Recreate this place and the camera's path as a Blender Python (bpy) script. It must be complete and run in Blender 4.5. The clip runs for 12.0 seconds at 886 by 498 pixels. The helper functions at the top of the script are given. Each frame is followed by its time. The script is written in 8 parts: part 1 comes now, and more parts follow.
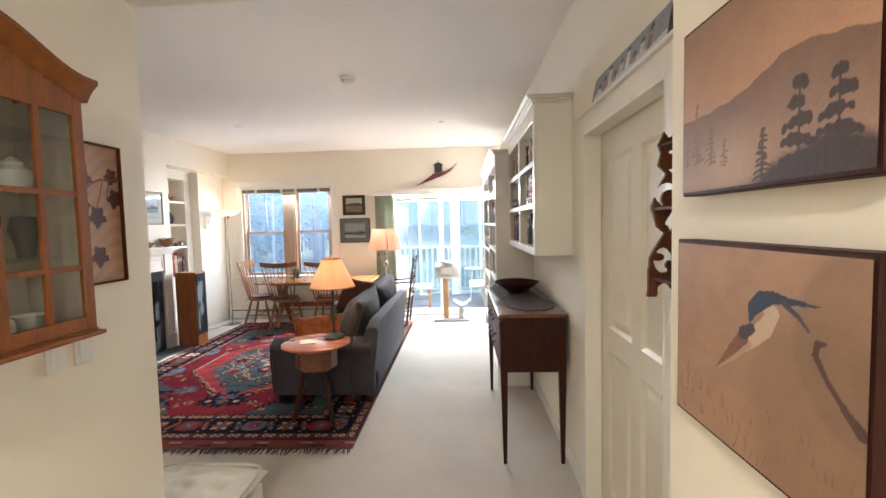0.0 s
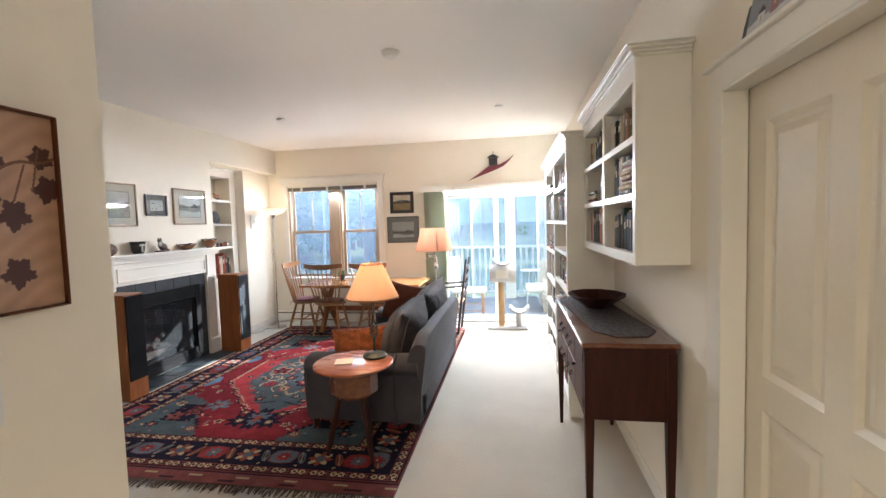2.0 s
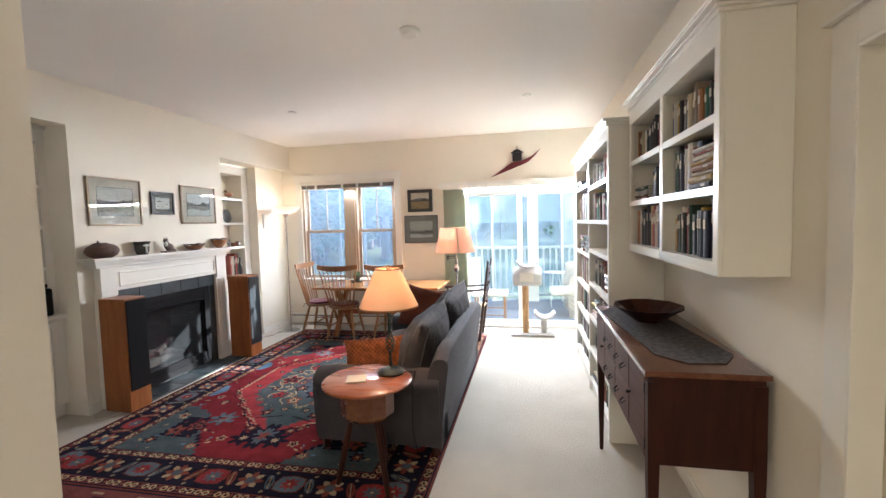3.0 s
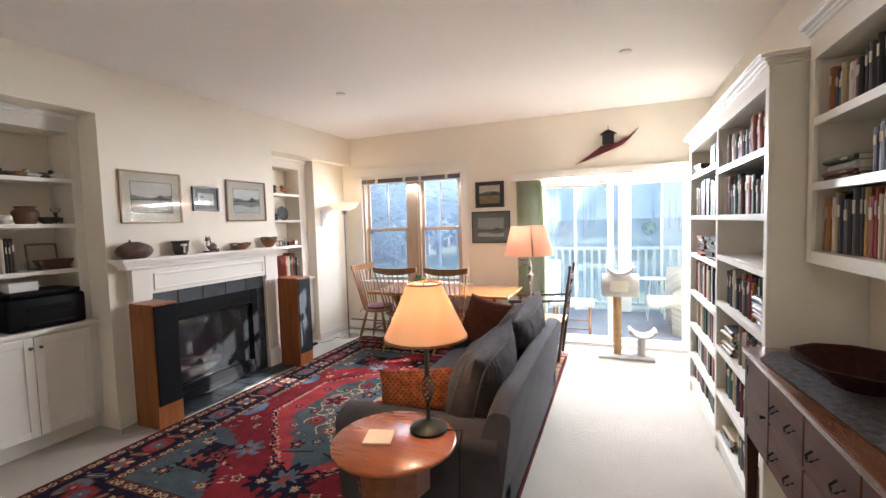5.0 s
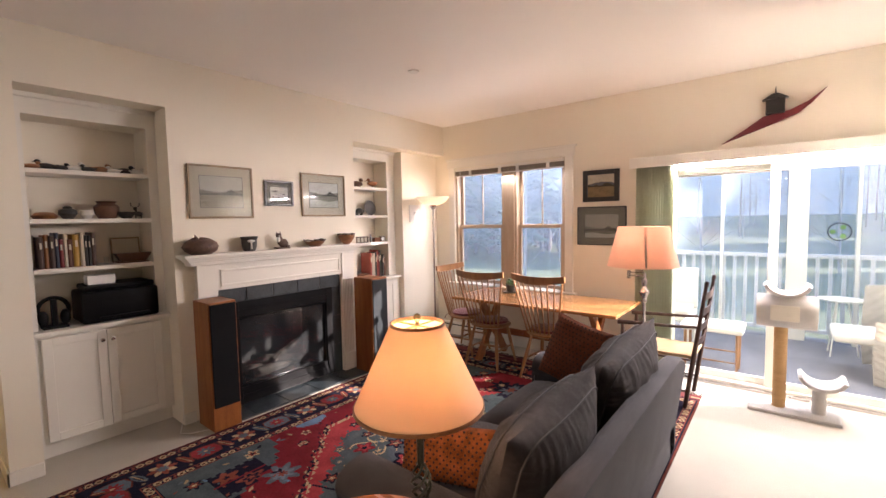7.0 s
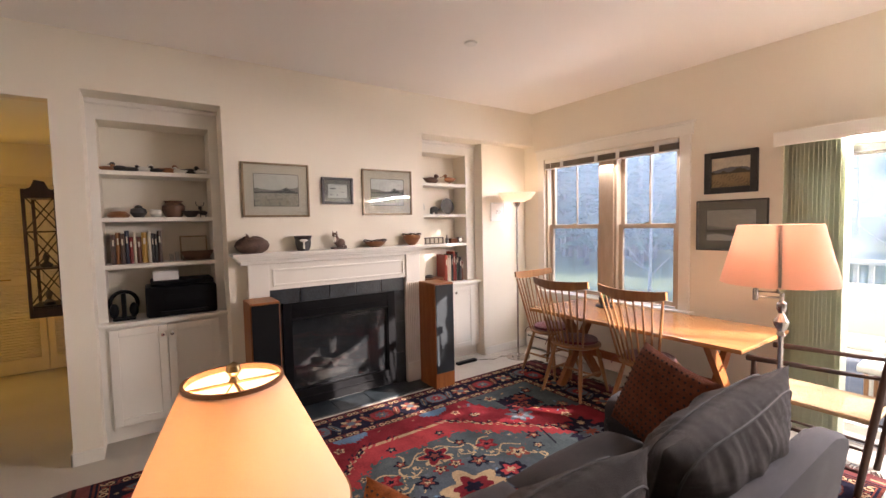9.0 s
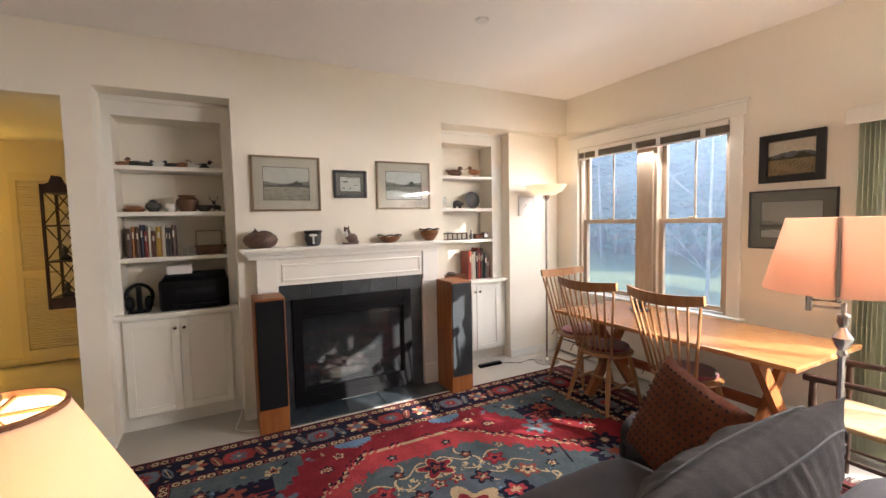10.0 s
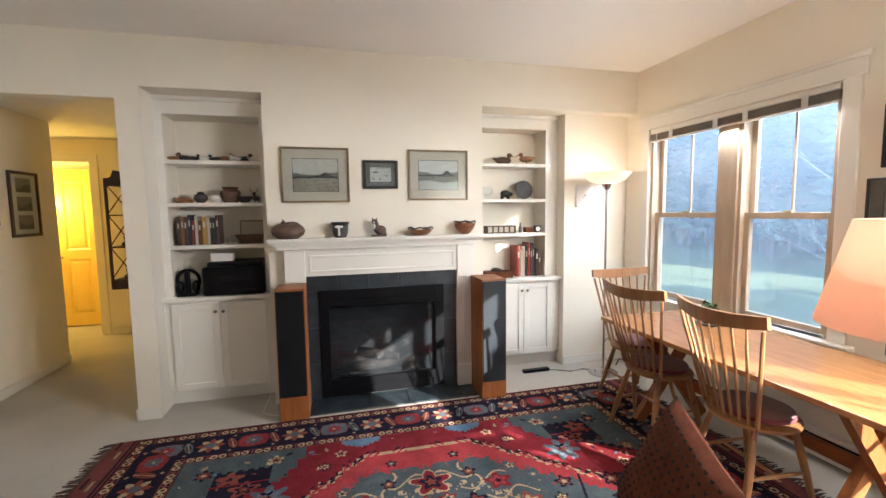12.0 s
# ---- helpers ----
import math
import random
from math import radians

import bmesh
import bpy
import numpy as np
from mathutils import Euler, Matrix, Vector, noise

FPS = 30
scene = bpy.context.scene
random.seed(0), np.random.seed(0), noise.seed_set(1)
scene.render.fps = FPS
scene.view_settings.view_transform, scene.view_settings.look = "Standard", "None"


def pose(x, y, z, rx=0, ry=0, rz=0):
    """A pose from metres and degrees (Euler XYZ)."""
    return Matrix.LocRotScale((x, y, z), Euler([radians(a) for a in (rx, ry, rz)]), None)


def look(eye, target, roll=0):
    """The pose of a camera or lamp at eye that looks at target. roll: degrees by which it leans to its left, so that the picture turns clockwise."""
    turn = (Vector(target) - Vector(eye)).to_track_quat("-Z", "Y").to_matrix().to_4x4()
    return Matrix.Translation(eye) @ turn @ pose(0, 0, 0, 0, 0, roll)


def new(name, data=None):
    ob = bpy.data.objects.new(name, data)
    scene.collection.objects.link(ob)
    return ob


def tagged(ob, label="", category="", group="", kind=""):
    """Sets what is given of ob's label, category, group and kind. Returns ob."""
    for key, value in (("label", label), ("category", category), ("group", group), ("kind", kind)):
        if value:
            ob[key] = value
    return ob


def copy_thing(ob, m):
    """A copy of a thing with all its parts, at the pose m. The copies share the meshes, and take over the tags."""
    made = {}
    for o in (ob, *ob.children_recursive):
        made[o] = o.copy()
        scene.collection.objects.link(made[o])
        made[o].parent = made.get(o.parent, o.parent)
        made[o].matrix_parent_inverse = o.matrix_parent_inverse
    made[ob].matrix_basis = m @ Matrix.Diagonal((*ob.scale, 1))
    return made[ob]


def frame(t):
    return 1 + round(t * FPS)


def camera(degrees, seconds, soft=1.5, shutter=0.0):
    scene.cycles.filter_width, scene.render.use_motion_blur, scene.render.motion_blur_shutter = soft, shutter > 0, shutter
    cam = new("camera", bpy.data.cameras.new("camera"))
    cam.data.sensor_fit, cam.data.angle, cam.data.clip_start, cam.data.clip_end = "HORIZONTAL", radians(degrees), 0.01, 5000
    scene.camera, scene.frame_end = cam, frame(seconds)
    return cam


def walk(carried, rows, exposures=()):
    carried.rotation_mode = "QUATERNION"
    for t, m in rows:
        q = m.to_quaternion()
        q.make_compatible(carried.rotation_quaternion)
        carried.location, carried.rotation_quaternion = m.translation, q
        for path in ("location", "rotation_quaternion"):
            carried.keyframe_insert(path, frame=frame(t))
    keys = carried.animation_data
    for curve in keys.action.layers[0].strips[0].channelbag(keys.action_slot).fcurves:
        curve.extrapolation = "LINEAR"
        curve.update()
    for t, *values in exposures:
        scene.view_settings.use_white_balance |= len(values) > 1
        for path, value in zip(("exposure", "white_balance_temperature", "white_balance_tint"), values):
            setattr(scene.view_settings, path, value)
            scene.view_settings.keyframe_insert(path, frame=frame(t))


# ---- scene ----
cam = camera(92.1, 12.0)
PATH = [
    (0, (0.151, 0.206, 1.588), (0.062, 2.201, 1.47), -1.4),
    (0.5, (0.104, 0.348, 1.587), (-0.021, 2.341, 1.476), -1.6),
    (1, (0.072, 0.476, 1.58), (-0.11, 2.464, 1.466), -1.6),
    (1.5, (0.049, 0.611, 1.583), (-0.21, 2.59, 1.461), -1.7),
    (2, (0.054, 0.819, 1.592), (-0.269, 2.789, 1.472), -1.7),
    (2.5, (0.025, 0.982, 1.592), (-0.348, 2.943, 1.461), -1.7),
    (3, (-0.061, 1.166, 1.597), (-0.459, 3.122, 1.475), -1.6),
    (5, (-0.151, 1.993, 1.586), (-0.898, 3.844, 1.464), -1.7),
    (5.5, (-0.191, 2.216, 1.603), (-1.067, 4.01, 1.485), -1.6),
    (6, (-0.201, 2.414, 1.604), (-1.215, 4.133, 1.479), -1.5),
    (6.5, (-0.158, 2.643, 1.618), (-1.296, 4.282, 1.489), -1.3),
    (7, (-0.134, 2.82, 1.61), (-1.38, 4.379, 1.473), -1.1),
    (9, (-0.157, 3.591, 1.572), (-1.797, 4.73, 1.454), -1.2),
    (9.5, (-0.146, 3.784, 1.568), (-1.853, 4.818, 1.438), -1.1),
    (10, (-0.191, 3.964, 1.553), (-1.952, 4.903, 1.421), -1.2),
    (10.5, (-0.217, 4.131, 1.569), (-2.023, 4.977, 1.42), -1.2),
    (11, (-0.215, 4.307, 1.571), (-2.074, 5.029, 1.417), -1.1),
    (11.5, (-0.21, 4.493, 1.579), (-2.109, 5.097, 1.415), -1.0),
    (12, (-0.208, 4.616, 1.571), (-2.137, 5.112, 1.395), -0.8),
]

# ---- world, sun, lamps ----
world = bpy.data.worlds.new("sky")
scene.world = world
world.use_nodes = True
SUN = Vector((1.6, 1.0, 0.62)).normalized()
wn = world.node_tree
sky = wn.nodes.new("ShaderNodeTexSky")
sky.sky_type = "NISHITA"
sky.sun_disc = False
sky.sun_elevation = math.asin(SUN.z)
sky.sun_rotation = math.atan2(SUN.x, SUN.y)
wn.nodes["Background"].inputs["Strength"].default_value = 0.15
wn.links.new(sky.outputs[0], wn.nodes["Background"].inputs[0])


def lamp(name, kind, m, energy, color, **more):
    data = bpy.data.lights.new(name, kind)
    data.energy, data.color = energy, color
    for k, v in more.items():
        setattr(data, k, v)
    ob = new(name, data)
    ob.matrix_basis = m
    return ob


lamp("sun", "SUN", look(SUN * 20, (0, 0, 0)), 4.2, (1, 0.92, 0.8), angle=radians(0.5))
lamp("slider_sky", "AREA", look((0.55, 8.6, 2.9), (-2.3, 5.2, 0.7)), 32, (0.86, 0.93, 1.0), shape="RECTANGLE", size=2.4, size_y=1.0)
lamp("window_sky", "AREA", look((-2.6, 8.45, 2.85), (-3.0, 5.3, 0.4)), 24, (0.86, 0.93, 1.0), shape="RECTANGLE", size=2.0, size_y=1.0)
lamp("slider_opening_sky", "AREA", look((-0.15, 7.47, 2.075), (-0.15, 5.75, 0.5)), 29, (1.0, 0.95, 0.91), shape="RECTANGLE", size=1.65, size_y=0.022)
lamp("window_opening_sky", "AREA", look((-2.70, 7.50, 2.165), (-2.70, 5.8, 0.45)), 4.5, (1.0, 0.95, 0.91), shape="RECTANGLE", size=1.1, size_y=0.018)
lamp("table_lamp_bulb", "POINT", pose(-0.935, 3.70, 1.19), 1.0, (1, 0.68, 0.44), shadow_soft_size=0.035)
lamp("torchiere_bulb", "POINT", pose(-3.70, 7.09, 1.87), 0.34, (1, 0.72, 0.52), shadow_soft_size=0.05)
# added weak lamp, standing in for daylight passing through the swing lamp's shade
lamp("swing_lamp_bulb", "POINT", pose(-0.915, 6.07, 1.4), 0.9, (1, 0.68, 0.52), shadow_soft_size=0.04)
lamp("yellow_room_bulb", "POINT", pose(-7.0, 0.75, 1.75), 10, (1, 0.66, 0.16), shadow_soft_size=0.08)
# added warm fill behind the camera; its ceiling fixture is only supposed
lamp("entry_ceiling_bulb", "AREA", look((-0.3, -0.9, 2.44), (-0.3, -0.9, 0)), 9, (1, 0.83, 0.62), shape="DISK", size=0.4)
# added fill for the dark hall floor; no ceiling light is in view there
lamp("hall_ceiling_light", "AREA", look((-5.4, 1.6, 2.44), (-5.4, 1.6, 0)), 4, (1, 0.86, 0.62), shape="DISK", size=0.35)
EXPOSURES = [(0, 2.88, 5550, 8), (3, 2.76, 5550, 8), (5.5, 2.62, 5900, 14), (7, 2.45, 6550, 22), (9, 2.44, 6550, 21), (9.5, 2.46, 6400, 17), (10.5, 2.56, 6150, 10), (12, 2.66, 5850, 8)]
walk(cam, [(t, look(eye, target, roll)) for t, eye, target, roll in PATH], EXPOSURES)


# ---- materials ----
def mat(name, color, rough=0.6, metal=0.0, vary=0.12, scale=6.0, bump=0.15, fine=90.0, second=None, stretch=(1, 1, 1), spec=0.5,
        island=False, pattern="", sheen=0.0, coat=0.0, transmission=0.0, ramp=None):
    """A surface with broad stains, fine grain and relief. pattern: a colour attribute. ramp: colours chosen by the object's random."""
    m = bpy.data.materials.new(name)
    m.use_nodes = True
    n, l = m.node_tree.nodes, m.node_tree.links
    b = n["Principled BSDF"]
    b.inputs["Roughness"].default_value = rough
    b.inputs["Metallic"].default_value = metal
    b.inputs["Specular IOR Level"].default_value = spec
    b.inputs["Sheen Weight"].default_value = sheen
    b.inputs["Coat Weight"].default_value = coat
    b.inputs["Transmission Weight"].default_value = transmission
    co = n.new("ShaderNodeTexCoord")
    mp = n.new("ShaderNodeMapping")
    mp.inputs["Scale"].default_value = stretch
    l.new(co.outputs["Object"], mp.inputs["Vector"])
    broad = n.new("ShaderNodeTexNoise")
    broad.inputs["Scale"].default_value = scale
    broad.inputs["Detail"].default_value = 4
    grain = n.new("ShaderNodeTexNoise")
    grain.inputs["Scale"].default_value = fine
    grain.inputs["Detail"].default_value = 3
    for t in (broad, grain):
        l.new(mp.outputs[0], t.inputs["Vector"])
    mix = n.new("ShaderNodeMix")
    mix.data_type = "RGBA"
    c2 = second or tuple(c * (1 - vary * 1.6) for c in color)
    mix.inputs[6].default_value = (*color, 1)
    mix.inputs[7].default_value = (*c2, 1)
    src = None
    if pattern:
        at = n.new("ShaderNodeAttribute")
        at.attribute_name = pattern
        src = at.outputs["Color"]
    if ramp:
        info = n.new("ShaderNodeObjectInfo")
        cr = n.new("ShaderNodeValToRGB")
        cr.color_ramp.interpolation = "CONSTANT"
        while len(cr.color_ramp.elements) < len(ramp):
            cr.color_ramp.elements.new(0.5)
        for i, c in enumerate(ramp):
            cr.color_ramp.elements[i].position = i / len(ramp)
            cr.color_ramp.elements[i].color = (*c, 1)
        if island:
            geo = n.new("ShaderNodeNewGeometry")
            l.new(geo.outputs["Random Per Island"], cr.inputs[0])
        else:
            l.new(info.outputs["Random"], cr.inputs[0])
        src = cr.outputs[0]
    if src:
        dark = n.new("ShaderNodeMix")
        dark.data_type, dark.blend_type = "RGBA", "MULTIPLY"
        dark.inputs[0].default_value = 1
        dark.inputs[7].default_value = (1 - vary * 2, 1 - vary * 2, 1 - vary * 2, 1)
        l.new(src, dark.inputs[6])
        l.new(src, mix.inputs[6])
        l.new(dark.outputs[2], mix.inputs[7])
    add = n.new("ShaderNodeMath")
    add.operation = "MULTIPLY_ADD"
    add.inputs[1].default_value = 0.6
    l.new(broad.outputs["Fac"], add.inputs[0])
    half = n.new("ShaderNodeMath")
    half.operation = "MULTIPLY"
    half.inputs[1].default_value = 0.4
    l.new(grain.outputs["Fac"], half.inputs[0])
    l.new(half.outputs[0], add.inputs[2])
    wide = n.new("ShaderNodeMapRange")
    wide.inputs["From Min"].default_value, wide.inputs["From Max"].default_value = 0.35, 0.65
    l.new(add.outputs[0], wide.inputs[0])
    l.new(wide.outputs[0], mix.inputs[0])
    l.new(mix.outputs[2], b.inputs["Base Color"])
    if bump:
        bp = n.new("ShaderNodeBump")
        bp.inputs["Strength"].default_value = bump
        bp.inputs["Distance"].default_value = 0.01
        l.new(grain.outputs["Fac"], bp.inputs["Height"])
        l.new(bp.outputs[0], b.inputs["Normal"])
    rr = n.new("ShaderNodeMapRange")
    rr.inputs["To Min"].default_value, rr.inputs["To Max"].default_value = max(rough - 0.07, 0.02), min(rough + 0.07, 1)
    l.new(broad.outputs["Fac"], rr.inputs[0])
    l.new(rr.outputs[0], b.inputs["Roughness"])
    return m


def wood(name, light, dark, rough=0.4, stretch=(1, 8, 8), coat=0.0, spec=0.4):
    return mat(name, light, rough, second=dark, scale=3.0, fine=40, bump=0.06, stretch=stretch, coat=coat, spec=spec)


def cloth_shade(name, color, through_part=0.55):
    m = bpy.data.materials.new(name)
    m.use_nodes = True
    n, l = m.node_tree.nodes, m.node_tree.links
    n.remove(n["Principled BSDF"])
    d, t, x = n.new("ShaderNodeBsdfDiffuse"), n.new("ShaderNodeBsdfTranslucent"), n.new("ShaderNodeMixShader")
    no = n.new("ShaderNodeTexNoise")
    no.inputs["Scale"].default_value = 260
    r = n.new("ShaderNodeMix")
    r.data_type = "RGBA"
    r.inputs[6].default_value, r.inputs[7].default_value = (*color, 1), (*[c * 0.88 for c in color], 1)
    l.new(no.outputs["Fac"], r.inputs[0])
    for s in (d, t):
        l.new(r.outputs[2], s.inputs["Color"])
    x.inputs[0].default_value = through_part
    l.new(d.outputs[0], x.inputs[1])
    l.new(t.outputs[0], x.inputs[2])
    l.new(x.outputs[0], n["Material Output"].inputs[0])
    return m


def glass_mat(name, tint=(0.96, 0.98, 0.99), rough=0.0):
    m = bpy.data.materials.new(name)
    m.use_nodes = True
    n, l = m.node_tree.nodes, m.node_tree.links
    n.remove(n["Principled BSDF"])
    a, g, x, f = n.new("ShaderNodeBsdfTransparent"), n.new("ShaderNodeBsdfGlossy"), n.new("ShaderNodeMixShader"), n.new("ShaderNodeLayerWeight")
    a.inputs[0].default_value = (*tint, 1)
    g.inputs["Roughness"].default_value = rough
    f.inputs[0].default_value = 0.5
    p, q = n.new("ShaderNodeMath"), n.new("ShaderNodeMath")
    p.operation, q.operation = "POWER", "MULTIPLY_ADD"
    p.inputs[1].default_value, q.inputs[1].default_value, q.inputs[2].default_value = 4.0, 0.5, 0.03
    l.new(f.outputs["Facing"], p.inputs[0])
    l.new(p.outputs[0], q.inputs[0])
    l.new(q.outputs[0], x.inputs[0])
    l.new(a.outputs[0], x.inputs[1])
    l.new(g.outputs[0], x.inputs[2])
    l.new(x.outputs[0], n["Material Output"].inputs[0])
    return m


def screen_mat(name, color, cover):
    """Fine insect mesh or haze veil, which scatters part of the light that meets it."""
    m = bpy.data.materials.new(name)
    m.use_nodes = True
    n, l = m.node_tree.nodes, m.node_tree.links
    n.remove(n["Principled BSDF"])
    a, d, t, x, y = n.new("ShaderNodeBsdfTransparent"), n.new("ShaderNodeBsdfDiffuse"), n.new("ShaderNodeBsdfTranslucent"), n.new("ShaderNodeMixShader"), n.new("ShaderNodeMixShader")
    for s in (d, t):
        s.inputs["Color"].default_value = (*color, 1)
    x.inputs[0].default_value = 0.7
    y.inputs[0].default_value = cover
    l.new(d.outputs[0], x.inputs[1])
    l.new(t.outputs[0], x.inputs[2])
    l.new(a.outputs[0], y.inputs[1])
    l.new(x.outputs[0], y.inputs[2])
    l.new(y.outputs[0], n["Material Output"].inputs[0])
    return m


def glow(name, color, strength):
    m = bpy.data.materials.new(name)
    m.use_nodes = True
    b = m.node_tree.nodes["Principled BSDF"]
    b.inputs["Emission Color"].default_value = (*color, 1)
    b.inputs["Emission Strength"].default_value = strength
    return m


M_WALL = mat("cream_wall_paint", (0.81, 0.75, 0.635), 0.7, vary=0.02, scale=1.2, fine=220, bump=0.05)
M_CEIL = mat("white_ceiling_paint", (0.87, 0.84, 0.80), 0.8, vary=0.02, scale=0.8, fine=200, bump=0.05)
M_TRIM = mat("cream_gloss_trim", (0.78, 0.75, 0.68), 0.35, vary=0.02, scale=2, fine=150, bump=0.02)
M_DOOR = mat("cream_door_paint", (0.74, 0.68, 0.56), 0.4, vary=0.03, scale=2, fine=60, bump=0.02)
M_YDOOR = mat("yellow_door_paint", (0.80, 0.56, 0.10), 0.4, vary=0.03, scale=2, fine=60, bump=0.02)
M_CARPET = mat("beige_carpet", (0.54, 0.495, 0.42), 1.0, vary=0.12, scale=2.0, fine=330, bump=0.7, sheen=0.2, spec=0.1)
M_OAK = wood("honey_oak", (0.30, 0.095, 0.028), (0.19, 0.055, 0.016), 0.42)
M_OAKZ = wood("honey_oak_upright", (0.33, 0.115, 0.030), (0.21, 0.065, 0.018), 0.42, (8, 8, 1))
M_CURIO = wood("red_brown_cabinet_wood", (0.25, 0.080, 0.012), (0.15, 0.045, 0.007), 0.5, (8, 8, 1))
M_CHERRY = wood("cherry_wood", (0.33, 0.10, 0.035), (0.21, 0.055, 0.02), 0.28, coat=0.3)
M_CHAIR = wood("oiled_cherry_chair", (0.34, 0.17, 0.07), (0.22, 0.095, 0.035), 0.33, (8, 8, 1))
M_TABLE = wood("satin_cherry_top", (0.40, 0.19, 0.07), (0.29, 0.12, 0.04), 0.22, (1, 9, 9), coat=0.3)
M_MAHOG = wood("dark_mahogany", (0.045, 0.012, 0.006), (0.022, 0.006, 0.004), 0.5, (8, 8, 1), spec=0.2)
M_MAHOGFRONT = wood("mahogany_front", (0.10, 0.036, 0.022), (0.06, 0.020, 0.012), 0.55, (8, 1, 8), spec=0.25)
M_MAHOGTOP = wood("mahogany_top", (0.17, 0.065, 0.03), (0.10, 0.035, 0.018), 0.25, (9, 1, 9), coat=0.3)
M_WALNUT = wood("dark_walnut", (0.055, 0.024, 0.014), (0.025, 0.011, 0.007), 0.4, (8, 8, 1))
M_BLACK = mat("black_satin_metal", (0.005, 0.005, 0.006), 0.42, vary=0.2, bump=0.05, spec=0.12)
M_GRILLE = mat("black_speaker_cloth", (0.010, 0.010, 0.011), 0.9, vary=0.1, fine=500, bump=0.3, spec=0.15)
M_PLASTIC = mat("black_plastic", (0.004, 0.004, 0.005), 0.4, vary=0.15, bump=0.02, spec=0.15)
M_GLOSSB = mat("gloss_black_panel", (0.026, 0.030, 0.034), 0.3, vary=0.1, bump=0.0, spec=0.3)
M_IRON = mat("green_black_iron", (0.035, 0.042, 0.032), 0.4, 0.6, vary=0.25, scale=20, bump=0.2)
M_STEEL = mat("brushed_nickel", (0.55, 0.52, 0.50), 0.25, 1.0, vary=0.08, bump=0.02)
M_BRASS = mat("aged_brass", (0.45, 0.33, 0.16), 0.3, 1.0, vary=0.15, bump=0.05)
M_SLATE = mat("dark_slate_tile", (0.030, 0.040, 0.048), 0.34, vary=0.4, scale=9, fine=60, bump=0.25)
M_GROUT = mat("dark_grout", (0.11, 0.11, 0.11), 0.9, bump=0.3)
M_FIREBACK = mat("sooty_firebrick", (0.10, 0.10, 0.10), 0.85, vary=0.4, scale=12, bump=0.4)
M_LOG = mat("ceramic_log", (0.13, 0.115, 0.10), 0.9, vary=0.5, scale=15, fine=60, bump=0.8)
M_SOFA = mat("slate_grey_upholstery", (0.058, 0.053, 0.060), 0.85, vary=0.2, scale=5, fine=420, bump=0.35, sheen=0.1, spec=0.2)
M_VELVET = mat("grey_velvet", (0.060, 0.050, 0.050), 0.8, vary=0.4, scale=9, fine=300, bump=0.4, sheen=0.08, spec=0.12)
M_PIPING = mat("dark_grey_piping", (0.05, 0.047, 0.05), 0.8, bump=0.2)
M_ORANGE = mat("orange_woven_cloth", (0.36, 0.105, 0.032), 0.9, vary=0.45, scale=18, fine=260, bump=0.6, spec=0.15)
M_BROWNC = mat("rust_brown_woven_cloth", (0.16, 0.052, 0.028), 0.9, vary=0.25, scale=18, fine=260, bump=0.6, spec=0.15)
M_DOT = mat("dark_stitch", (0.03, 0.015, 0.012), 0.9, bump=0.3)
M_MAROON = mat("maroon_seat_pad", (0.17, 0.020, 0.030), 0.85, vary=0.2, scale=10, fine=260, bump=0.4, sheen=0.4)
M_RUG = mat("woven_wool_rug", (0.2, 0.1, 0.1), 0.95, vary=0.16, scale=9, fine=380, bump=0.8, pattern="knots", spec=0.05)
M_FRINGE = mat("brown_wool_fringe", (0.10, 0.06, 0.05), 0.95, vary=0.3, bump=0.3)
M_PAINTING = mat("painted_picture", (0.5, 0.5, 0.5), 0.6, vary=0.05, scale=30, fine=160, bump=0.08, pattern="paint")
M_GILT = mat("dull_gilt_frame", (0.26, 0.185, 0.10), 0.4, 0.2, vary=0.2, bump=0.05)
M_FRAMEB = mat("black_frame_wood", (0.018, 0.016, 0.015), 0.35, vary=0.2, bump=0.05)
M_MATB = mat("pale_grey_mount", (0.52, 0.46, 0.36), 0.9, vary=0.03, bump=0.02)
M_MATD = mat("dark_grey_mount", (0.17, 0.165, 0.14), 0.9, vary=0.05, bump=0.02)
M_CATFUR = mat("pale_grey_plush", (0.46, 0.44, 0.41), 1.0, vary=0.12, scale=12, fine=200, bump=0.9, sheen=0.5)
M_SISAL = mat("sisal_rope", (0.48, 0.30, 0.14), 0.95, vary=0.15, fine=120, bump=0.6, stretch=(1, 1, 4))
M_SLATB = mat("bronze_blind_slat", (0.20, 0.17, 0.13), 0.5, vary=0.1, bump=0.02)
M_GREENV = cloth_shade("green_vertical_blind", (0.66, 0.68, 0.55), 0.45)
M_SHADE = cloth_shade("warm_cream_lampshade", (0.86, 0.65, 0.47), 0.31)
M_SHADE2 = cloth_shade("pink_cream_lampshade", (0.82, 0.61, 0.51), 0.5)
M_BOWLG = cloth_shade("frosted_glass_bowl", (0.92, 0.84, 0.74), 0.6)
M_GLASS = glass_mat("window_glass")
M_FIREGLASS = glass_mat("smoked_glass", (0.84, 0.85, 0.86))
M_PICGLASS = glass_mat("picture_glass")
M_BULB = glow("lit_bulb", (1, 0.72, 0.42), 12)
M_WHITEPL = mat("white_plastic", (0.75, 0.74, 0.71), 0.4, vary=0.02, bump=0.01)
M_PAPER = mat("book_pages", (0.62, 0.56, 0.44), 0.9, vary=0.1, fine=300, bump=0.3)
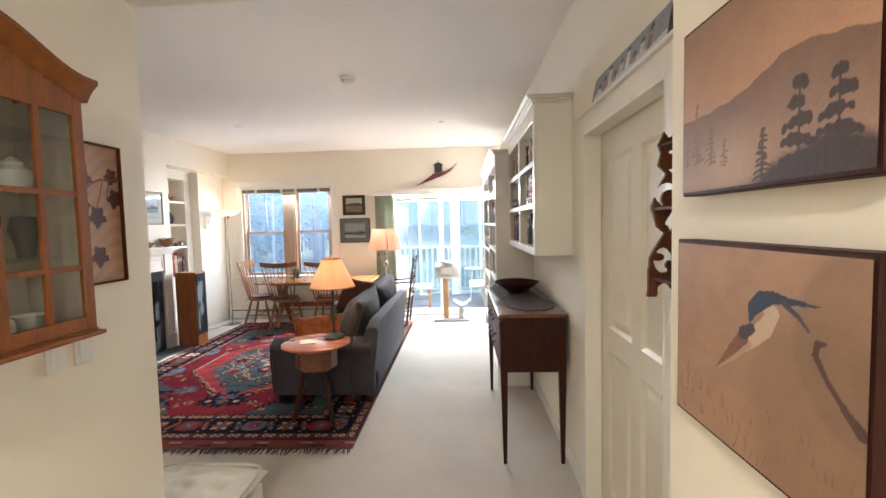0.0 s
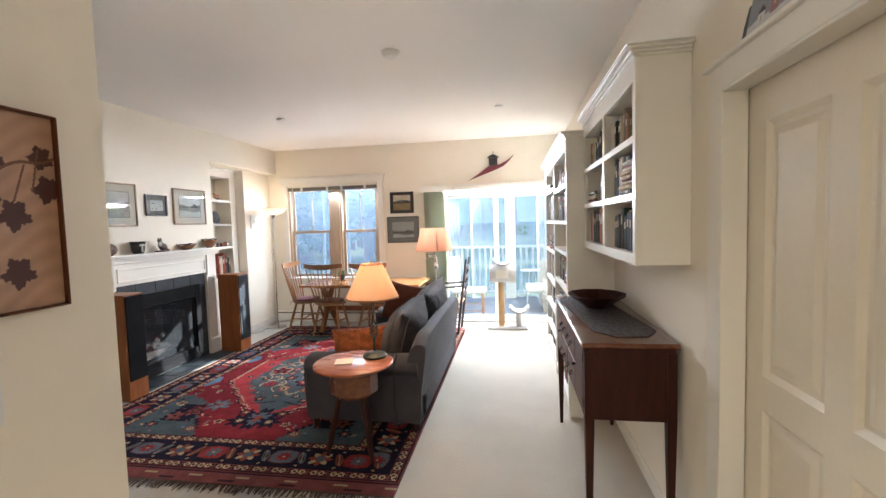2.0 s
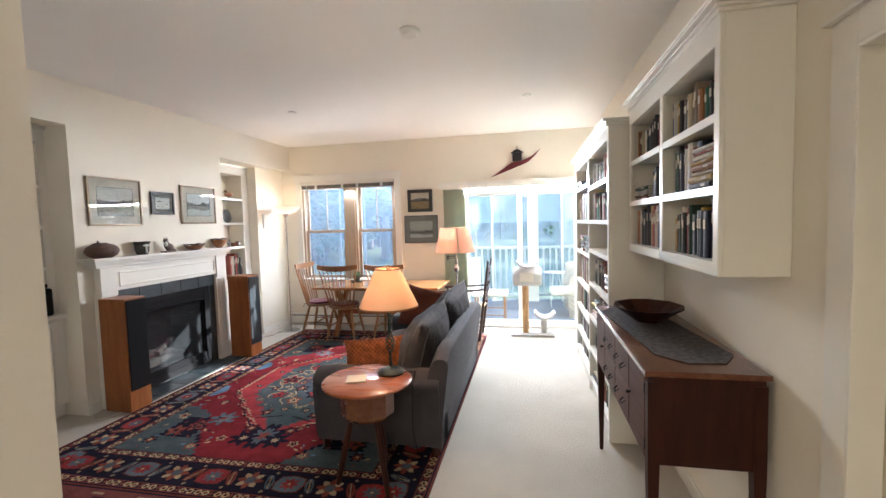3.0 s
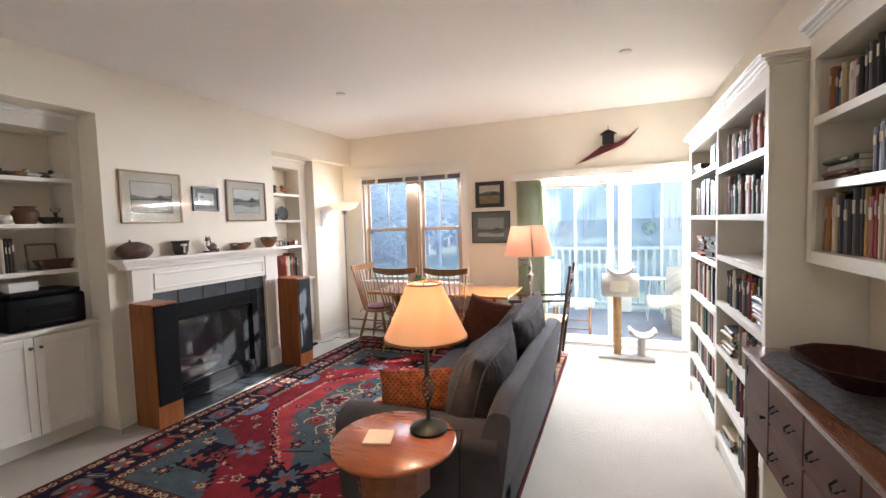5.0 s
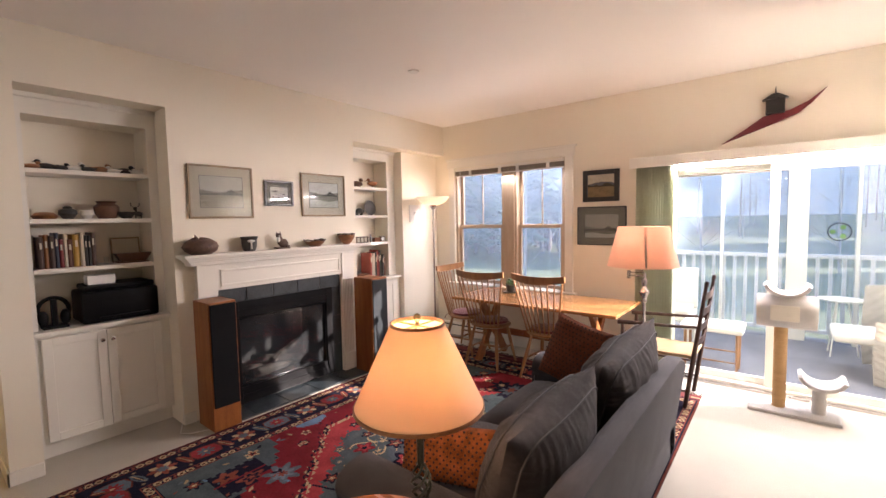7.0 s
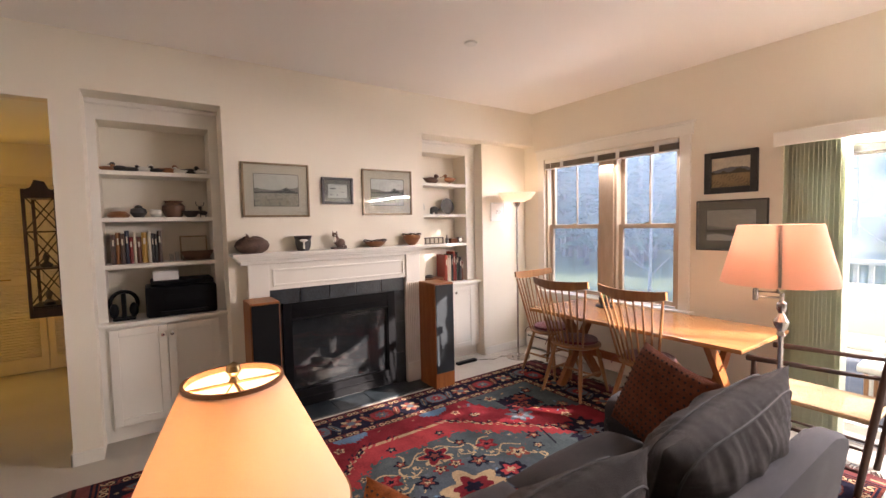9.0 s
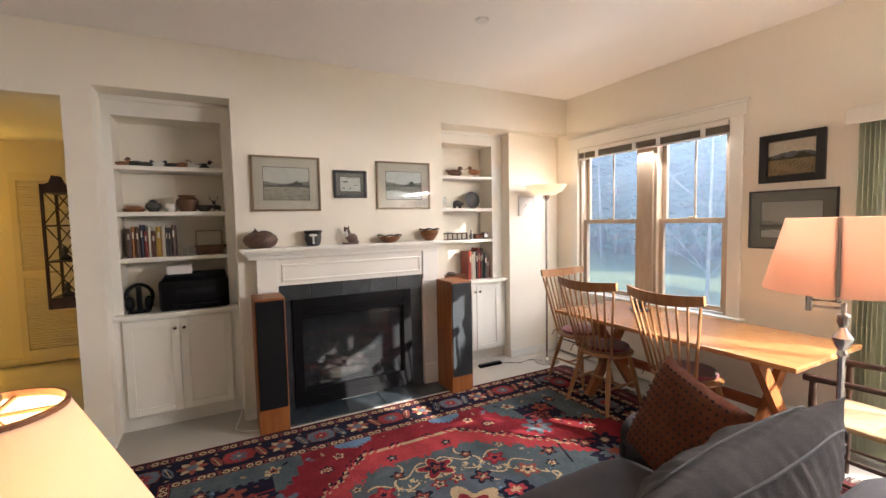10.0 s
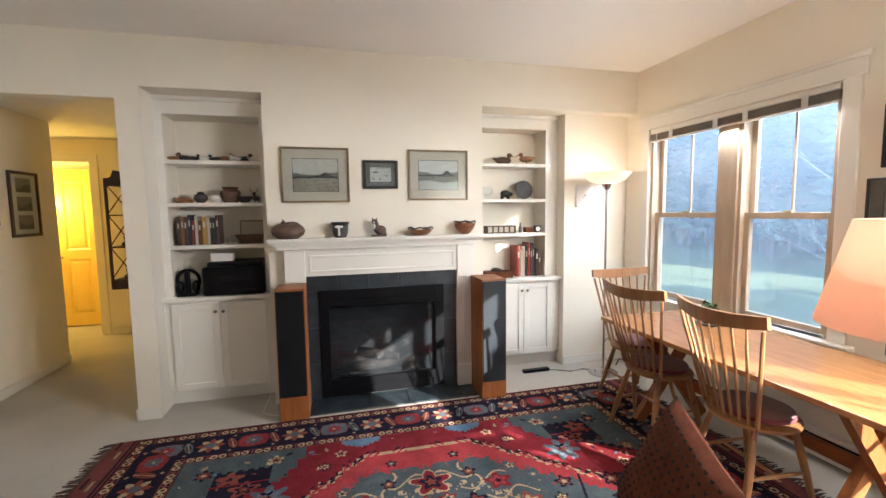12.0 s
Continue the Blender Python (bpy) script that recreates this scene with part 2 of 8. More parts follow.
BOOK_COLOURS = [
    (0.02, 0.02, 0.022), (0.22, 0.02, 0.02), (0.50, 0.45, 0.36), (0.02, 0.025, 0.05), (0.12, 0.04, 0.02), (0.03, 0.03, 0.03), (0.30, 0.05, 0.03), (0.02, 0.05, 0.035),
    (0.42, 0.34, 0.20), (0.015, 0.015, 0.015), (0.22, 0.16, 0.11), (0.13, 0.015, 0.02), (0.62, 0.60, 0.55), (0.06, 0.07, 0.10), (0.28, 0.11, 0.03), (0.012, 0.012, 0.015),
    (0.40, 0.24, 0.04), (0.07, 0.035, 0.025), (0.03, 0.12, 0.07), (0.45, 0.43, 0.40)]
M_BOOK = mat("book_cloth", (0.3, 0.2, 0.1), 0.5, vary=0.1, scale=20, fine=200, bump=0.05, ramp=BOOK_COLOURS)
M_BOOKFAR = mat("book_cloth_joined", (0.3, 0.2, 0.1), 0.5, vary=0.1, scale=20, fine=200, bump=0.05, ramp=BOOK_COLOURS, island=True)
M_POTTERY = mat("brown_pottery", (0.14, 0.065, 0.035), 0.45, vary=0.3, scale=14, bump=0.2)
M_POTGREY = mat("dark_grey_pottery", (0.06, 0.055, 0.05), 0.5, vary=0.3, scale=14, bump=0.2)
M_TAUPE = mat("taupe_stoneware", (0.15, 0.085, 0.062), 0.55, vary=0.35, scale=18, bump=0.35)
M_TAN = mat("tan_turned_wood", (0.34, 0.15, 0.055), 0.35, second=(0.12, 0.04, 0.02), scale=10, stretch=(1, 1, 4), bump=0.05)
M_WHITEPOT = mat("white_ceramic", (0.70, 0.68, 0.62), 0.3, vary=0.05, bump=0.02)
M_RUNNER = mat("grey_woven_runner", (0.26, 0.24, 0.23), 0.95, second=(0.09, 0.08, 0.08), scale=40, fine=170, bump=0.7)
M_CUSHW = mat("cream_tufted_cotton", (0.62, 0.58, 0.48), 0.95, vary=0.08, scale=8, fine=220, bump=0.3)
M_PORCH = mat("cream_porch_paint", (0.66, 0.62, 0.50), 0.6, vary=0.04, bump=0.05)
M_DECK = mat("weathered_deck_rug", (0.17, 0.165, 0.165), 0.85, vary=0.2, scale=6, bump=0.2)
M_WICKER = mat("pale_wicker", (0.62, 0.55, 0.44), 0.8, vary=0.15, fine=70, bump=0.9)
M_GRASS = mat("pale_lawn", (0.17, 0.20, 0.085), 1.0, second=(0.10, 0.13, 0.06), scale=0.12, fine=3, bump=0.5)
M_BARK = mat("grey_bark", (0.20, 0.155, 0.135), 0.95, vary=0.3, scale=4, fine=25, bump=0.8, stretch=(3, 3, 0.6))
M_BIRCH = mat("pale_bark", (0.36, 0.33, 0.30), 0.9, vary=0.25, scale=5, fine=30, bump=0.4)
M_NEEDLE = mat("fir_needles", (0.09, 0.15, 0.10), 0.9, vary=0.4, scale=0.7, fine=8, bump=0.4)
# distant blue haze put into the woods' pale colour and glow
M_FARHAZE = mat("far_woods_haze", (0.30, 0.35, 0.42), 1.0, second=(0.42, 0.44, 0.48), scale=0.06, fine=1.2, bump=0, stretch=(1, 1, 0.35))
M_FARHAZE.node_tree.nodes["Principled BSDF"].inputs["Emission Color"].default_value = (0.50, 0.62, 0.80, 1)
M_FARHAZE.node_tree.nodes["Principled BSDF"].inputs["Emission Strength"].default_value = 0.10
M_LEAF = mat("green_leaf", (0.05, 0.14, 0.03), 0.5, vary=0.25, bump=0.1)
M_STAINED = mat("carved_red_wood", (0.11, 0.034, 0.010), 0.6, vary=0.2, spec=0.2, stretch=(6, 6, 1), bump=0.08)
M_RED = mat("red_paint", (0.16, 0.018, 0.025), 0.5, vary=0.15, bump=0.05)
M_RUSH = mat("woven_rush", (0.42, 0.29, 0.15), 0.85, vary=0.2, fine=80, bump=0.8)


# ---- building helpers ----
def bx(bm, x0, x1, y0, y1, z0, z1, bevel=0.0, seg=2):
    r = bmesh.ops.create_cube(bm, size=1)
    for v in r["verts"]:
        v.co = Vector(((x0 + x1) / 2 + v.co.x * (x1 - x0), (y0 + y1) / 2 + v.co.y * (y1 - y0), (z0 + z1) / 2 + v.co.z * (z1 - z0)))
    if bevel:
        edges = list({e for v in r["verts"] for e in v.link_edges})
        bmesh.ops.bevel(bm, geom=edges, offset=bevel, segments=seg, profile=0.6, affect="EDGES")
    return bm


def box(x0, x1, y0, y1, z0, z1, bevel=0.0, seg=2):
    return bx(bmesh.new(), x0, x1, y0, y1, z0, z1, bevel, seg)


def rod(bm, a, b, r0, r1=None, seg=10, rings=()):
    """A turned rod from a to b. rings: (share of the way, radius) in between."""
    a, b = Vector(a), Vector(b)
    r1 = r0 if r1 is None else r1
    q = (b - a).to_track_quat("Z", "Y")
    prev = None
    for s, r in [(0, r0), *rings, (1, r1)]:
        c = a.lerp(b, s)
        ring = [bm.verts.new(c + q @ Vector((r * math.cos(2 * math.pi * k / seg), r * math.sin(2 * math.pi * k / seg), 0))) for k in range(seg)]
        if prev:
            for k in range(seg):
                bm.faces.new((prev[k], prev[(k + 1) % seg], ring[(k + 1) % seg], ring[k]))
        else:
            bm.faces.new(ring[::-1])
        prev = ring
    bm.faces.new(prev)
    return bm


def tube(bm, pts, r, seg=8):
    pts = [Vector(p) for p in pts]
    prev = None
    for i, p in enumerate(pts):
        d = (pts[min(i + 1, len(pts) - 1)] - pts[max(i - 1, 0)]).normalized()
        q = d.to_track_quat("Z", "Y")
        rr = r[i] if isinstance(r, (list, tuple)) else r
        ring = [bm.verts.new(p + q @ Vector((rr * math.cos(2 * math.pi * k / seg), rr * math.sin(2 * math.pi * k / seg), 0))) for k in range(seg)]
        if prev:
            off = min(range(seg), key=lambda o: (prev[0].co - ring[o].co).length)
            ring = ring[off:] + ring[:off]
            for k in range(seg):
                bm.faces.new((prev[k], prev[(k + 1) % seg], ring[(k + 1) % seg], ring[k]))
        else:
            bm.faces.new(ring[::-1])
        prev = ring
    bm.faces.new(prev)
    return bm


def lathe(bm, prof, c=(0, 0, 0), seg=24, squash=1.0, wob=0.0):
    """A turned shape from (radius, height) pairs."""
    prev = None
    for r, z in prof:
        if r < 1e-5:
            ring = [bm.verts.new((c[0], c[1], c[2] + z))]
        else:
            ring = [bm.verts.new((c[0] + r * math.cos(2 * math.pi * k / seg) * (1 + wob * math.sin(3 * k)), c[1] + squash * r * math.sin(2 * math.pi * k / seg) * (1 + wob * math.cos(5 * k)), c[2] + z)) for k in range(seg)]
        if prev:
            for k in range(seg):
                k2 = (k + 1) % seg
                if len(prev) == 1 and len(ring) > 1:
                    bm.faces.new((prev[0], ring[k2], ring[k]))
                elif len(ring) == 1 and len(prev) > 1:
                    bm.faces.new((prev[k], prev[k2], ring[0]))
                elif len(ring) > 1:
                    bm.faces.new((prev[k], prev[k2], ring[k2], ring[k]))
        prev = ring
    return bm


def slab(bm, outline, thick, m=None):
    """An outline in x, z, extruded along y by thick."""
    f = [bm.verts.new((x, 0, z)) for x, z in outline]
    g = [bm.verts.new((x, thick, z)) for x, z in outline]
    bm.faces.new(f)
    bm.faces.new(g[::-1])
    for i in range(len(f)):
        j = (i + 1) % len(f)
        bm.faces.new((f[j], f[i], g[i], g[j]))
    if m:
        bmesh.ops.transform(bm, matrix=m, verts=f + g)
    return bm


def puff(u, v, plump=3.0):
    """Share of a cushion's thickness at u, v in -1 to 1."""
    return max((1 - abs(u) ** plump) * (1 - abs(v) ** plump), 0) ** (0.5 if plump > 2.6 else 0.62)


def pillow_mesh(w, h, t, n=18, pinch=0.35, crease=0.0, seed=1, plump=3.0):
    """A stuffed cushion in the x, z plane, thick along y."""
    bm = bmesh.new()
    rnd = Vector((seed * 3.1, seed * 1.7, 0))
    grid = {}
    for side in (1, -1):
        for i in range(n + 1):
            for j in range(n + 1):
                u, v = 2 * i / n - 1, 2 * j / n - 1
                edge = i in (0, n) or j in (0, n)
                if edge and side == -1:
                    grid[side, i, j] = grid[1, i, j]
                    continue
                f = puff(u, v, plump)
                x = u * w / 2 * (1 - 0.07 * pinch * 2 * (1 - v * v) * abs(u))
                z = v * h / 2 * (1 - 0.07 * pinch * 2 * (1 - u * u) * abs(v))
                wr = crease * noise.noise(Vector((x * 9, z * 9, side)) + rnd) * f
                for p_, q_ in ((u, v), (v, u)):
                    near = math.exp(-(1 - abs(p_)) / 0.26)
                    wr += crease * 1.1 * near * f * math.sin(52 * q_ + 3 * noise.noise(Vector((p_ * 2, q_ * 3, seed)))) * (0.5 + noise.noise(Vector((q_ * 4, p_, seed + side))))
                wr += crease * 0.6 * math.sin(14 * math.atan2(v, u) + seed) * max(0, math.hypot(u, v) - 0.45) * (1 - abs(u)) ** 0.3 * f
                grid[side, i, j] = bm.verts.new((x, side * (t / 2 * f + wr), z))
    for side in (1, -1):
        for i in range(n):
            for j in range(n):
                q = [grid[side, i, j], grid[side, i + 1, j], grid[side, i + 1, j + 1], grid[side, i, j + 1]]
                bm.faces.new(q if side == -1 else q[::-1])
    return bm


def base_of(ob):
    m = Matrix.Identity(4)
    while ob:
        m = ob.matrix_basis @ m
        ob = ob.parent
    return m


def part(name, geo, material, parent=None, label="", smooth=False, group=""):
    """Links a bmesh, made in world places, as one mesh under its thing."""
    if isinstance(geo, bmesh.types.BMesh):
        bmesh.ops.recalc_face_normals(geo, faces=geo.faces)
        me = bpy.data.meshes.new(name)
        geo.to_mesh(me)
        geo.free()
    else:
        me = geo
    me.transform(base_of(parent).inverted())
    if material:
        me.materials.append(material)
    ob = new(name, me)
    ob.parent = parent
    if smooth:
        for p in me.polygons:
            p.use_smooth = True
        me.set_sharp_from_angle(angle=radians(40))
    return tagged(ob, label, "", group)


def thing(name, at, label, category, group=""):
    ob = new(name)
    ob.empty_display_size = 0.1
    ob.matrix_basis = pose(*at)
    return tagged(ob, label, category, group)


def solid(name, bm, material, label="", category="", group="", kind="", smooth=False):
    """A thing of one mesh, with its origin at its base."""
    bmesh.ops.recalc_face_normals(bm, faces=bm.faces)
    lo = [min(v.co[i] for v in bm.verts) for i in range(3)]
    hi = [max(v.co[i] for v in bm.verts) for i in range(3)]
    c = Vector(((lo[0] + hi[0]) / 2, (lo[1] + hi[1]) / 2, lo[2]))
    bmesh.ops.translate(bm, verts=bm.verts, vec=-c)
    me = bpy.data.meshes.new(name)
    bm.to_mesh(me)
    bm.free()
    me.materials.append(material)
    ob = new(name, me)
    ob.matrix_basis = pose(*c)
    if smooth:
        for p in me.polygons:
            p.use_smooth = True
        me.set_sharp_from_angle(angle=radians(40))
    return tagged(ob, label, category, group, kind)


def wall(name, *boxes, material=None):
    bm = bmesh.new()
    for b in boxes:
        bx(bm, *b)
    return solid(name, bm, material or M_WALL, kind="structure")


def sheet(o, du, dv, nx, ny, fn, attribute, domain="POINT"):
    """A flat grid from o along du and dv, coloured by fn(u, v) with u, v arrays in 0 to 1."""
    o, du, dv = Vector(o), Vector(du), Vector(dv)
    us, vs = np.meshgrid(np.linspace(0, 1, nx + 1), np.linspace(0, 1, ny + 1))
    co = np.array(o) + us[..., None] * np.array(du) + vs[..., None] * np.array(dv)
    idx = np.arange((nx + 1) * (ny + 1)).reshape(ny + 1, nx + 1)
    faces = np.stack([idx[:-1, :-1], idx[:-1, 1:], idx[1:, 1:], idx[1:, :-1]], -1).reshape(-1, 4)
    me = bpy.data.meshes.new("sheet")
    me.from_pydata(co.reshape(-1, 3).tolist(), [], faces.tolist())
    if domain == "POINT":
        c = fn(us, vs)
    else:
        u = (us[:-1, :-1] + us[1:, 1:]) / 2
        v = (vs[:-1, :-1] + vs[1:, 1:]) / 2
        c = fn(u, v)
    c = np.concatenate([c, np.ones(c.shape[:-1] + (1,))], -1).reshape(-1)
    at = me.attributes.new(attribute, "FLOAT_COLOR", domain)
    at.data.foreach_set("color", c.astype(np.float32))
    return me


# ---- the shell ----
H = 2.88
W0, Y1, E1 = -3.86, 7.53, 0.835
wall("floor", (-7.6, 1.1, -2.6, 7.6, -0.12, 0), material=M_CARPET)
wall("ceiling", (-4.6, 1.1, 1.83, 7.69, H, H + 0.1), material=M_CEIL)
wall("ceiling_entry", (-1.3, 1.1, -2.6, 1.83, 2.5, 2.6), material=M_CEIL)
wall("ceiling_hall", (-7.6, -3.98, -0.4, 3.5, 2.55, 2.65), material=M_CEIL)
wall("wall_west", (-4.4, W0, 3.12, 3.28, 0, H), (-4.4, W0, 3.28, 4.11, 2.51, H), (-4.4, W0, 4.11, 4.5, 0, H), (-4.4, W0, 5.53, 5.93, 0, H),
     (-4.4, W0, 4.5, 5.53, 0.93, H), (-4.4, W0, 5.93, Y1, 2.49, H), (-4.4, -4.0, 6.83, Y1, 0, 2.49), (-4.5, -4.4, 3.12, Y1, 0, H))
wall("wall_north", (-4.5, -3.66, Y1, 7.69, 0, H), (-3.66, -2.1, Y1, 7.69, 0, 0.75), (-3.66, -2.1, Y1, 7.69, 2.29, H), (-2.1, -1.2, Y1, 7.69, 0, H),
     (-1.2, 0.68, Y1, 7.69, 2.09, H), (0.68, 1.0, Y1, 7.69, 0, H))
wall("wall_east", (E1, 1.0, 2.55, Y1, 0, H), (E1, 1.0, 1.63, 2.55, 2.05, H), (E1, 1.0, 1.053, 1.63, 0, H), (1.0, 1.06, 1.5, 2.6, 0, 2.2))
wall("wall_entry_east", (0.558, 1.0, -2.5, 1.053, 0, 2.5))
wall("wall_entry_west", (-1.3, -1.165, -2.5, 1.947, 0, H))
wall("wall_entry_back", (-1.3, 1.0, -2.6, -2.5, 0, 2.5))
wall("wall_header", (-1.165, E1, 1.83, 1.947, 2.5, H))
wall("wall_south", (-3.98, -1.3, 1.8, 1.947, 0, H))
wall("wall_beam", (-3.98, W0, 1.947, 3.12, 2.42, H))
wall("wall_hall_south", (-5.61, -3.98, 1.66, 1.8, 0, 2.55), (-5.61, -5.47, -0.3, 1.66, 0, 2.55))
wall("wall_hall_north", (-6.7, -4.5, 3.3, 3.42, 0, 2.55))
wall("wall_hall_back", (-6.82, -6.7, -0.3, 0.60, 0, 2.55), (-6.82, -6.7, 0.60, 1.63, 2.26, 2.55), (-6.82, -6.7, 1.63, 3.42, 0, 2.55))
wall("wall_hall_end", (-7.5, -5.47, -0.42, -0.3, 0, 2.55))
wall("wall_yellow_room", (-7.5, -7.34, -0.3, 2.1, 0, 2.55), (-7.34, -6.82, 2.0, 2.1, 0, 2.55))


def board(name, *runs):
    """Skirting boards: (x0, x1, y0, y1), 9 cm high with a rounded top."""
    bm = bmesh.new()
    for r in runs:
        bx(bm, *r, 0, 0.09, 0.004, 1)
    return solid(name, bm, M_TRIM, kind="structure")


board("baseboard", (E1 - 0.014, E1, 2.65, 4.27), (-4.0, -3.986, 6.83, Y1), (-3.98, -2.0, Y1 - 0.014, Y1), (W0, W0 + 0.014, 3.106, 3.28), (-4.4, W0 + 0.014, 3.106, 3.12),
      (W0, W0 + 0.014, 4.11, 4.2), (W0, W0 + 0.014, 5.84, 5.93), (0.544, 0.558, -2.5, 1.053), (-1.165, -1.151, -2.5, 1.947), (-3.9, -1.165, 1.947, 1.961), (-5.61, -3.98, 1.8, 1.814),
      (-6.7, -6.686, 1.72, 1.95), (-5.624, -5.61, -0.3, 1.8))


# ---- window, sliding door, doors ----
def frame_boxes(bm, x0, x1, z0, z1, w, y0, y1, bevel=0.002):
    """A rectangular frame in the x, z plane."""
    bx(bm, x0, x0 + w, y0, y1, z0, z1, bevel, 1)
    bx(bm, x1 - w, x1, y0, y1, z0, z1, bevel, 1)
    bx(bm, x0 + w, x1 - w, y0, y1, z0, z0 + w, bevel, 1)
    bx(bm, x0 + w, x1 - w, y0, y1, z1 - w, z1, bevel, 1)
    return bm


M_WINWOOD = wood("pale_window_wood", (0.48, 0.38, 0.28), (0.38, 0.29, 0.20), 0.45, (6, 6, 1))
win = tagged(thing("window_1", (-2.88, 7.6, 0.75), "double-hung pair of windows in a cream casing with a raised blind", ""), kind="structure")
cas = bmesh.new()
for b in ((-3.76, -3.665, 7.508, 7.53, 0.70, 2.40), (-2.095, -2.0, 7.508, 7.53, 0.70, 2.40), (-3.78, -1.98, 7.505, 7.53, 2.30, 2.40), (-3.80, -1.96, 7.50, 7.53, 2.40, 2.425)):
    bx(cas, *b, 0.004, 1)
part("casing", cas, M_TRIM, win)
part("window_sill", bx(box(-3.80, -1.96, 7.46, 7.60, 0.72, 0.75, 0.006), -3.75, -2.01, 7.508, 7.53, 0.65, 0.72, 0.004), M_TRIM, win)
part("mullion", box(-2.905, -2.755, 7.52, 7.64, 0.75, 2.29, 0.004), M_WINWOOD, win)
for x0, x1 in ((-3.66, -2.905), (-2.755, -2.1)):
    part("jamb", bx(box(x0, x0 + 0.03, 7.535, 7.66, 0.75, 2.29, 0.002), x1 - 0.03, x1, 7.535, 7.66, 0.75, 2.29, 0.002), M_WINWOOD, win)
    for z0, z1, y in ((0.76, 1.53, 7.575), (1.49, 2.28, 7.615)):
        f = part("window_frame", frame_boxes(bmesh.new(), x0 + 0.03, x1 - 0.03, z0, z1, 0.042, y, y + 0.035), M_WINWOOD, win)
        g = part("pane", box(x0 + 0.072, x1 - 0.072, y + 0.015, y + 0.02, z0 + 0.042, z1 - 0.042), M_GLASS, f)
        g.visible_shadow = False
    cx = (x0 + x1) / 2
    part("muntin", box(cx - 0.007, cx + 0.007, 7.628, 7.64, 1.53, 2.24), M_WINWOOD, win)
    part("sash_lock", box(cx - 0.03, cx + 0.03, 7.585, 7.61, 1.53, 1.545, 0.004), M_BRASS, win)
# added bluish veil over both sashes, giving the outdoor view its haze
M_WINHAZE = screen_mat("window_haze_veil", (0.60, 0.70, 0.86), 0.12)
for x0, x1 in ((-3.66, -2.905), (-2.755, -2.1)):
    part("screen", box(x0, x1, 7.664, 7.666, 0.76, 2.28), M_WINHAZE, win)
blind = thing("raised_blind", (-2.88, 7.5, 2.2), "cream slatted window blind pulled up to the top of the window", "blind")
part("headrail", box(-3.65, -2.11, 7.515, 7.55, 2.255, 2.29, 0.003), M_TRIM, blind)
for k in range(9):
    part("slat", box(-3.65, -2.11, 7.512, 7.553, 2.198 + k * 0.006, 2.2015 + k * 0.006), M_SLATB, blind)
part("bottom_rail", box(-3.65, -2.11, 7.513, 7.551, 2.18, 2.193, 0.003), M_TRIM, blind)
part("wand", rod(bmesh.new(), (-3.56, 7.505, 2.26), (-3.57, 7.505, 1.6), 0.004, seg=6), M_WHITEPL, blind)
for x in (-3.4, -2.95, -2.7, -2.3):
    part("tape", box(x - 0.02, x + 0.02, 7.507, 7.511, 2.18, 2.27), M_WHITEPL, blind)

sl = tagged(thing("door_2", (-0.26, 7.6, 0), "sliding glass door to the porch in a white frame", ""), kind="structure")
part("door_frame", frame_boxes(bmesh.new(), -1.2, 0.68, 0.0, 2.09, 0.045, 7.535, 7.685), M_TRIM, sl)
part("track", box(-1.15, 0.63, 7.50, 7.53, 0.0, 0.025, 0.004), M_STEEL, sl)
for x0, x1, y in ((-1.155, -0.17, 7.60), (-0.235, 0.635, 7.555)):
    f = part("sash", frame_boxes(bmesh.new(), x0, x1, 0.046, 2.044, 0.065, y, y + 0.04), M_TRIM, sl)
    g = part("pane", box(x0 + 0.065, x1 - 0.065, y + 0.017, y + 0.023, 0.111, 1.979), M_GLASS, f)
    g.visible_shadow = False
part("screen_header", box(-1.155, -0.236, 7.536, 7.553, 1.99, 2.043, 0.003, 1), M_MATD, sl)
part("door_handle", box(-0.215, -0.19, 7.52, 7.554, 0.95, 1.15, 0.006), M_WHITEPL, sl)
part("casing", box(0.68, 0.76, 7.51, 7.53, 0, 2.12, 0.004), M_TRIM, sl)

vb = thing("vertical_blind", (-0.3, 7.48, 2.1), "pale green vertical blind drawn open beside a glass door", "blind")
part("valance", bx(box(-1.37, 0.80, 7.40, 7.42, 2.085, 2.185, 0.003, 1), -1.37, 0.80, 7.42, 7.52, 2.17, 2.185), M_TRIM, vb)
for k in range(15):
    x = -1.30 + k * 0.024
    m = pose(x, 7.468, 0, 0, 0, 72 + 6 * math.sin(k))
    b = box(-0.04, 0.04, -0.001, 0.001, 0.03, 2.12)
    bmesh.ops.transform(b, matrix=m, verts=b.verts)
    part("slat", b, M_GREENV, vb)

cat_disc = thing("hanging_suncatcher", (0.22, 7.54, 1.45), "small round leaded suncatcher hanging on the glass door", "ornament")
part("ring", lathe(bmesh.new(), [(0.068, -0.003), (0.075, -0.003), (0.075, 0.003), (0.068, 0.003), (0.068, -0.003)], seg=20), M_BLACK, None)
o = bpy.data.objects["ring"]
o.data.transform(pose(0, 0, 0, 90))
o.parent = cat_disc
for k in range(6):
    a = k * math.pi / 3
    b = lathe(bmesh.new(), [(0, -0.002), (0.02, -0.002), (0.02, 0.002), (0, 0.002)], seg=10)
    bmesh.ops.transform(b, matrix=pose(0.22 + 0.042 * math.cos(a), 7.54, 1.45 + 0.042 * math.sin(a), 90), verts=b.verts)
    part("petal", b, M_LEAF if k % 2 else M_PICGLASS, cat_disc)


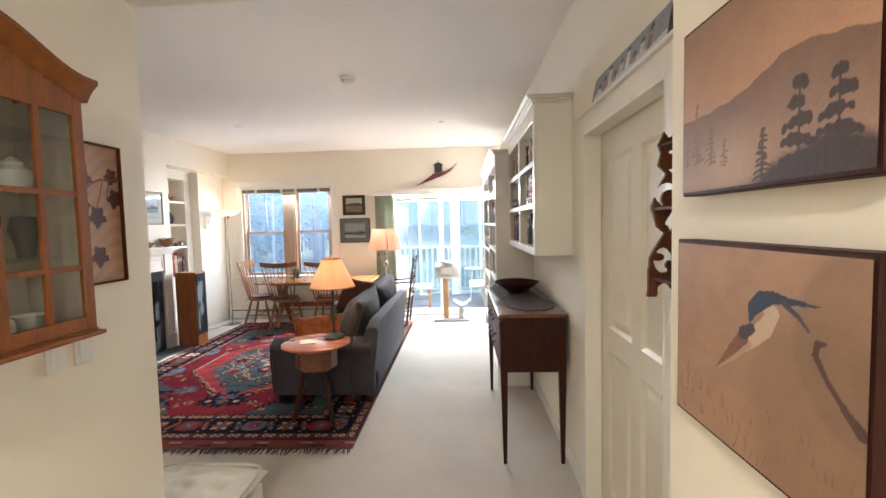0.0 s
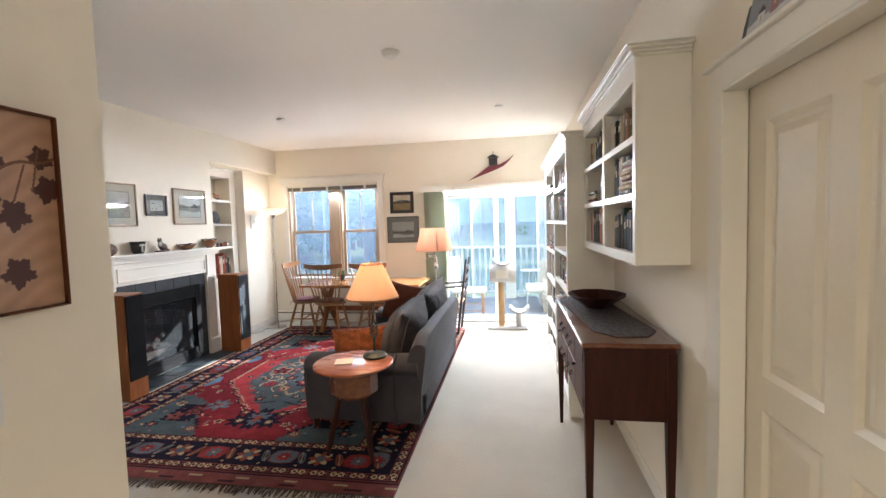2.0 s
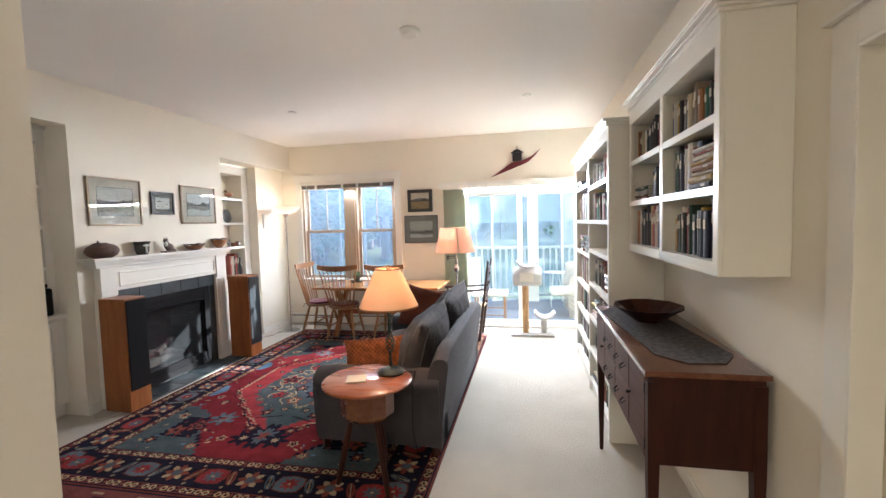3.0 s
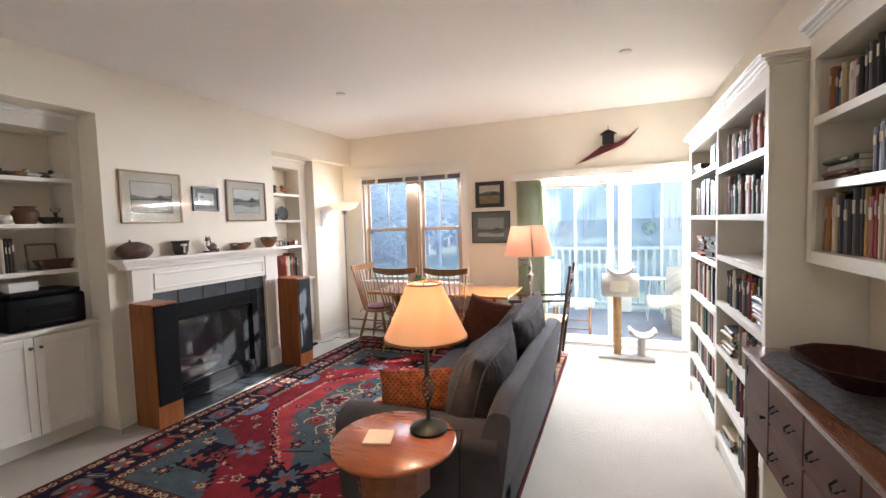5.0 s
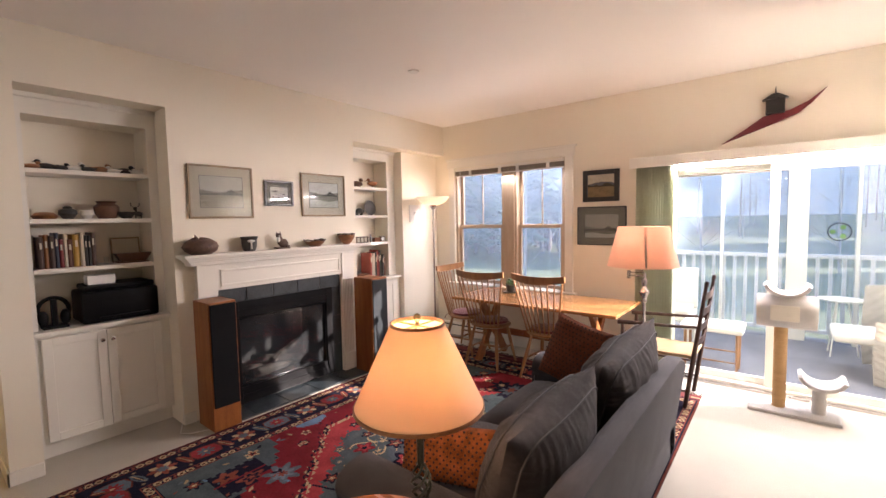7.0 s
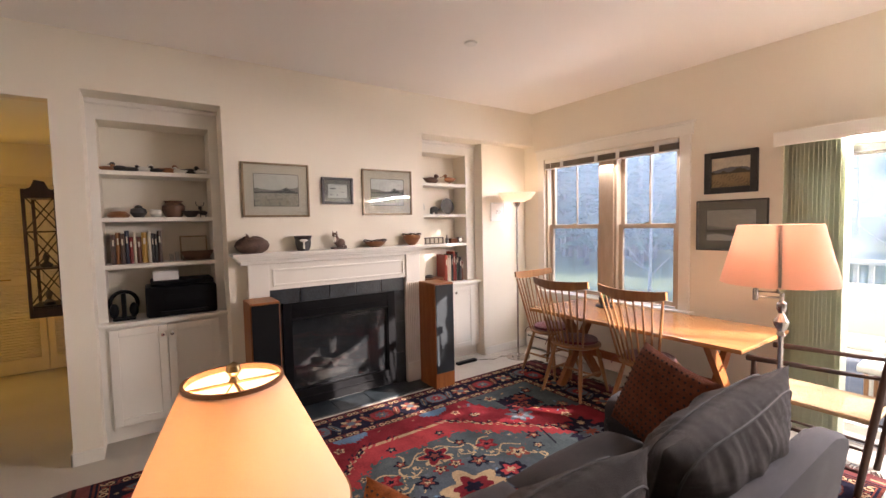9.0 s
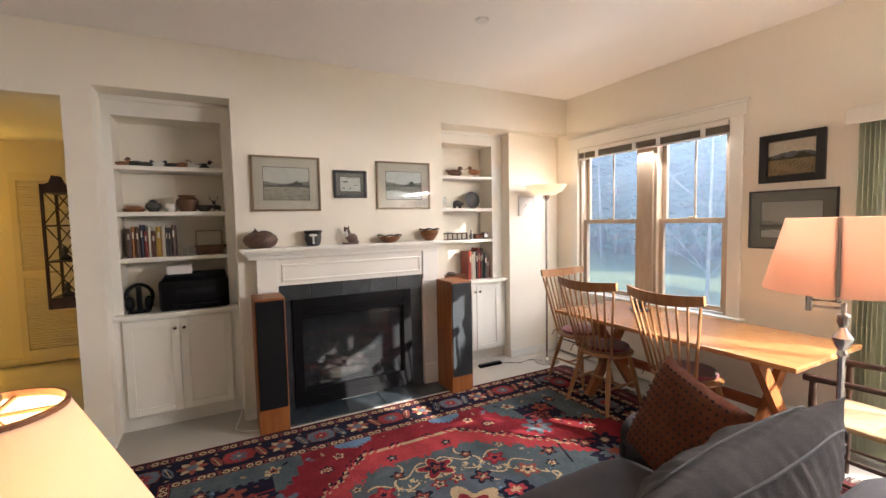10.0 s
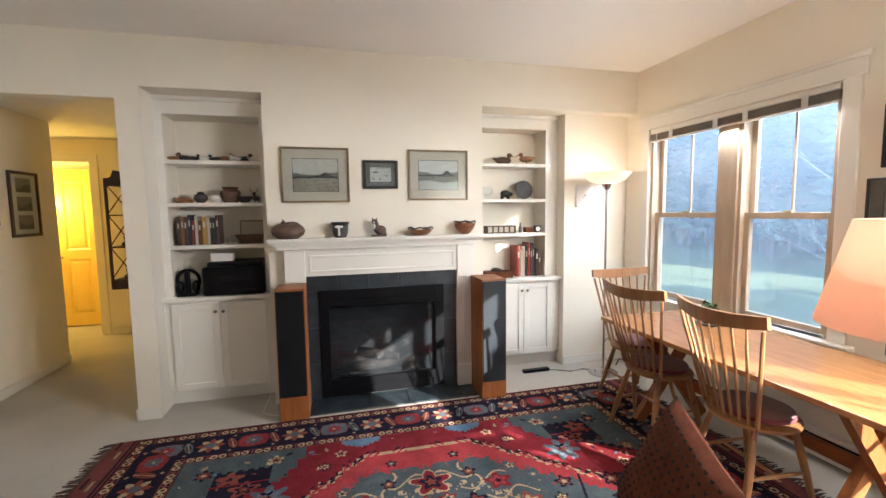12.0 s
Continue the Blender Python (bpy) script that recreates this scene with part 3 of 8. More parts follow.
def panel_door(parent, m, w, h, panels, material, t=0.035):
    """A moulded door in x, z, its face to -y. panels: (x0, x1, z0, z1)."""
    xs = sorted({0, w, *[p[0] for p in panels], *[p[1] for p in panels]})
    zs = sorted({0, h, *[p[2] for p in panels], *[p[3] for p in panels]})
    bm = bmesh.new()
    for i in range(len(xs) - 1):
        for j in range(len(zs) - 1):
            cx, cz = (xs[i] + xs[i + 1]) / 2, (zs[j] + zs[j + 1]) / 2
            if not any(p[0] < cx < p[1] and p[2] < cz < p[3] for p in panels):
                bx(bm, xs[i], xs[i + 1], 0, t, zs[j], zs[j + 1])
    bmesh.ops.remove_doubles(bm, verts=bm.verts, dist=0.0001)
    bmesh.ops.transform(bm, matrix=m, verts=bm.verts)
    leaf = part("door_leaf", bm, material, parent)
    for p in panels:
        b = bmesh.new()
        rings = []
        for d, y in ((0, 0.0), (0.02, 0.012), (0.035, 0.012), (0.06, 0.004)):
            rings.append([b.verts.new((x, y, z)) for x, z in ((p[0] + d, p[2] + d), (p[1] - d, p[2] + d), (p[1] - d, p[3] - d), (p[0] + d, p[3] - d))])
        for a, c in zip(rings, rings[1:]):
            for k in range(4):
                b.faces.new((a[k], a[(k + 1) % 4], c[(k + 1) % 4], c[k]))
        b.faces.new(rings[-1])
        bmesh.ops.transform(b, matrix=m, verts=b.verts)
        part("panel", b, material, leaf)
    return leaf


d1 = tagged(thing("door_1", (0.9, 2.16, 0), "closed cream four-panel interior door with a black pull", ""), kind="structure")
# the leaf faces west: x of the leaf runs to -y
pan4 = [(0.11, 0.41, 1.02, 1.90), (0.51, 0.81, 1.02, 1.90), (0.11, 0.41, 0.14, 0.90), (0.51, 0.81, 0.14, 0.90)]
panel_door(d1, pose(0.905, 2.547, 0.008, 0, 0, -90), 0.914, 2.04, pan4, M_DOOR)
cas = bmesh.new()
for b in ((0.812, 0.90, 2.538, 2.5495, 0, 2.04), (0.812, 0.90, 1.6305, 1.642, 0, 2.04), (0.812, 0.90, 1.6305, 2.5495, 2.038, 2.0495), (0.813, 0.8345, 2.55, 2.65, 0, 2.14), (0.813, 0.8345, 1.555, 1.63, 0, 2.14),
          (0.813, 0.8345, 1.63, 2.55, 2.05, 2.14), (0.795, 0.834, 1.545, 2.67, 2.14, 2.155)):
    bx(cas, *b, 0.002, 1)
part("casing", cas, M_TRIM, d1)
part("door_handle", tube(bmesh.new(), [(0.872, 1.71, 0.885), (0.858, 1.71, 0.90), (0.853, 1.71, 0.955), (0.858, 1.71, 1.01), (0.872, 1.71, 1.025)], 0.010), M_BLACK, d1, "black curved pull", True)

d3 = tagged(thing("door_3", (-7.3, 1.0, 0), "closed yellow-painted four-panel door", ""), kind="structure")
panel_door(d3, pose(-7.30, 0.50, 0.02, 0, 0, 90), 0.90, 2.2, [(0.12, 0.40, 1.08, 2.02), (0.50, 0.78, 1.08, 2.02), (0.12, 0.40, 0.16, 0.95), (0.50, 0.78, 0.16, 0.95)], M_YDOOR)
part("door_handle", rod(rod(bmesh.new(), (-7.30, 0.88, 1.0), (-7.25, 0.88, 1.0), 0.012), (-7.25, 0.88, 1.0), (-7.25, 0.97, 1.0), 0.009), M_BLACK, d3)
part("strike", box(-6.83, -6.818, 1.60, 1.614, 0.95, 1.03), M_BLACK, d3)
cas = bmesh.new()
for b in ((-6.7, -6.682, 1.63, 1.72, 0, 2.35), (-6.7, -6.682, 0.51, 0.60, 0, 2.35), (-6.7, -6.682, 0.60, 1.63, 2.26, 2.35), (-6.82, -6.701, 1.615, 1.629, 0, 2.259)):
    bx(cas, *b, 0.002, 1)
part("casing", cas, M_TRIM, d3)

d4 = tagged(thing("door_4", (-6.68, 2.6, 0), "closed cream louvred closet doors", ""), kind="structure")
for y0 in (1.975, 2.63):
    part("stile", bx(box(-6.69, -6.66, y0, y0 + 0.06, 0.02, 2.19), -6.69, -6.66, y0 + 0.585, y0 + 0.645, 0.02, 2.19), M_DOOR, d4)
    rails = bmesh.new()
    for z0, z1 in ((0.02, 0.17), (1.0, 1.09), (2.1, 2.19)):
        bx(rails, -6.69, -6.66, y0 + 0.06, y0 + 0.585, z0, z1)
    part("rail", rails, M_DOOR, d4)
    lou = bmesh.new()
    for z0, z1 in ((0.18, 0.99), (1.10, 2.09)):
        z = z0
        while z < z1:
            bx(lou, -6.688, -6.664, y0 + 0.06, y0 + 0.585, z, z + 0.026, 0.006, 1)
            z += 0.03
    part("louvres", lou, M_DOOR, d4)
part("door_handle", box(-6.66, -6.64, 2.24, 2.36, 1.05, 1.065, 0.003), M_BRASS, d4)
part("closet_back", box(-6.698, -6.692, 1.975, 3.275, 0.02, 2.19), M_DOOR, d4)

M_MESH = screen_mat("sun_catch_mesh", (0.16, 0.17, 0.18), 0.28)
# ---- fireplace wall ----
mantel = thing("fireplace", (-3.8, 5.0, 0), "white painted fireplace mantel round dark slate tiles and a gas fire", "fireplace")
sh = bmesh.new()
bx(sh, W0, -3.68, 4.12, 5.87, 1.345, 1.37, 0.005)
for k, (x, z0, z1) in enumerate(((-3.70, 1.33, 1.345), (-3.725, 1.31, 1.33), (-3.745, 1.28, 1.31))):
    bx(sh, W0, x, 4.14 + k * 0.02, 5.85 - k * 0.02, z0, z1, 0.004)
part("mantel_shelf", sh, M_TRIM, mantel)
fr = bmesh.new()
bx(fr, W0, -3.79, 4.25, 5.80, 1.06, 1.28)
part("frieze", fr, M_TRIM, mantel)
mo = frame_boxes(bmesh.new(), 4.42, 5.64, 1.09, 1.23, 0.018, 0, 0.012)
bmesh.ops.transform(mo, matrix=Matrix.Translation((-3.79, 0, 0)) @ Matrix(((0, -1, 0, 0.012), (1, 0, 0, 0), (0, 0, 1, 0), (0, 0, 0, 1))), verts=mo.verts)
part("moulding", mo, M_TRIM, mantel)
for y0, y1 in ((4.235, 4.39), (5.66, 5.815)):
    pb = bmesh.new()
    bx(pb, W0, -3.79, y0, y1, 0, 1.06)
    bx(pb, -3.79, -3.77, y0 - 0.004, y1 + 0.004, 0, 0.20, 0.004)
    bx(pb, -3.79, -3.772, y0, y1, 1.02, 1.28, 0.003)
    pil = part("pilaster", pb, M_TRIM, mantel)
    for k in range(6):
        part("flute", box(-3.7899, -3.778, y0 + 0.018 + k * 0.021, y0 + 0.030 + k * 0.021, 0.22, 1.0, 0.003, 1), M_TRIM, pil)
part("tile_backing", box(W0, -3.825, 4.39, 4.5, 0, 1.06), M_GROUT, mantel)
part("tile_backing", box(W0, -3.825, 5.53, 5.66, 0, 1.06), M_GROUT, mantel)
part("tile_backing", box(W0, -3.825, 4.5, 5.53, 0.93, 1.06), M_GROUT, mantel)
tiles = []
for k in range(5):
    y = 4.39 + k * 0.254
    tiles.append((-3.825, -3.817, y + 0.003, y + 0.251, 0.933, 1.058))
for y0, y1 in ((4.393, 4.487), (5.543, 5.657)):
    for k in range(3):
        tiles.append((-3.825, -3.817, y0, y1, 0.012 + k * 0.307, 0.316 + k * 0.307))
for t in tiles:
    part("tile", box(*t, 0.002, 1), M_SLATE, mantel)
hb = part("hearth_bed", box(W0, -3.55, 4.235, 5.815, 0.0, 0.006), M_GROUT, mantel)
for k in range(5):
    y = 4.235 + k * 0.316
    part("tile", box(-3.825, -3.553, y + 0.003, y + 0.313, 0.006, 0.014, 0.002, 1), M_SLATE, hb)
fb = bmesh.new()
frame_boxes(fb, 4.49, 5.54, 0.03, 0.935, 0.075, 0, 0.03)
bx(fb, 4.565, 5.465, 0.005, 0.03, 0.80, 0.86)
bx(fb, 4.565, 5.465, 0.005, 0.03, 0.105, 0.17)
for k in range(3):
    bx(fb, 4.565, 5.465, 0.0, 0.022, 0.795 - 0.006 * k, 0.798 - 0.006 * k)
bmesh.ops.transform(fb, matrix=Matrix.Translation((-3.83, 0, 0)) @ Matrix(((0, -1, 0, 0.03), (1, 0, 0, 0), (0, 0, 1, 0), (0, 0, 0, 1))), verts=fb.verts)
part("firebox_frame", fb, M_BLACK, mantel)
fi = bmesh.new()
bx(fi, -4.35, -4.33, 4.5, 5.53, 0.03, 0.93)
bx(fi, -4.33, -3.85, 4.5, 4.52, 0.03, 0.93)
bx(fi, -4.33, -3.85, 5.51, 5.53, 0.03, 0.93)
bx(fi, -4.33, -3.85, 4.52, 5.51, 0.03, 0.05)
bx(fi, -4.33, -3.85, 4.52, 5.51, 0.90, 0.93)
part("firebox", fi, M_FIREBACK, mantel)
for k, (a, b, r) in enumerate((((-4.12, 4.66, 0.22), (-4.08, 5.38, 0.20), 0.05), ((-4.0, 4.75, 0.20), (-3.98, 5.25, 0.22), 0.045), ((-4.10, 4.8, 0.31), (-3.95, 5.15, 0.27), 0.04), ((-3.98, 4.95, 0.28), (-4.15, 5.32, 0.36), 0.035))):
    part("log", rod(bmesh.new(), a, b, r, r * 0.8, 10, [(0.3, r * 1.1), (0.6, r * 0.85)]), M_LOG, mantel, smooth=True)
part("grate", bx(bx(box(-4.2, -3.93, 4.7, 4.72, 0.05, 0.17), -4.2, -3.93, 5.3, 5.32, 0.05, 0.17), -3.95, -3.93, 4.6, 5.42, 0.13, 0.15), M_BLACK, mantel)
g = part("fire_glass", box(-3.836, -3.832, 4.565, 5.465, 0.17, 0.80), M_FIREGLASS, mantel)
# sheet added behind the glass to catch the sun as a bright patch
part("mesh_screen", box(-3.848, -3.846, 4.565, 5.465, 0.17, 0.80), M_MESH, mantel)
g.visible_shadow = False

# built-in shelves and cupboards
def builtin(name, y0, y1, x_face, ys, z_top, shelves, head, label, door_y):
    t = thing(name, (x_face - 0.1, (y0 + y1) / 2, 0), label, "built-in cabinet")
    a, b = ys
    face = bmesh.new()
    bx(face, x_face - 0.02, x_face, y0, a, z_top, head)
    bx(face, x_face - 0.02, x_face, b, y1, z_top, head)
    bx(face, x_face - 0.02, x_face, a, b, shelves[0], head)
    bx(face, x_face, x_face + 0.03, y0, y1, head - 0.035, head, 0.01)
    part("face_frame", face, M_TRIM, t)
    sides = bmesh.new()
    bx(sides, -4.398, x_face - 0.02, a - 0.02, a, z_top, shelves[0])
    bx(sides, -4.398, x_face - 0.02, b, b + 0.02, z_top, shelves[0])
    bx(sides, -4.398, x_face - 0.02, a, b, shelves[0], shelves[0] + 0.02)
    part("body", sides, M_WALL, t)
    part("back", box(-4.398, -4.385, a, b, z_top, shelves[0]), M_WALL, t)
    for z in shelves[1:]:
        part("shelf", box(-4.385, x_face - 0.003, a, b, z - 0.032, z, 0.003, 1), M_TRIM, t)
    part("counter", box(-4.385, x_face + 0.10 if x_face < -4.05 else x_face + 0.05, y0, y1, z_top - 0.03, z_top, 0.006), M_TRIM, t)
    xf = x_face + (0.075 if x_face < -4.05 else 0.02)
    part("cupboard", bx(box(-4.385, xf - 0.02, y0, y1, 0.12, z_top - 0.03), -4.385, xf - 0.08, y0, y1, 0, 0.12), M_TRIM, t)
    mid = (door_y[0] + door_y[1]) / 2
    for k, (p, q) in enumerate(((door_y[0], mid - 0.002), (mid + 0.002, door_y[1]))):
        d = bmesh.new()
        frame_boxes(d, p, q, 0.13, z_top - 0.05, 0.055, 0, 0.02)
        bx(d, p + 0.055, q - 0.055, 0.009, 0.02, 0.185, z_top - 0.105)
        bmesh.ops.transform(d, matrix=Matrix.Translation((xf - 0.02, 0, 0)) @ Matrix(((0, -1, 0, 0.022), (1, 0, 0, 0), (0, 0, 1, 0), (0, 0, 0, 1))), verts=d.verts)
        dd = part("door", d, M_TRIM, t)
        kn = lathe(bmesh.new(), [(0.005, 0), (0.005, 0.014), (0.014, 0.02), (0.014, 0.027), (0, 0.032)], seg=12)
        bmesh.ops.transform(kn, matrix=pose(xf + 0.002, mid + (-0.03, 0.03)[k], z_top - 0.12, 0, 90), verts=kn.verts)
        part("knob", kn, M_STEEL, dd, smooth=True)
    return t


builtin("shelf_cabinet", 3.28, 4.11, -4.10, (3.335, 4.045), 0.90, (2.37, 2.012, 1.667, 1.318), 2.51, "cream built-in shelves over a two-door cupboard, holding pottery and books", (3.335, 4.045))
builtin("shelf_cabinet_narrow", 5.93, 6.83, -4.14, (6.01, 6.70), 0.90, (2.36, 2.027, 1.682, 1.343), 2.49, "narrow cream built-in shelves over a two-door cupboard", (6.12, 6.74))

# ---- rug ----
RX0, RX1, RY0, RY1 = -3.50, -0.66, 3.13, 7.10


def rug_colours(u, v):
    w, l = RX1 - RX0, RY1 - RY0
    x, y = u * w, v * l
    navy, red, rose, teal, slate, cream, rust, blue = [np.array(c) for c in (
        (0.013, 0.011, 0.022), (0.165, 0.018, 0.024), (0.30, 0.040, 0.045), (0.062, 0.080, 0.086), (0.085, 0.105, 0.125), (0.37, 0.27, 0.16), (0.19, 0.050, 0.036), (0.10, 0.17, 0.25))]
    out = np.empty(x.shape + (3,))
    out[:] = teal
    kil = 0.12
    ex, ey = np.minimum(x, w - x), np.minimum(y, l - y) - kil
    d = np.minimum(ex, ey)
    along = np.where(ex < ey, np.abs(y - l / 2), np.abs(x - w / 2))
    ax, ay = np.abs(x - w / 2), np.abs(y - l / 2)

    def put(mask, c):
        out[mask] = c

    def flower(cx, cy, r, petals, colours, squash=1.0, where=True):
        dx, dy = ax - cx, (ay - cy) / squash
        rad, ang = np.hypot(dx, dy), np.arctan2(dy, dx)
        f = rad / (r * (1 + 0.30 * np.cos(ang * petals)))
        for lim, c in zip((1.0, 0.62, 0.30), colours):
            put((f < lim) & where, c)

    # the crimson field, with stepped corners of teal
    sx, sy = np.floor(ax / 0.035) * 0.035, np.floor(ay / 0.045) * 0.045
    edge = np.interp(sy, [0, 0.68, 0.70, 0.80, 0.95, 1.15, 1.30, 1.46], [1.2, 1.2, 0.90, 0.68, 0.60, 0.50, 0.38, 0.30])
    field = sx < edge
    put(field, red)
    put((~field) & (sx < edge + 0.012), navy)
    saw = 0.025 * ((ay / 0.035) % 1)
    put((np.abs(ay - 0.36) < 0.13) & (ax > 0.955 + saw - 0.06 * (1 - np.abs(ay - 0.36) / 0.13)), blue)
    # a rose ground within a zigzag line of navy and ivory
    tooth = 0.018 * (np.floor((ax + ay) / 0.025) % 2) + 0.012 * np.sin(ay * 37)
    g = np.maximum(sx / 0.80 + (tooth - 0.01) * 0.6, (sx + 0.95 * sy) / 1.13 + tooth)
    put(g < 1.0, navy)
    put(g < 0.978, cream)
    put(g < 0.957, rose)
    # the teal medallion
    m2 = np.maximum(sx / 0.58, (sx + 0.85 * sy) / 0.86) + 0.03 * np.sin(ay * 60) * (ax > 0.2) + tooth
    put(m2 < 1.0, teal)
    put((m2 < 0.60) & (m2 > 0.575), cream)
    put(m2 < 0.45, slate * 0.8)
    inside = m2 < 0.97
    for k, (a, b, c_, e) in enumerate(((0.46, 0.10, 22, 0.05), (0.36, 0.30, 17, 0.06), (0.22, 0.42, 26, 0.04))):
        put(inside & (np.abs(ax - a - e * np.sin(ay * c_ + k)) < 0.007) & (np.abs(ay - b) < 0.15), cream)
    put(inside & (np.abs(ay - 0.24 - 0.05 * np.sin(ax * 21)) < 0.007) & (ax > 0.12), cream)
    for fx, fy, r, c1, c2, c3 in ((0.42, 0.0, 0.095, cream, red, navy), (0.33, 0.38, 0.060, red, rose, navy), (0.20, 0.20, 0.055, navy, rust, cream), (0.12, 0.48, 0.060, rust, cream, navy),
                                  (0.0, 0.0, 0.15, cream, red, navy), (0.0, 0.30, 0.08, navy, rose, cream), (0.26, 0.06, 0.04, red, cream, navy), (0.46, 0.24, 0.035, navy, rust, cream)):
        flower(fx, fy, r, 5, (c1, c2, c3), 1.1, inside)
    flower(0.42, 0.0, 0.085, 5, (red, navy, rust), 1.1, inside)
    # palmettes, sprays and stems
    for fx, fy, r, pet, c1, c2, c3 in ((0.0, 1.12, 0.15, 9, navy, slate, rust), (0.13, 1.17, 0.09, 7, navy, navy, cream), (0.17, 1.02, 0.055, 6, navy, rust, cream), (0.52, 0.90, 0.095, 7, slate, slate * 1.5, rust),
                                       (0.74, 0.60, 0.038, 6, navy, cream, rust), (0.33, 0.60, 0.040, 6, teal, slate, cream), (0.22, 0.74, 0.045, 5, navy, rust, cream), (0.45, 0.50, 0.035, 5, teal, cream, navy),
                                       (0.10, 0.66, 0.035, 5, navy, cream, red), (0.66, 0.20, 0.030, 5, navy, teal, cream), (0.30, 1.20, 0.035, 5, cream, navy, rust), (0.90, 0.90, 0.04, 5, cream, rust, navy),
                                       (0.84, 1.30, 0.045, 6, navy, rust, cream), (0.45, 1.34, 0.04, 6, rust, cream, navy), (0.86, 0.50, 0.03, 5, cream, navy, rust)):
        flower(fx, fy, r, pet, (c1, c2, c3))
    put((np.abs(ay - 0.80 - 0.35 * (ax - 0.1)) < 0.008) & (ax > 0.04) & (ax < 0.26), navy)
    put((np.abs(ay - 0.55 + 0.5 * (ax - 0.2)) < 0.007) & (ax > 0.14) & (ax < 0.30) & (m2 > 1), navy)
    bxm = np.maximum(np.abs(ax - 0.70), np.abs(ay - 1.08) * 0.9)
    put((bxm < 0.15 - 0.02 * (np.floor(ay / 0.03) % 2)) & ~field, navy)
    flower(0.64, 1.04, 0.060, 5, (rust, navy, rust), 1.2, ~field)
    flower(0.76, 1.14, 0.055, 5, (rust, rust, navy), 1.2, ~field)
    put((bxm < 0.15) & (np.abs(ax - 0.70) < 0.010) & ~field, red)
    rng = np.random.RandomState(4)
    for k in range(60):
        px, py, r = rng.uniform(0.05, 0.98), rng.uniform(0.1, 1.42), rng.uniform(0.010, 0.024)
        c1 = (navy, cream, slate, rust, blue, cream * 0.7)[k % 6]
        t_ = rng.uniform(0, 3.1)
        p = ((ax - px) * np.cos(t_) + (ay - py) * np.sin(t_)) / r
        q = ((ay - py) * np.cos(t_) - (ax - px) * np.sin(t_)) / (r * 0.45)
        put(((np.abs(p) + np.abs(q) < 1.3) & (g > 1.03)) | ((np.abs(p) + np.abs(q) < 1.1) & (m2 < 0.95)), c1)

    # borders: two ivory guards round a navy band
    def band(a, b, c):
        put((d >= a) & (d < b), c)

    band(-1, 0.41, navy)
    band(0.0, 0.015, rust * 0.6)
    for a, b in ((0.025, 0.088), (0.345, 0.405)):
        mid = (a + b) / 2
        here = (d >= a) & (d < b)
        put(here, navy)
        put(here & (np.minimum(d - a, b - d) < 0.006), rust)
        p = along % 0.135
        for c_ in (0.028, 0.080):
            cell = np.maximum(np.abs(p - c_) / 0.023, np.abs(d - mid) / 0.022) + 0.35 * np.minimum(np.abs(p - c_) / 0.023, np.abs(d - mid) / 0.022)
            put(here & (cell < 1.05), cream)
            put(here & (cell < 0.50), rust * 0.4)
        put(here & (np.abs(p - 0.118) + np.abs(d - mid) * 0.6 < 0.012), rust)
    here = (d >= 0.095) & (d < 0.338)
    q = d - 0.2165
    pos = (along + 0.27) % 1.08
    for c_, kind in ((0.0, "star"), (1.08, "star"), (0.54, "star"), (0.27, "red"), (0.81, "blue"), (0.135, "rl"), (0.405, "rl"), (0.675, "sl"), (0.945, "sl")):
        p = pos - c_
        r, a = np.hypot(p, q), np.arctan2(q, p)
        if kind == "star":
            f = r / (0.074 * (1 + 0.20 * np.cos(8 * a)))
            put(here & (f < 1), rust)
            put(here & (f < 0.98) & (f > 0.50) & (np.cos(4 * a) < -0.1), cream)
            put(here & (f < 0.45), slate)
        elif kind in ("red", "blue"):
            f = np.maximum(np.abs(p) / 0.098, np.abs(q) / 0.080) + 0.25 * np.minimum(np.abs(p) / 0.098, np.abs(q) / 0.080)
            put(here & (f < 1.08), rust * 0.6)
            put(here & (f < 0.98), rose * 0.75 if kind == "red" else slate * 1.15)
            f = r / (0.047 * (1 + 0.3 * np.cos(8 * a)))
            put(here & (f < 1), slate if kind == "red" else rose * 0.8)
            put(here & (f < 0.25), cream)
        else:
            f = np.hypot((p + q * 0.35) / 0.028, (q - p * 0.2) / 0.078)
            put(here & (f < 1), rust * 0.9 if kind == "rl" else slate * 0.9)
            put(here & (f < 0.5), navy if kind == "sl" else rust * 0.5)
            put(here & (np.abs(p + q * 0.35) < 0.004) & (f < 0.9), cream * 0.8)
            put(here & (np.abs(np.abs(q) - 0.095) + np.abs(p) < 0.014), cream * 0.6)
    # flat-woven ends
    e = np.minimum(v, 1 - v) * l
    ends = e < kil
    put(ends, np.array((0.13, 0.040, 0.040)))
    put(ends & (np.abs(e - 0.030) < 0.009) & ((x % 0.42) < 0.11), np.array((0.03, 0.018, 0.02)))
    put(ends & (np.abs(e - 0.070) < 0.008) & (((x + 0.2) % 0.33) < 0.09), cream * 0.7)
    put(ends & (e > 0.108), navy)
    abrash = 1 + 0.10 * np.sin(y * 9 + 2 * np.sin(y * 3.1)) + 0.05 * np.sin(y * 31) + 0.04 * np.sin(y * 3.3 + x)
    return out * abrash[..., None] * (0.84 + 0.32 * rng.rand(*x.shape)[..., None]) * 1.45


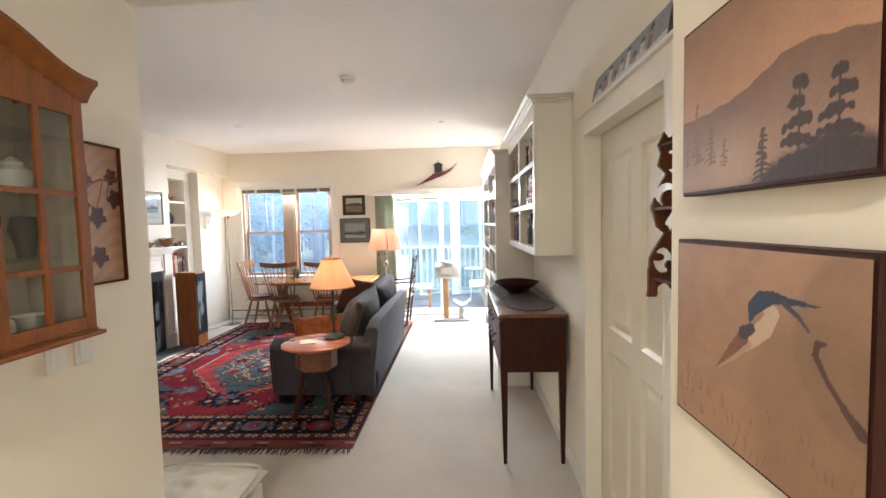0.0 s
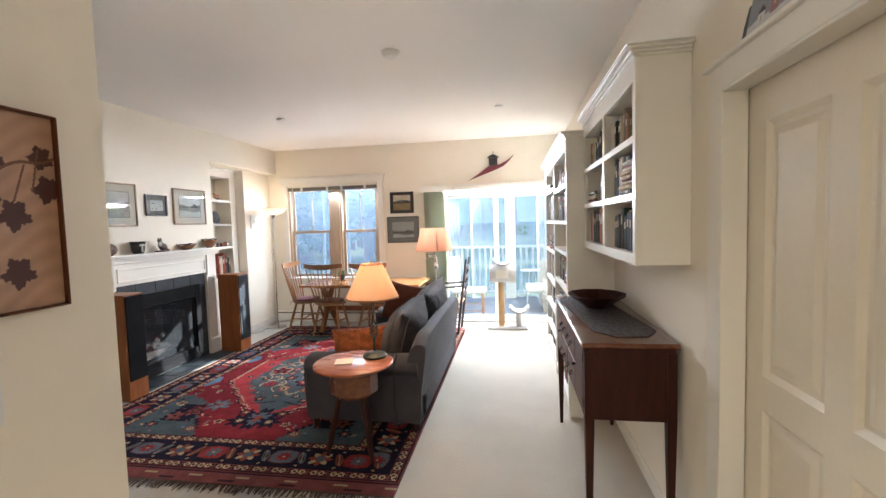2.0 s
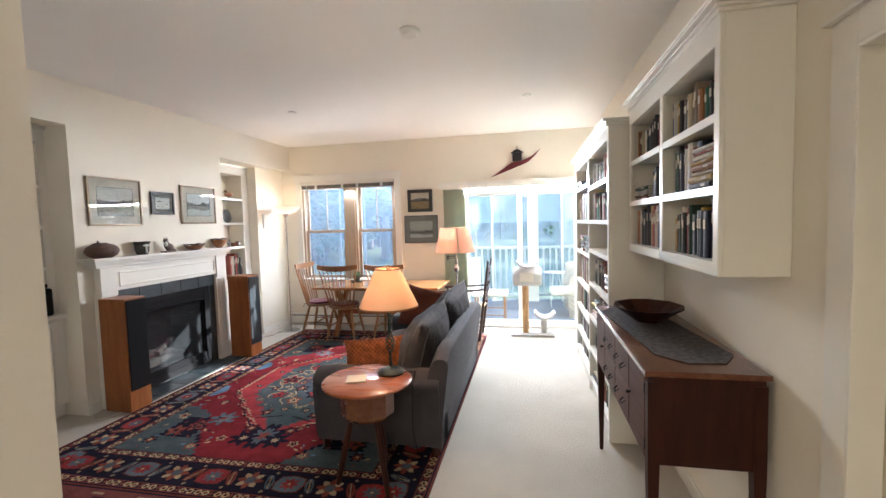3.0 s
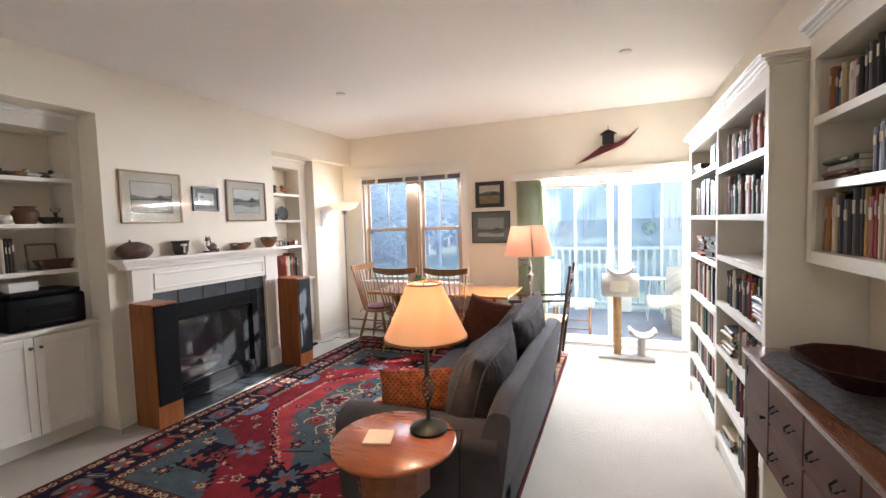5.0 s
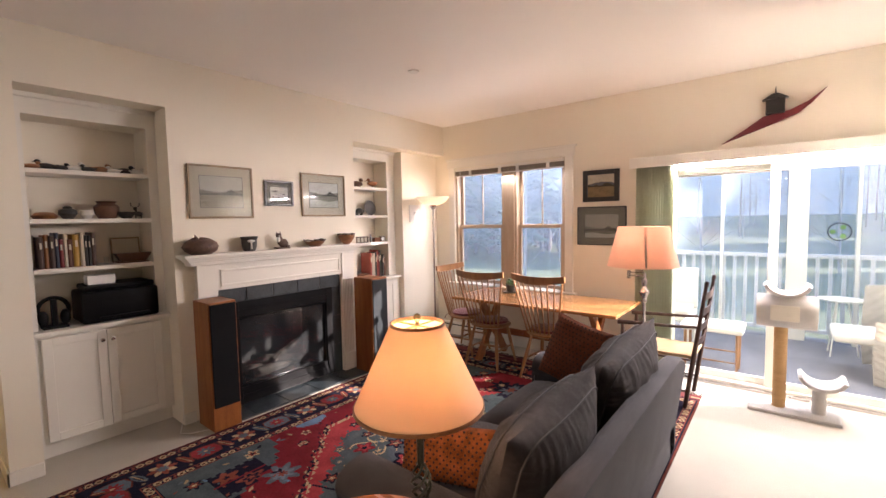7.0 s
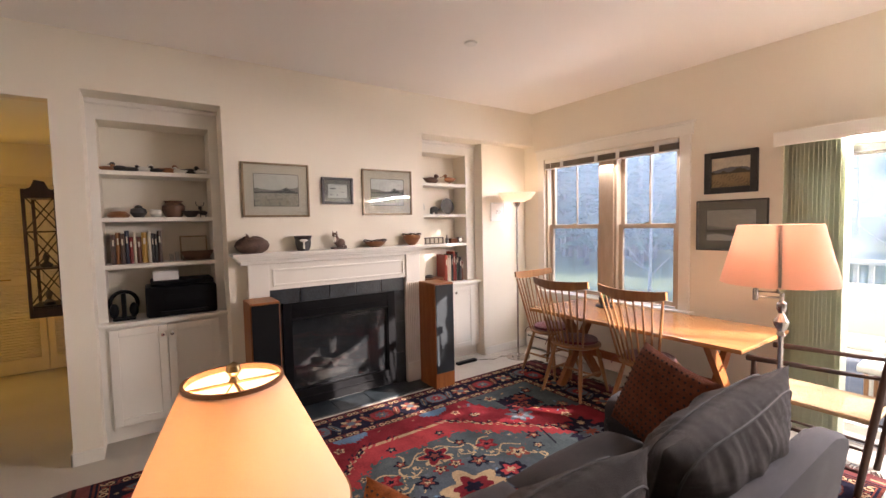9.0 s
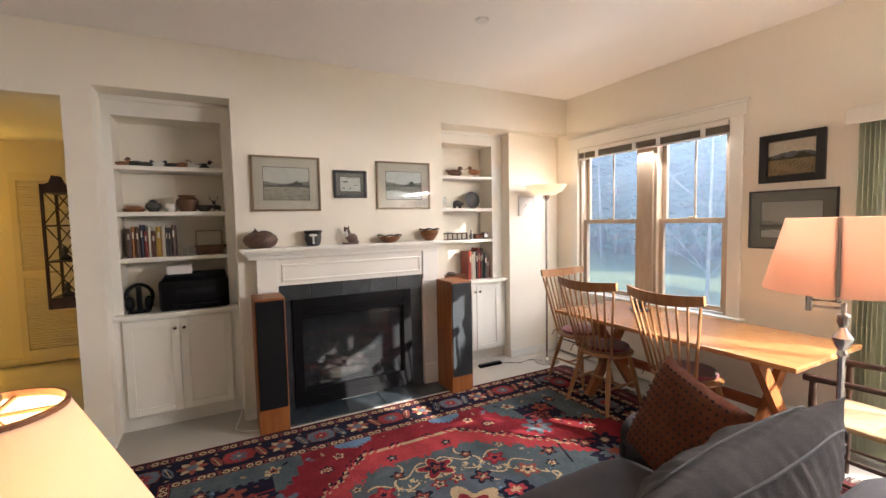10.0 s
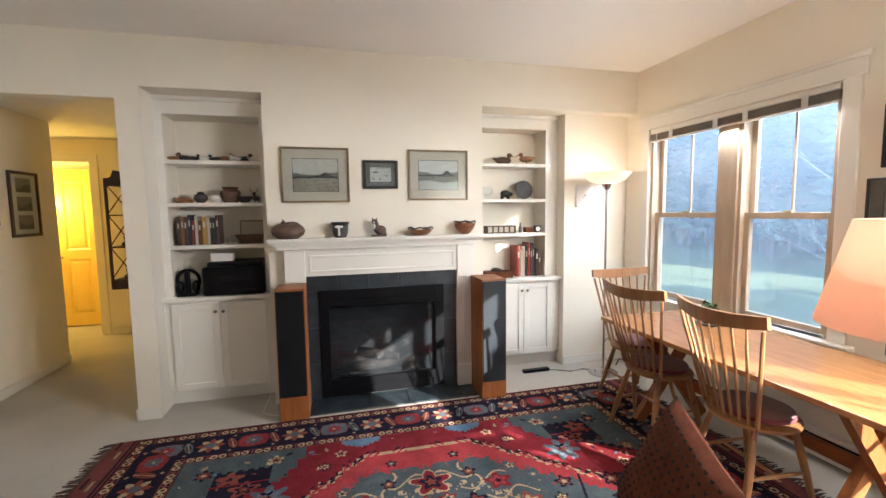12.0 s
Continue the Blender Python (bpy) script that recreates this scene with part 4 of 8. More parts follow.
rug = thing("rug", ((RX0 + RX1) / 2, (RY0 + RY1) / 2, 0), "large red, teal and navy patterned wool rug with brown fringes", "rug")
top = sheet((RX0, RY0, 0.012), (RX1 - RX0, 0, 0), (0, RY1 - RY0, 0), 426, 596, rug_colours, "knots", "FACE")
part("woven_face", top, M_RUG, rug)
part("backing", box(RX0, RX1, RY0, RY1, 0.001, 0.0105), M_FRINGE, rug)
fr = bmesh.new()
rg = random.Random(5)
for y, s in ((RY0, -1), (RY1, 1)):
    x = RX0 + 0.01
    while x < RX1 - 0.01:
        tip = x + rg.uniform(-0.025, 0.025)
        l = rg.uniform(0.05, 0.095)
        tube(fr, [(x, y, 0.008), ((x + tip) / 2, y + s * l * 0.5, 0.009), (tip, y + s * l, 0.005)], [0.0055, 0.005, 0.0025], 4)
        x += 0.0135
tagged(part("fringe", fr, M_FRINGE, rug), kind="stuff")

# ---- sofa ----
sofa = thing("sofa", (-1.08, 4.87, 0.013), "slate grey upholstered sofa with rolled arms on a rug", "sofa")
SX0, SX1, SY0, SY1 = -1.58, -0.63, 3.87, 5.88


def rolled_arm(y0, y1):
    """A rolled arm along x: a profile in y, z run back to front."""
    c, w = (y0 + y1) / 2, y1 - y0
    prof = [(c - w * 0.42, 0.085), (c - w * 0.42, 0.44)]
    for k in range(13):
        a = math.radians(215 - k * 250 / 12)
        prof.append((c + w * 0.56 * math.cos(a), 0.505 + 0.085 * math.sin(a)))
    prof += [(c + w * 0.42, 0.44), (c + w * 0.42, 0.085)]
    bm = bmesh.new()
    a = [bm.verts.new((SX0, y, z)) for y, z in prof]
    b = [bm.verts.new((SX1 - 0.02, y, z)) for y, z in prof]
    f = bm.faces.new(a)
    g = bm.faces.new(b[::-1])
    for i in range(len(a)):
        j = (i + 1) % len(a)
        bm.faces.new((a[j], a[i], b[i], b[j]))
    bmesh.ops.bevel(bm, geom=list(f.edges) + list(g.edges), offset=0.018, segments=2, affect="EDGES")
    return bm


def sofa_back():
    """A raked back with a rounded top that dips to the arms."""
    bm = bmesh.new()
    prev = None
    for k in range(25):
        f = k / 24
        y = SY0 + 0.012 + (SY1 - SY0 - 0.024) * f
        e = min(f, 1 - f)
        h = 0.745 - 0.055 * math.exp(-((e / 0.045) ** 2))
        ring = [bm.verts.new((x, y, z)) for x, z in ((SX1 - 0.030, 0.075), (SX1 - 0.018, 0.30), (SX1 + 0.028, h - 0.05), (SX1 + 0.024, h - 0.018), (SX1 + 0.002, h), (SX1 - 0.045, h + 0.002), (SX1 - 0.078, h - 0.02), (SX1 - 0.10, h - 0.07), (SX1 - 0.17, 0.40), (SX1 - 0.17, 0.10))]
        if prev:
            for q in range(10):
                bm.faces.new((prev[q], prev[(q + 1) % 10], ring[(q + 1) % 10], ring[q]))
        else:
            bm.faces.new(ring)
        prev = ring
    bm.faces.new(prev[::-1])
    return bm


part("frame", box(SX0 + 0.05, SX1 - 0.02, SY0 + 0.04, SY1 - 0.04, 0.085, 0.34, 0.02), M_SOFA, sofa, smooth=True)
part("back", sofa_back(), M_SOFA, sofa, smooth=True)
for y0, y1 in ((SY0, SY0 + 0.22), (SY1 - 0.22, SY1)):
    part("arm", rolled_arm(y0, y1), M_SOFA, sofa, smooth=True)
for k in range(2):
    y0 = SY0 + 0.23 + k * 0.77
    m = Matrix.Translation((-1.17, y0 + 0.385, 0.405)) @ Matrix.Rotation(radians(90), 4, "X")
    c = pillow_mesh(0.76, 0.76, 0.19, 16, 0.05, 0.004, k + 3)
    bmesh.ops.transform(c, matrix=m, verts=c.verts)
    part("seat_cushion", c, M_SOFA, sofa, smooth=True)
for x in (SX0 + 0.06, SX1 - 0.08):
    for y in (SY0 + 0.06, SY1 - 0.08):
        part("foot", rod(bmesh.new(), (x, y, 0.013), (x, y, 0.14), 0.028, 0.042, 4), M_MAHOG, sofa)


def cushion(name, at, rot, w, h, t, material, label, crease, seed, piping=None, dots=None):
    th = thing(name, (0, 0, 0), label, "cushion")
    p = part("cover", pillow_mesh(w, h, t, 64 if piping else 26, 0.5, crease, seed, 2.3 if piping else 3.0), material, th, smooth=True)
    if piping:
        pts = []
        n = 60
        for side in (1, -1):
            tb = bmesh.new()
            pts = []
            for k in range(n + 1):
                a = 2 * math.pi * k / n
                c, s = math.cos(a), math.sin(a)
                r = 1 / (abs(c) ** 6 + abs(s) ** 6) ** (1 / 6)
                u, v = r * c * 0.91, r * s * 0.91
                f = puff(u, v, 2.3)
                pts.append((u * w / 2 * 0.985, side * (t / 2 * f + 0.003), v * h / 2 * 0.985))
            tube(tb, pts, 0.0045, 6)
            part("piping", tb, piping, th, smooth=True)
    if dots:
        db = bmesh.new()
        n = 15
        for i in range(1, n):
            for j in range(1, n):
                u, v = 2 * (i + 0.5 * (j % 2)) / n - 1, 2 * j / n - 1
                if abs(u) > 0.93:
                    continue
                f = max((1 - abs(u) ** 3) * (1 - abs(v) ** 3), 0) ** 0.5
                for side in (1, -1):
                    rod(db, (u * w / 2 * 0.97, side * (t / 2 * f - 0.002), v * h / 2 * 0.97), (u * w / 2 * 0.97, side * (t / 2 * f + 0.0025), v * h / 2 * 0.97), dots[1], seg=6)
        tagged(part("stitches", db, dots[0], th), kind="stuff")
    th.matrix_basis = Matrix.Translation(at) @ rot
    return th


def turn(x, y, z):
    return Euler([radians(a) for a in (x, y, z)]).to_matrix().to_4x4()


cushion("back_cushion", (-0.875, 4.34, 0.655), turn(0, 0, 90) @ turn(18, 0, 0) @ turn(0, -3, 0), 0.76, 0.58, 0.33, M_VELVET, "large grey velvet cushion with piped edges on a sofa", 0.016, 2, M_PIPING)
cushion("back_cushion", (-0.845, 5.23, 0.68), turn(0, 0, 90) @ turn(18, 0, 0) @ turn(0, -4, 0), 0.92, 0.58, 0.33, M_VELVET, "large crumpled grey velvet cushion on a sofa", 0.022, 5, M_PIPING)
cushion("lumbar_cushion", (-1.22, 4.20, 0.615), turn(0, 0, 14) @ turn(-12, 0, 0) @ turn(0, -3, 0), 0.48, 0.25, 0.13, M_ORANGE, "orange woven lumbar cushion with open stitching, against the sofa's arm", 0.004, 3, None, (M_DOT, 0.005))
cushion("square_cushion", (-1.22, 5.58, 0.69), turn(0, 0, -20) @ turn(-22, 0, 0) @ turn(0, 8, 0), 0.49, 0.45, 0.15, M_BROWNC, "rust brown square cushion with dark dots on a grey sofa", 0.004, 4, None, (M_DOT, 0.006))

# ---- lamp table and lamp ----
lt = thing("side_table", (-1.05, 3.585, 0.013), "small round cherry side table with a turned barrel and splayed legs", "side table")
part("tabletop", lathe(bmesh.new(), [(0, 0.632), (0.255, 0.632), (0.272, 0.640), (0.272, 0.650), (0.262, 0.657), (0, 0.657)], (-1.05, 3.585, 0), 48), M_CHERRY, lt, smooth=True)
part("drum", lathe(bmesh.new(), [(0, 0.44), (0.15, 0.44), (0.165, 0.46), (0.168, 0.60), (0.155, 0.632), (0, 0.632)], (-1.05, 3.585, 0), 12), M_MAHOGTOP, lt)
for k in range(3):
    a = math.radians(80 + 120 * k)
    part("leg", rod(bmesh.new(), (-1.05 + 0.10 * math.cos(a), 3.585 + 0.10 * math.sin(a), 0.44), (-1.05 + 0.20 * math.cos(a), 3.585 + 0.20 * math.sin(a), 0.013), 0.018, 0.015, 10, [(0.3, 0.022), (0.7, 0.02)]), M_MAHOG, lt, smooth=True)
tl = thing("table_lamp", (-0.935, 3.70, 0.657), "lit table lamp with cream shade and twisted iron stem", "lamp")
LX, LY = -0.935, 3.70
part("base", lathe(bmesh.new(), [(0, 0.657), (0.082, 0.657), (0.086, 0.668), (0.075, 0.680), (0.05, 0.690), (0.018, 0.702), (0, 0.702)], (LX, LY, 0), 32), M_IRON, tl, smooth=True)
part("stem", rod(rod(bmesh.new(), (LX, LY, 0.70), (LX, LY, 0.80), 0.012, 0.010, 10, [(0.5, 0.009)]), (LX, LY, 0.90), (LX, LY, 1.10), 0.010, 0.012, 10), M_IRON, tl, smooth=True)
for k in range(5):
    pts = []
    for s in range(15):
        f = s / 14
        a = 2 * math.pi * (k / 5 + 0.75 * f)
        r = 0.010 + 0.018 * math.sin(math.pi * f)
        pts.append((LX + r * math.cos(a), LY + r * math.sin(a), 0.79 + 0.12 * f))
    part("twist", tube(bmesh.new(), pts, 0.0042, 6), M_IRON, tl, smooth=True)


def shade_mesh(c, r0, r1, z0, z1, seg=56):
    bm = lathe(bmesh.new(), [(r0, z0), (r0 + (r1 - r0) * 0.5, (z0 + z1) / 2), (r1, z1), (r1 - 0.002, z1), (r0 + (r1 - r0) * 0.5 - 0.002, (z0 + z1) / 2), (r0 - 0.002, z0), (r0, z0)], (c[0], c[1], 0), seg)
    return bm


sd = part("shade", shade_mesh((LX, LY), 0.185, 0.077, 1.085, 1.318), M_SHADE, tl, "warm glowing cream fabric shade", True)
for r, z in ((0.185, 1.085), (0.077, 1.318)):
    part("trim_band", lathe(bmesh.new(), [(r - 0.004, z - 0.005), (r + 0.001, z - 0.005), (r + 0.001, z + 0.005), (r - 0.004, z + 0.005), (r - 0.004, z - 0.005)], (LX, LY, 0), 48), M_TAN, sd, smooth=True)
part("bulb", lathe(bmesh.new(), [(0, -0.045), (0.013, -0.04), (0.014, -0.02), (0.028, 0.01), (0.022, 0.032), (0, 0.038)], (LX, LY, 1.185), 16), M_BULB, tl, smooth=True).visible_shadow = False
part("harp", tube(bmesh.new(), [(LX, LY + 0.02, 1.12), (LX, LY + 0.045, 1.18), (LX, LY + 0.035, 1.27), (LX, LY, 1.315), (LX, LY - 0.035, 1.27), (LX, LY - 0.045, 1.18), (LX, LY - 0.02, 1.12)], 0.002, 5), M_BRASS, tl)
part("spider", bx(box(LX - 0.076, LX + 0.076, LY - 0.002, LY + 0.002, 1.312, 1.316), LX - 0.002, LX + 0.002, LY - 0.076, LY + 0.076, 1.3121, 1.3159), M_BRASS, tl)
part("finial", lathe(bmesh.new(), [(0, 0), (0.009, 0), (0.005, 0.008), (0.012, 0.018), (0.010, 0.028), (0, 0.034)], (LX, LY, 1.316), 14), M_BRASS, tl, smooth=True)
part("cord", tube(bmesh.new(), [(LX + 0.08, LY, 0.668), (LX + 0.15, LY + 0.03, 0.662), (LX + 0.115, LY + 0.08, 0.55), (LX + 0.10, LY + 0.10, 0.25), (LX + 0.16, LY + 0.06, 0.022), (LX + 0.24, LY - 0.02, 0.02)], 0.003, 6), M_PLASTIC, tl)
solid("coaster", bx(box(-1.17, -1.05, 3.50, 3.62, 0.658, 0.666, 0.002, 1), -1.155, -1.065, 3.515, 3.605, 0.666, 0.6665), M_MATB, "square cream coaster with faint lettering on a cherry side table", "coaster").rotation_euler.z = 0.3

# ---- speakers ----
for x0, x1, y0, y1, lab in ((-3.76, -3.49, 4.185, 4.395, "tall cherry floor speaker with a black cloth front beside a fireplace"), (-3.72, -3.44, 5.765, 5.98, "tall cherry floor speaker catching sunlight on its black front")):
    sp = thing("floor_speaker", ((x0 + x1) / 2, (y0 + y1) / 2, 0.012), lab, "speaker", "speakers by the fireplace")
    part("cabinet", box(x0, x1, y0, y1, 0.016, 1.015, 0.005), M_OAKZ, sp)
    if y0 > 5:
        part("front_panel", box(x1, x1 + 0.012, y0 + 0.008, y1 - 0.008, 0.16, 1.0, 0.003, 1), M_GLOSSB, sp, "gloss black front panel")
    else:
        part("grille", box(x1, x1 + 0.012, y0 + 0.008, y1 - 0.008, 0.20, 1.0, 0.004, 1), M_GRILLE, sp)
    part("plinth", box(x0 + 0.03, x1 - 0.03, y0 + 0.03, y1 - 0.03, 0.0, 0.016), M_PLASTIC, sp)

# ---- dining table and chairs ----
dt = thing("dining_table", (-2.15, 7.02, 0), "long cherry trestle dining table in front of a window", "table")
part("tabletop", box(-3.05, -1.25, 6.60, 7.42, 0.715, 0.745, 0.006), M_TABLE, dt)
part("apron", box(-2.95, -1.35, 7.0, 7.03, 0.64, 0.715), M_TABLE, dt)
part("stretcher", box(-2.75, -1.55, 6.995, 7.025, 0.30, 0.37, 0.004, 1), M_OAK, dt)
for x in (-2.78, -1.54):
    for s in (1, -1):
        b = box(-0.022, 0.022, -0.04, 0.04, -0.01, 0.86)
        bmesh.ops.transform(b, matrix=pose(x + s * 0.02, 7.02 + s * 0.26, 0.015, s * 36.5, 0, 0), verts=b.verts)
        bmesh.ops.bisect_plane(b, geom=b.verts[:] + b.edges[:] + b.faces[:], plane_co=(0, 0, 0.714), plane_no=(0, 0, 1), clear_outer=True)
        bmesh.ops.holes_fill(b, edges=[e for e in b.edges if e.is_boundary])
        part("leg", b, M_OAKZ, dt)
    part("cleat", box(x - 0.045, x + 0.045, 6.68, 7.36, 0.69, 0.714), M_OAK, dt)


def windsor(label):
    """A comb-backed chair facing +y, its back at y 0."""
    ch = thing("dining_chair", (0, 0, 0), label, "chair", "chairs round the dining table")
    seat = bmesh.new()
    lathe(seat, [(0, 0), (0.19, 0), (0.225, 0.015), (0.225, 0.03), (0.20, 0.038), (0.08, 0.030), (0, 0.028)], (0, 0.22, 0.425), 28, 0.92)
    part("seat", seat, M_CHAIR, ch, smooth=True)
    legs = [((-0.14, 0.33), (-0.20, 0.42)), ((0.14, 0.33), (0.20, 0.42)), ((-0.13, 0.10), (-0.20, -0.01)), ((0.13, 0.10), (0.20, -0.01))]
    for (a, b), (c, d) in legs:
        part("leg", rod(bmesh.new(), (a, b, 0.43), (c, d, 0.0), 0.014, 0.011, 10, [(0.35, 0.020), (0.6, 0.019)]), M_CHAIR, ch, smooth=True)

    def at(i, f):
        (a, b), (c, d) = legs[i]
        return (a + (c - a) * f, b + (d - b) * f, 0.43 * (1 - f))

    st = [(at(0, 0.55), at(2, 0.55)), (at(1, 0.55), at(3, 0.55))]
    for a, b in st:
        part("stretcher", rod(bmesh.new(), a, b, 0.008, 0.008, 8, [(0.5, 0.012)]), M_CHAIR, ch, smooth=True)
    m1, m2 = Vector(st[0][0]).lerp(Vector(st[0][1]), 0.5), Vector(st[1][0]).lerp(Vector(st[1][1]), 0.5)
    part("stretcher", rod(bmesh.new(), m1, m2, 0.008, 0.008, 8, [(0.5, 0.012)]), M_CHAIR, ch, smooth=True)
    n = 9

    def rail(s, z):
        return (s * 0.285, -0.085 - 0.02 * (z - 1.0) * 10 + 0.07 * s * s - 0.0, z)

    for k in range(n):
        s = -1 + 2 * k / (n - 1)
        r = 0.0085 if k in (0, n - 1) else 0.0062
        top = rail(s * 0.92, 0.985)
        part("spindle", rod(bmesh.new(), (s * 0.165, 0.045 + 0.035 * abs(s), 0.455), top, r * 1.25, r, 7, [(0.35, r * 1.35)]), M_CHAIR, ch, smooth=True)
    cr = bmesh.new()
    prev = None
    for k in range(17):
        s = -1 + 2 * k / 16
        h = 0.030 + 0.008 * (1 - s * s)
        x, y, z = rail(s, 1.0)
        zc = 1.005 + 0.022 * s * s
        ring = [cr.verts.new((x, y - 0.010, zc - h)), cr.verts.new((x, y - 0.018, zc + h)), cr.verts.new((x, y + 0.002, zc + h)), cr.verts.new((x, y + 0.012, zc - h))]
        if prev:
            for q in range(4):
                cr.faces.new((prev[q], prev[(q + 1) % 4], ring[(q + 1) % 4], ring[q]))
        else:
            cr.faces.new(ring)
        prev = ring
    cr.faces.new(prev[::-1])
    part("crest_rail", cr, M_CHAIR, ch)
    pad = part("seat_pad", lathe(bmesh.new(), [(0, 0), (0.17, 0), (0.195, 0.012), (0.19, 0.032), (0.12, 0.042), (0, 0.044)], (0, 0.225, 0.463), 24, 0.92, 0.01), M_MAROON, ch, "maroon tied seat pad", True)
    for s in (-1, 1):
        part("tie", tube(bmesh.new(), [(s * 0.15, 0.08, 0.475), (s * 0.19, 0.05, 0.47), (s * 0.20, 0.03, 0.42)], 0.004, 5), M_MAROON, pad)
    return ch


ch = windsor("cherry spindle-back chair with a maroon pad, tucked under a table")
ch.matrix_basis = pose(-1.965, 6.56, 0.013, 0, 0, -4)
copy_thing(ch, pose(-2.63, 6.56, 0.013, 0, 0, 3))
c3 = copy_thing(ch, pose(-3.36, 7.02, 0.0, 0, 0, -88))
c3["label"] = "cherry spindle-back chair with a maroon pad at the table's end"

# ---- pictures ----
def fbm(u, v, s, seed=0):
    r = np.random.RandomState(seed)
    out = np.zeros_like(u)
    for k in range(5):
        a, b, c, d = r.uniform(-1, 1, 4) * s * (1.7 ** k)
        out += np.sin(a * 6 * u + b * 6 * v + r.uniform(0, 6)) * np.cos(c * 6 * u - d * 6 * v + r.uniform(0, 6)) / (1.5 ** k)
    return out / 2


def paint(u, base):
    out = np.empty(u.shape + (3,))
    out[:] = base
    return out


def landscape(sky, hill, tree, field, horizon=0.45, seed=1, water=None):
    def fn(u, v):
        c = paint(u, sky)
        c += (fbm(u, v * 1.5, 1.2, seed)[..., None] * 0.10 * np.array(sky))
        ridge = horizon + 0.16 + 0.06 * np.sin(u * 4 + seed) + 0.03 * fbm(u, v * 0, 3, seed + 1)
        c[v < ridge] = hill
        tl = horizon + 0.05 + 0.07 * np.maximum(0, fbm(u, v * 0, 5, seed + 2)) + 0.13 * np.exp(-((u - 0.72) / 0.12) ** 2)
        c[v < tl] = tree
        c[v < horizon] = field
        n = fbm(u, v, 7, seed + 3)
        c[(v < horizon) & (n > 0.25)] = np.array(field) * 0.6
        if water is not None:
            c[(v < horizon * 0.62 + 0.04 * np.sin(u * 7))] = water
        c *= (1 + 0.12 * n[..., None])
        return np.clip(c, 0.005, 0.95)
    return fn


def hung(name, c, w, h, facing, fn, frame_m, frame_w, mount, mount_m, label, depth=0.02, cells=70, glass=True):
    """A framed picture centred on c (its back on the wall), facing 'E', 'S' or 'W'."""
    turn_by = {"S": 0, "E": 90, "W": -90}[facing]
    t = thing(name, (0, 0, 0), label, "picture")
    bm = frame_boxes(bmesh.new(), -w / 2, w / 2, -h / 2, h / 2, frame_w, -depth, 0, 0.003)
    part("frame", bm, frame_m, t)
    iw, ih = w / 2 - frame_w, h / 2 - frame_w
    if mount:
        part("mount", box(-iw, iw, -0.008, -0.002, -ih, ih), mount_m, t)
        part("fillet", frame_boxes(bmesh.new(), -iw + mount - 0.004, iw - mount + 0.004, -ih + mount - 0.004, ih - mount + 0.004, 0.004, -0.0095, -0.0081, 0), M_FRAMEB, t)
    pw, ph = iw - mount, ih - mount
    y = -0.0087 if mount else -0.006
    part("print", sheet((-pw, y, -ph), (2 * pw, 0, 0), (0, 0, 2 * ph), cells, int(cells * ph / pw), fn, "paint"), M_PAINTING, t)
    if glass:
        part("glazing", box(-iw, iw, -0.0145, -0.0125, -ih, ih), M_PICGLASS, t)
    t.matrix_basis = pose(c[0], c[1], c[2], 0, 0, turn_by)
    return t


def boats(u, v):
    c = paint(u, (0.52, 0.52, 0.46)) * (1 + 0.08 * fbm(u, v, 4, 8)[..., None])
    for x, y, a, b in ((0.26, 0.66, 0.16, 0.045), (0.78, 0.42, 0.09, 0.03), (0.16, 0.22, 0.05, 0.05), (0.48, 0.20, 0.05, 0.05)):
        c[((u - x) / a) ** 2 + ((v - y) / b) ** 2 < 1] = (0.05, 0.05, 0.05)
    c[(v > 0.90) & (u > 0.3)] *= 0.7
    return c


hung("landscape_print", (W0 + 0.002, 4.497, 1.877), 0.532, 0.44, "E", landscape((0.50, 0.48, 0.42), (0.17, 0.15, 0.12), (0.030, 0.028, 0.020), (0.30, 0.27, 0.20), 0.40, 3), M_GILT, 0.016, 0.075, M_MATB, "framed watercolour of a hill and field with a grey mount")
hung("small_print", (W0 + 0.002, 5.02, 1.885), 0.292, 0.235, "E", boats, M_FRAMEB, 0.022, 0.035, M_MATD, "small black-framed print of a pale lake over a mantel")
hung("landscape_print", (W0 + 0.002, 5.521, 1.883), 0.53, 0.43, "E", landscape((0.55, 0.56, 0.52), (0.18, 0.17, 0.14), (0.035, 0.04, 0.03), (0.20, 0.20, 0.16), 0.45, 9, (0.42, 0.43, 0.38)), M_GILT, 0.016, 0.075, M_MATB, "framed watercolour of trees by water, catching a window's reflection")
hung("landscape_painting", (-1.691, Y1 - 0.002, 1.943), 0.386, 0.34, "S", landscape((0.50, 0.46, 0.36), (0.10, 0.11, 0.12), (0.04, 0.035, 0.02), (0.24, 0.17, 0.08), 0.45, 12), M_FRAMEB, 0.05, 0.0, None, "small landscape painting in a wide black frame", 0.03, glass=False)
hung("heron_print", (-1.685, Y1 - 0.002, 1.51), 0.524, 0.42, "S", landscape((0.33, 0.33, 0.29), (0.20, 0.21, 0.19), (0.06, 0.06, 0.05), (0.13, 0.14, 0.12), 0.30, 15, (0.40, 0.41, 0.39)), M_FRAMEB, 0.012, 0.07, M_MATD, "dark framed print of a misty lake with a grey mount")


def sketch(u, v):
    c = paint(u, (0.78, 0.76, 0.73))
    c[(np.abs(v - 0.5) < 0.12) & (np.abs(u - 0.55) < 0.2) & (fbm(u, v, 9, 3) > 0.1)] = (0.35, 0.33, 0.33)
    return c


hung("small_square_print", (-4.0 + 0.002, 7.06, 1.70), 0.22, 0.22, "E", sketch, M_WHITEPL, 0.012, 0.0, None, "small white square picture with a faint drawing", 0.015, 40, glass=False)


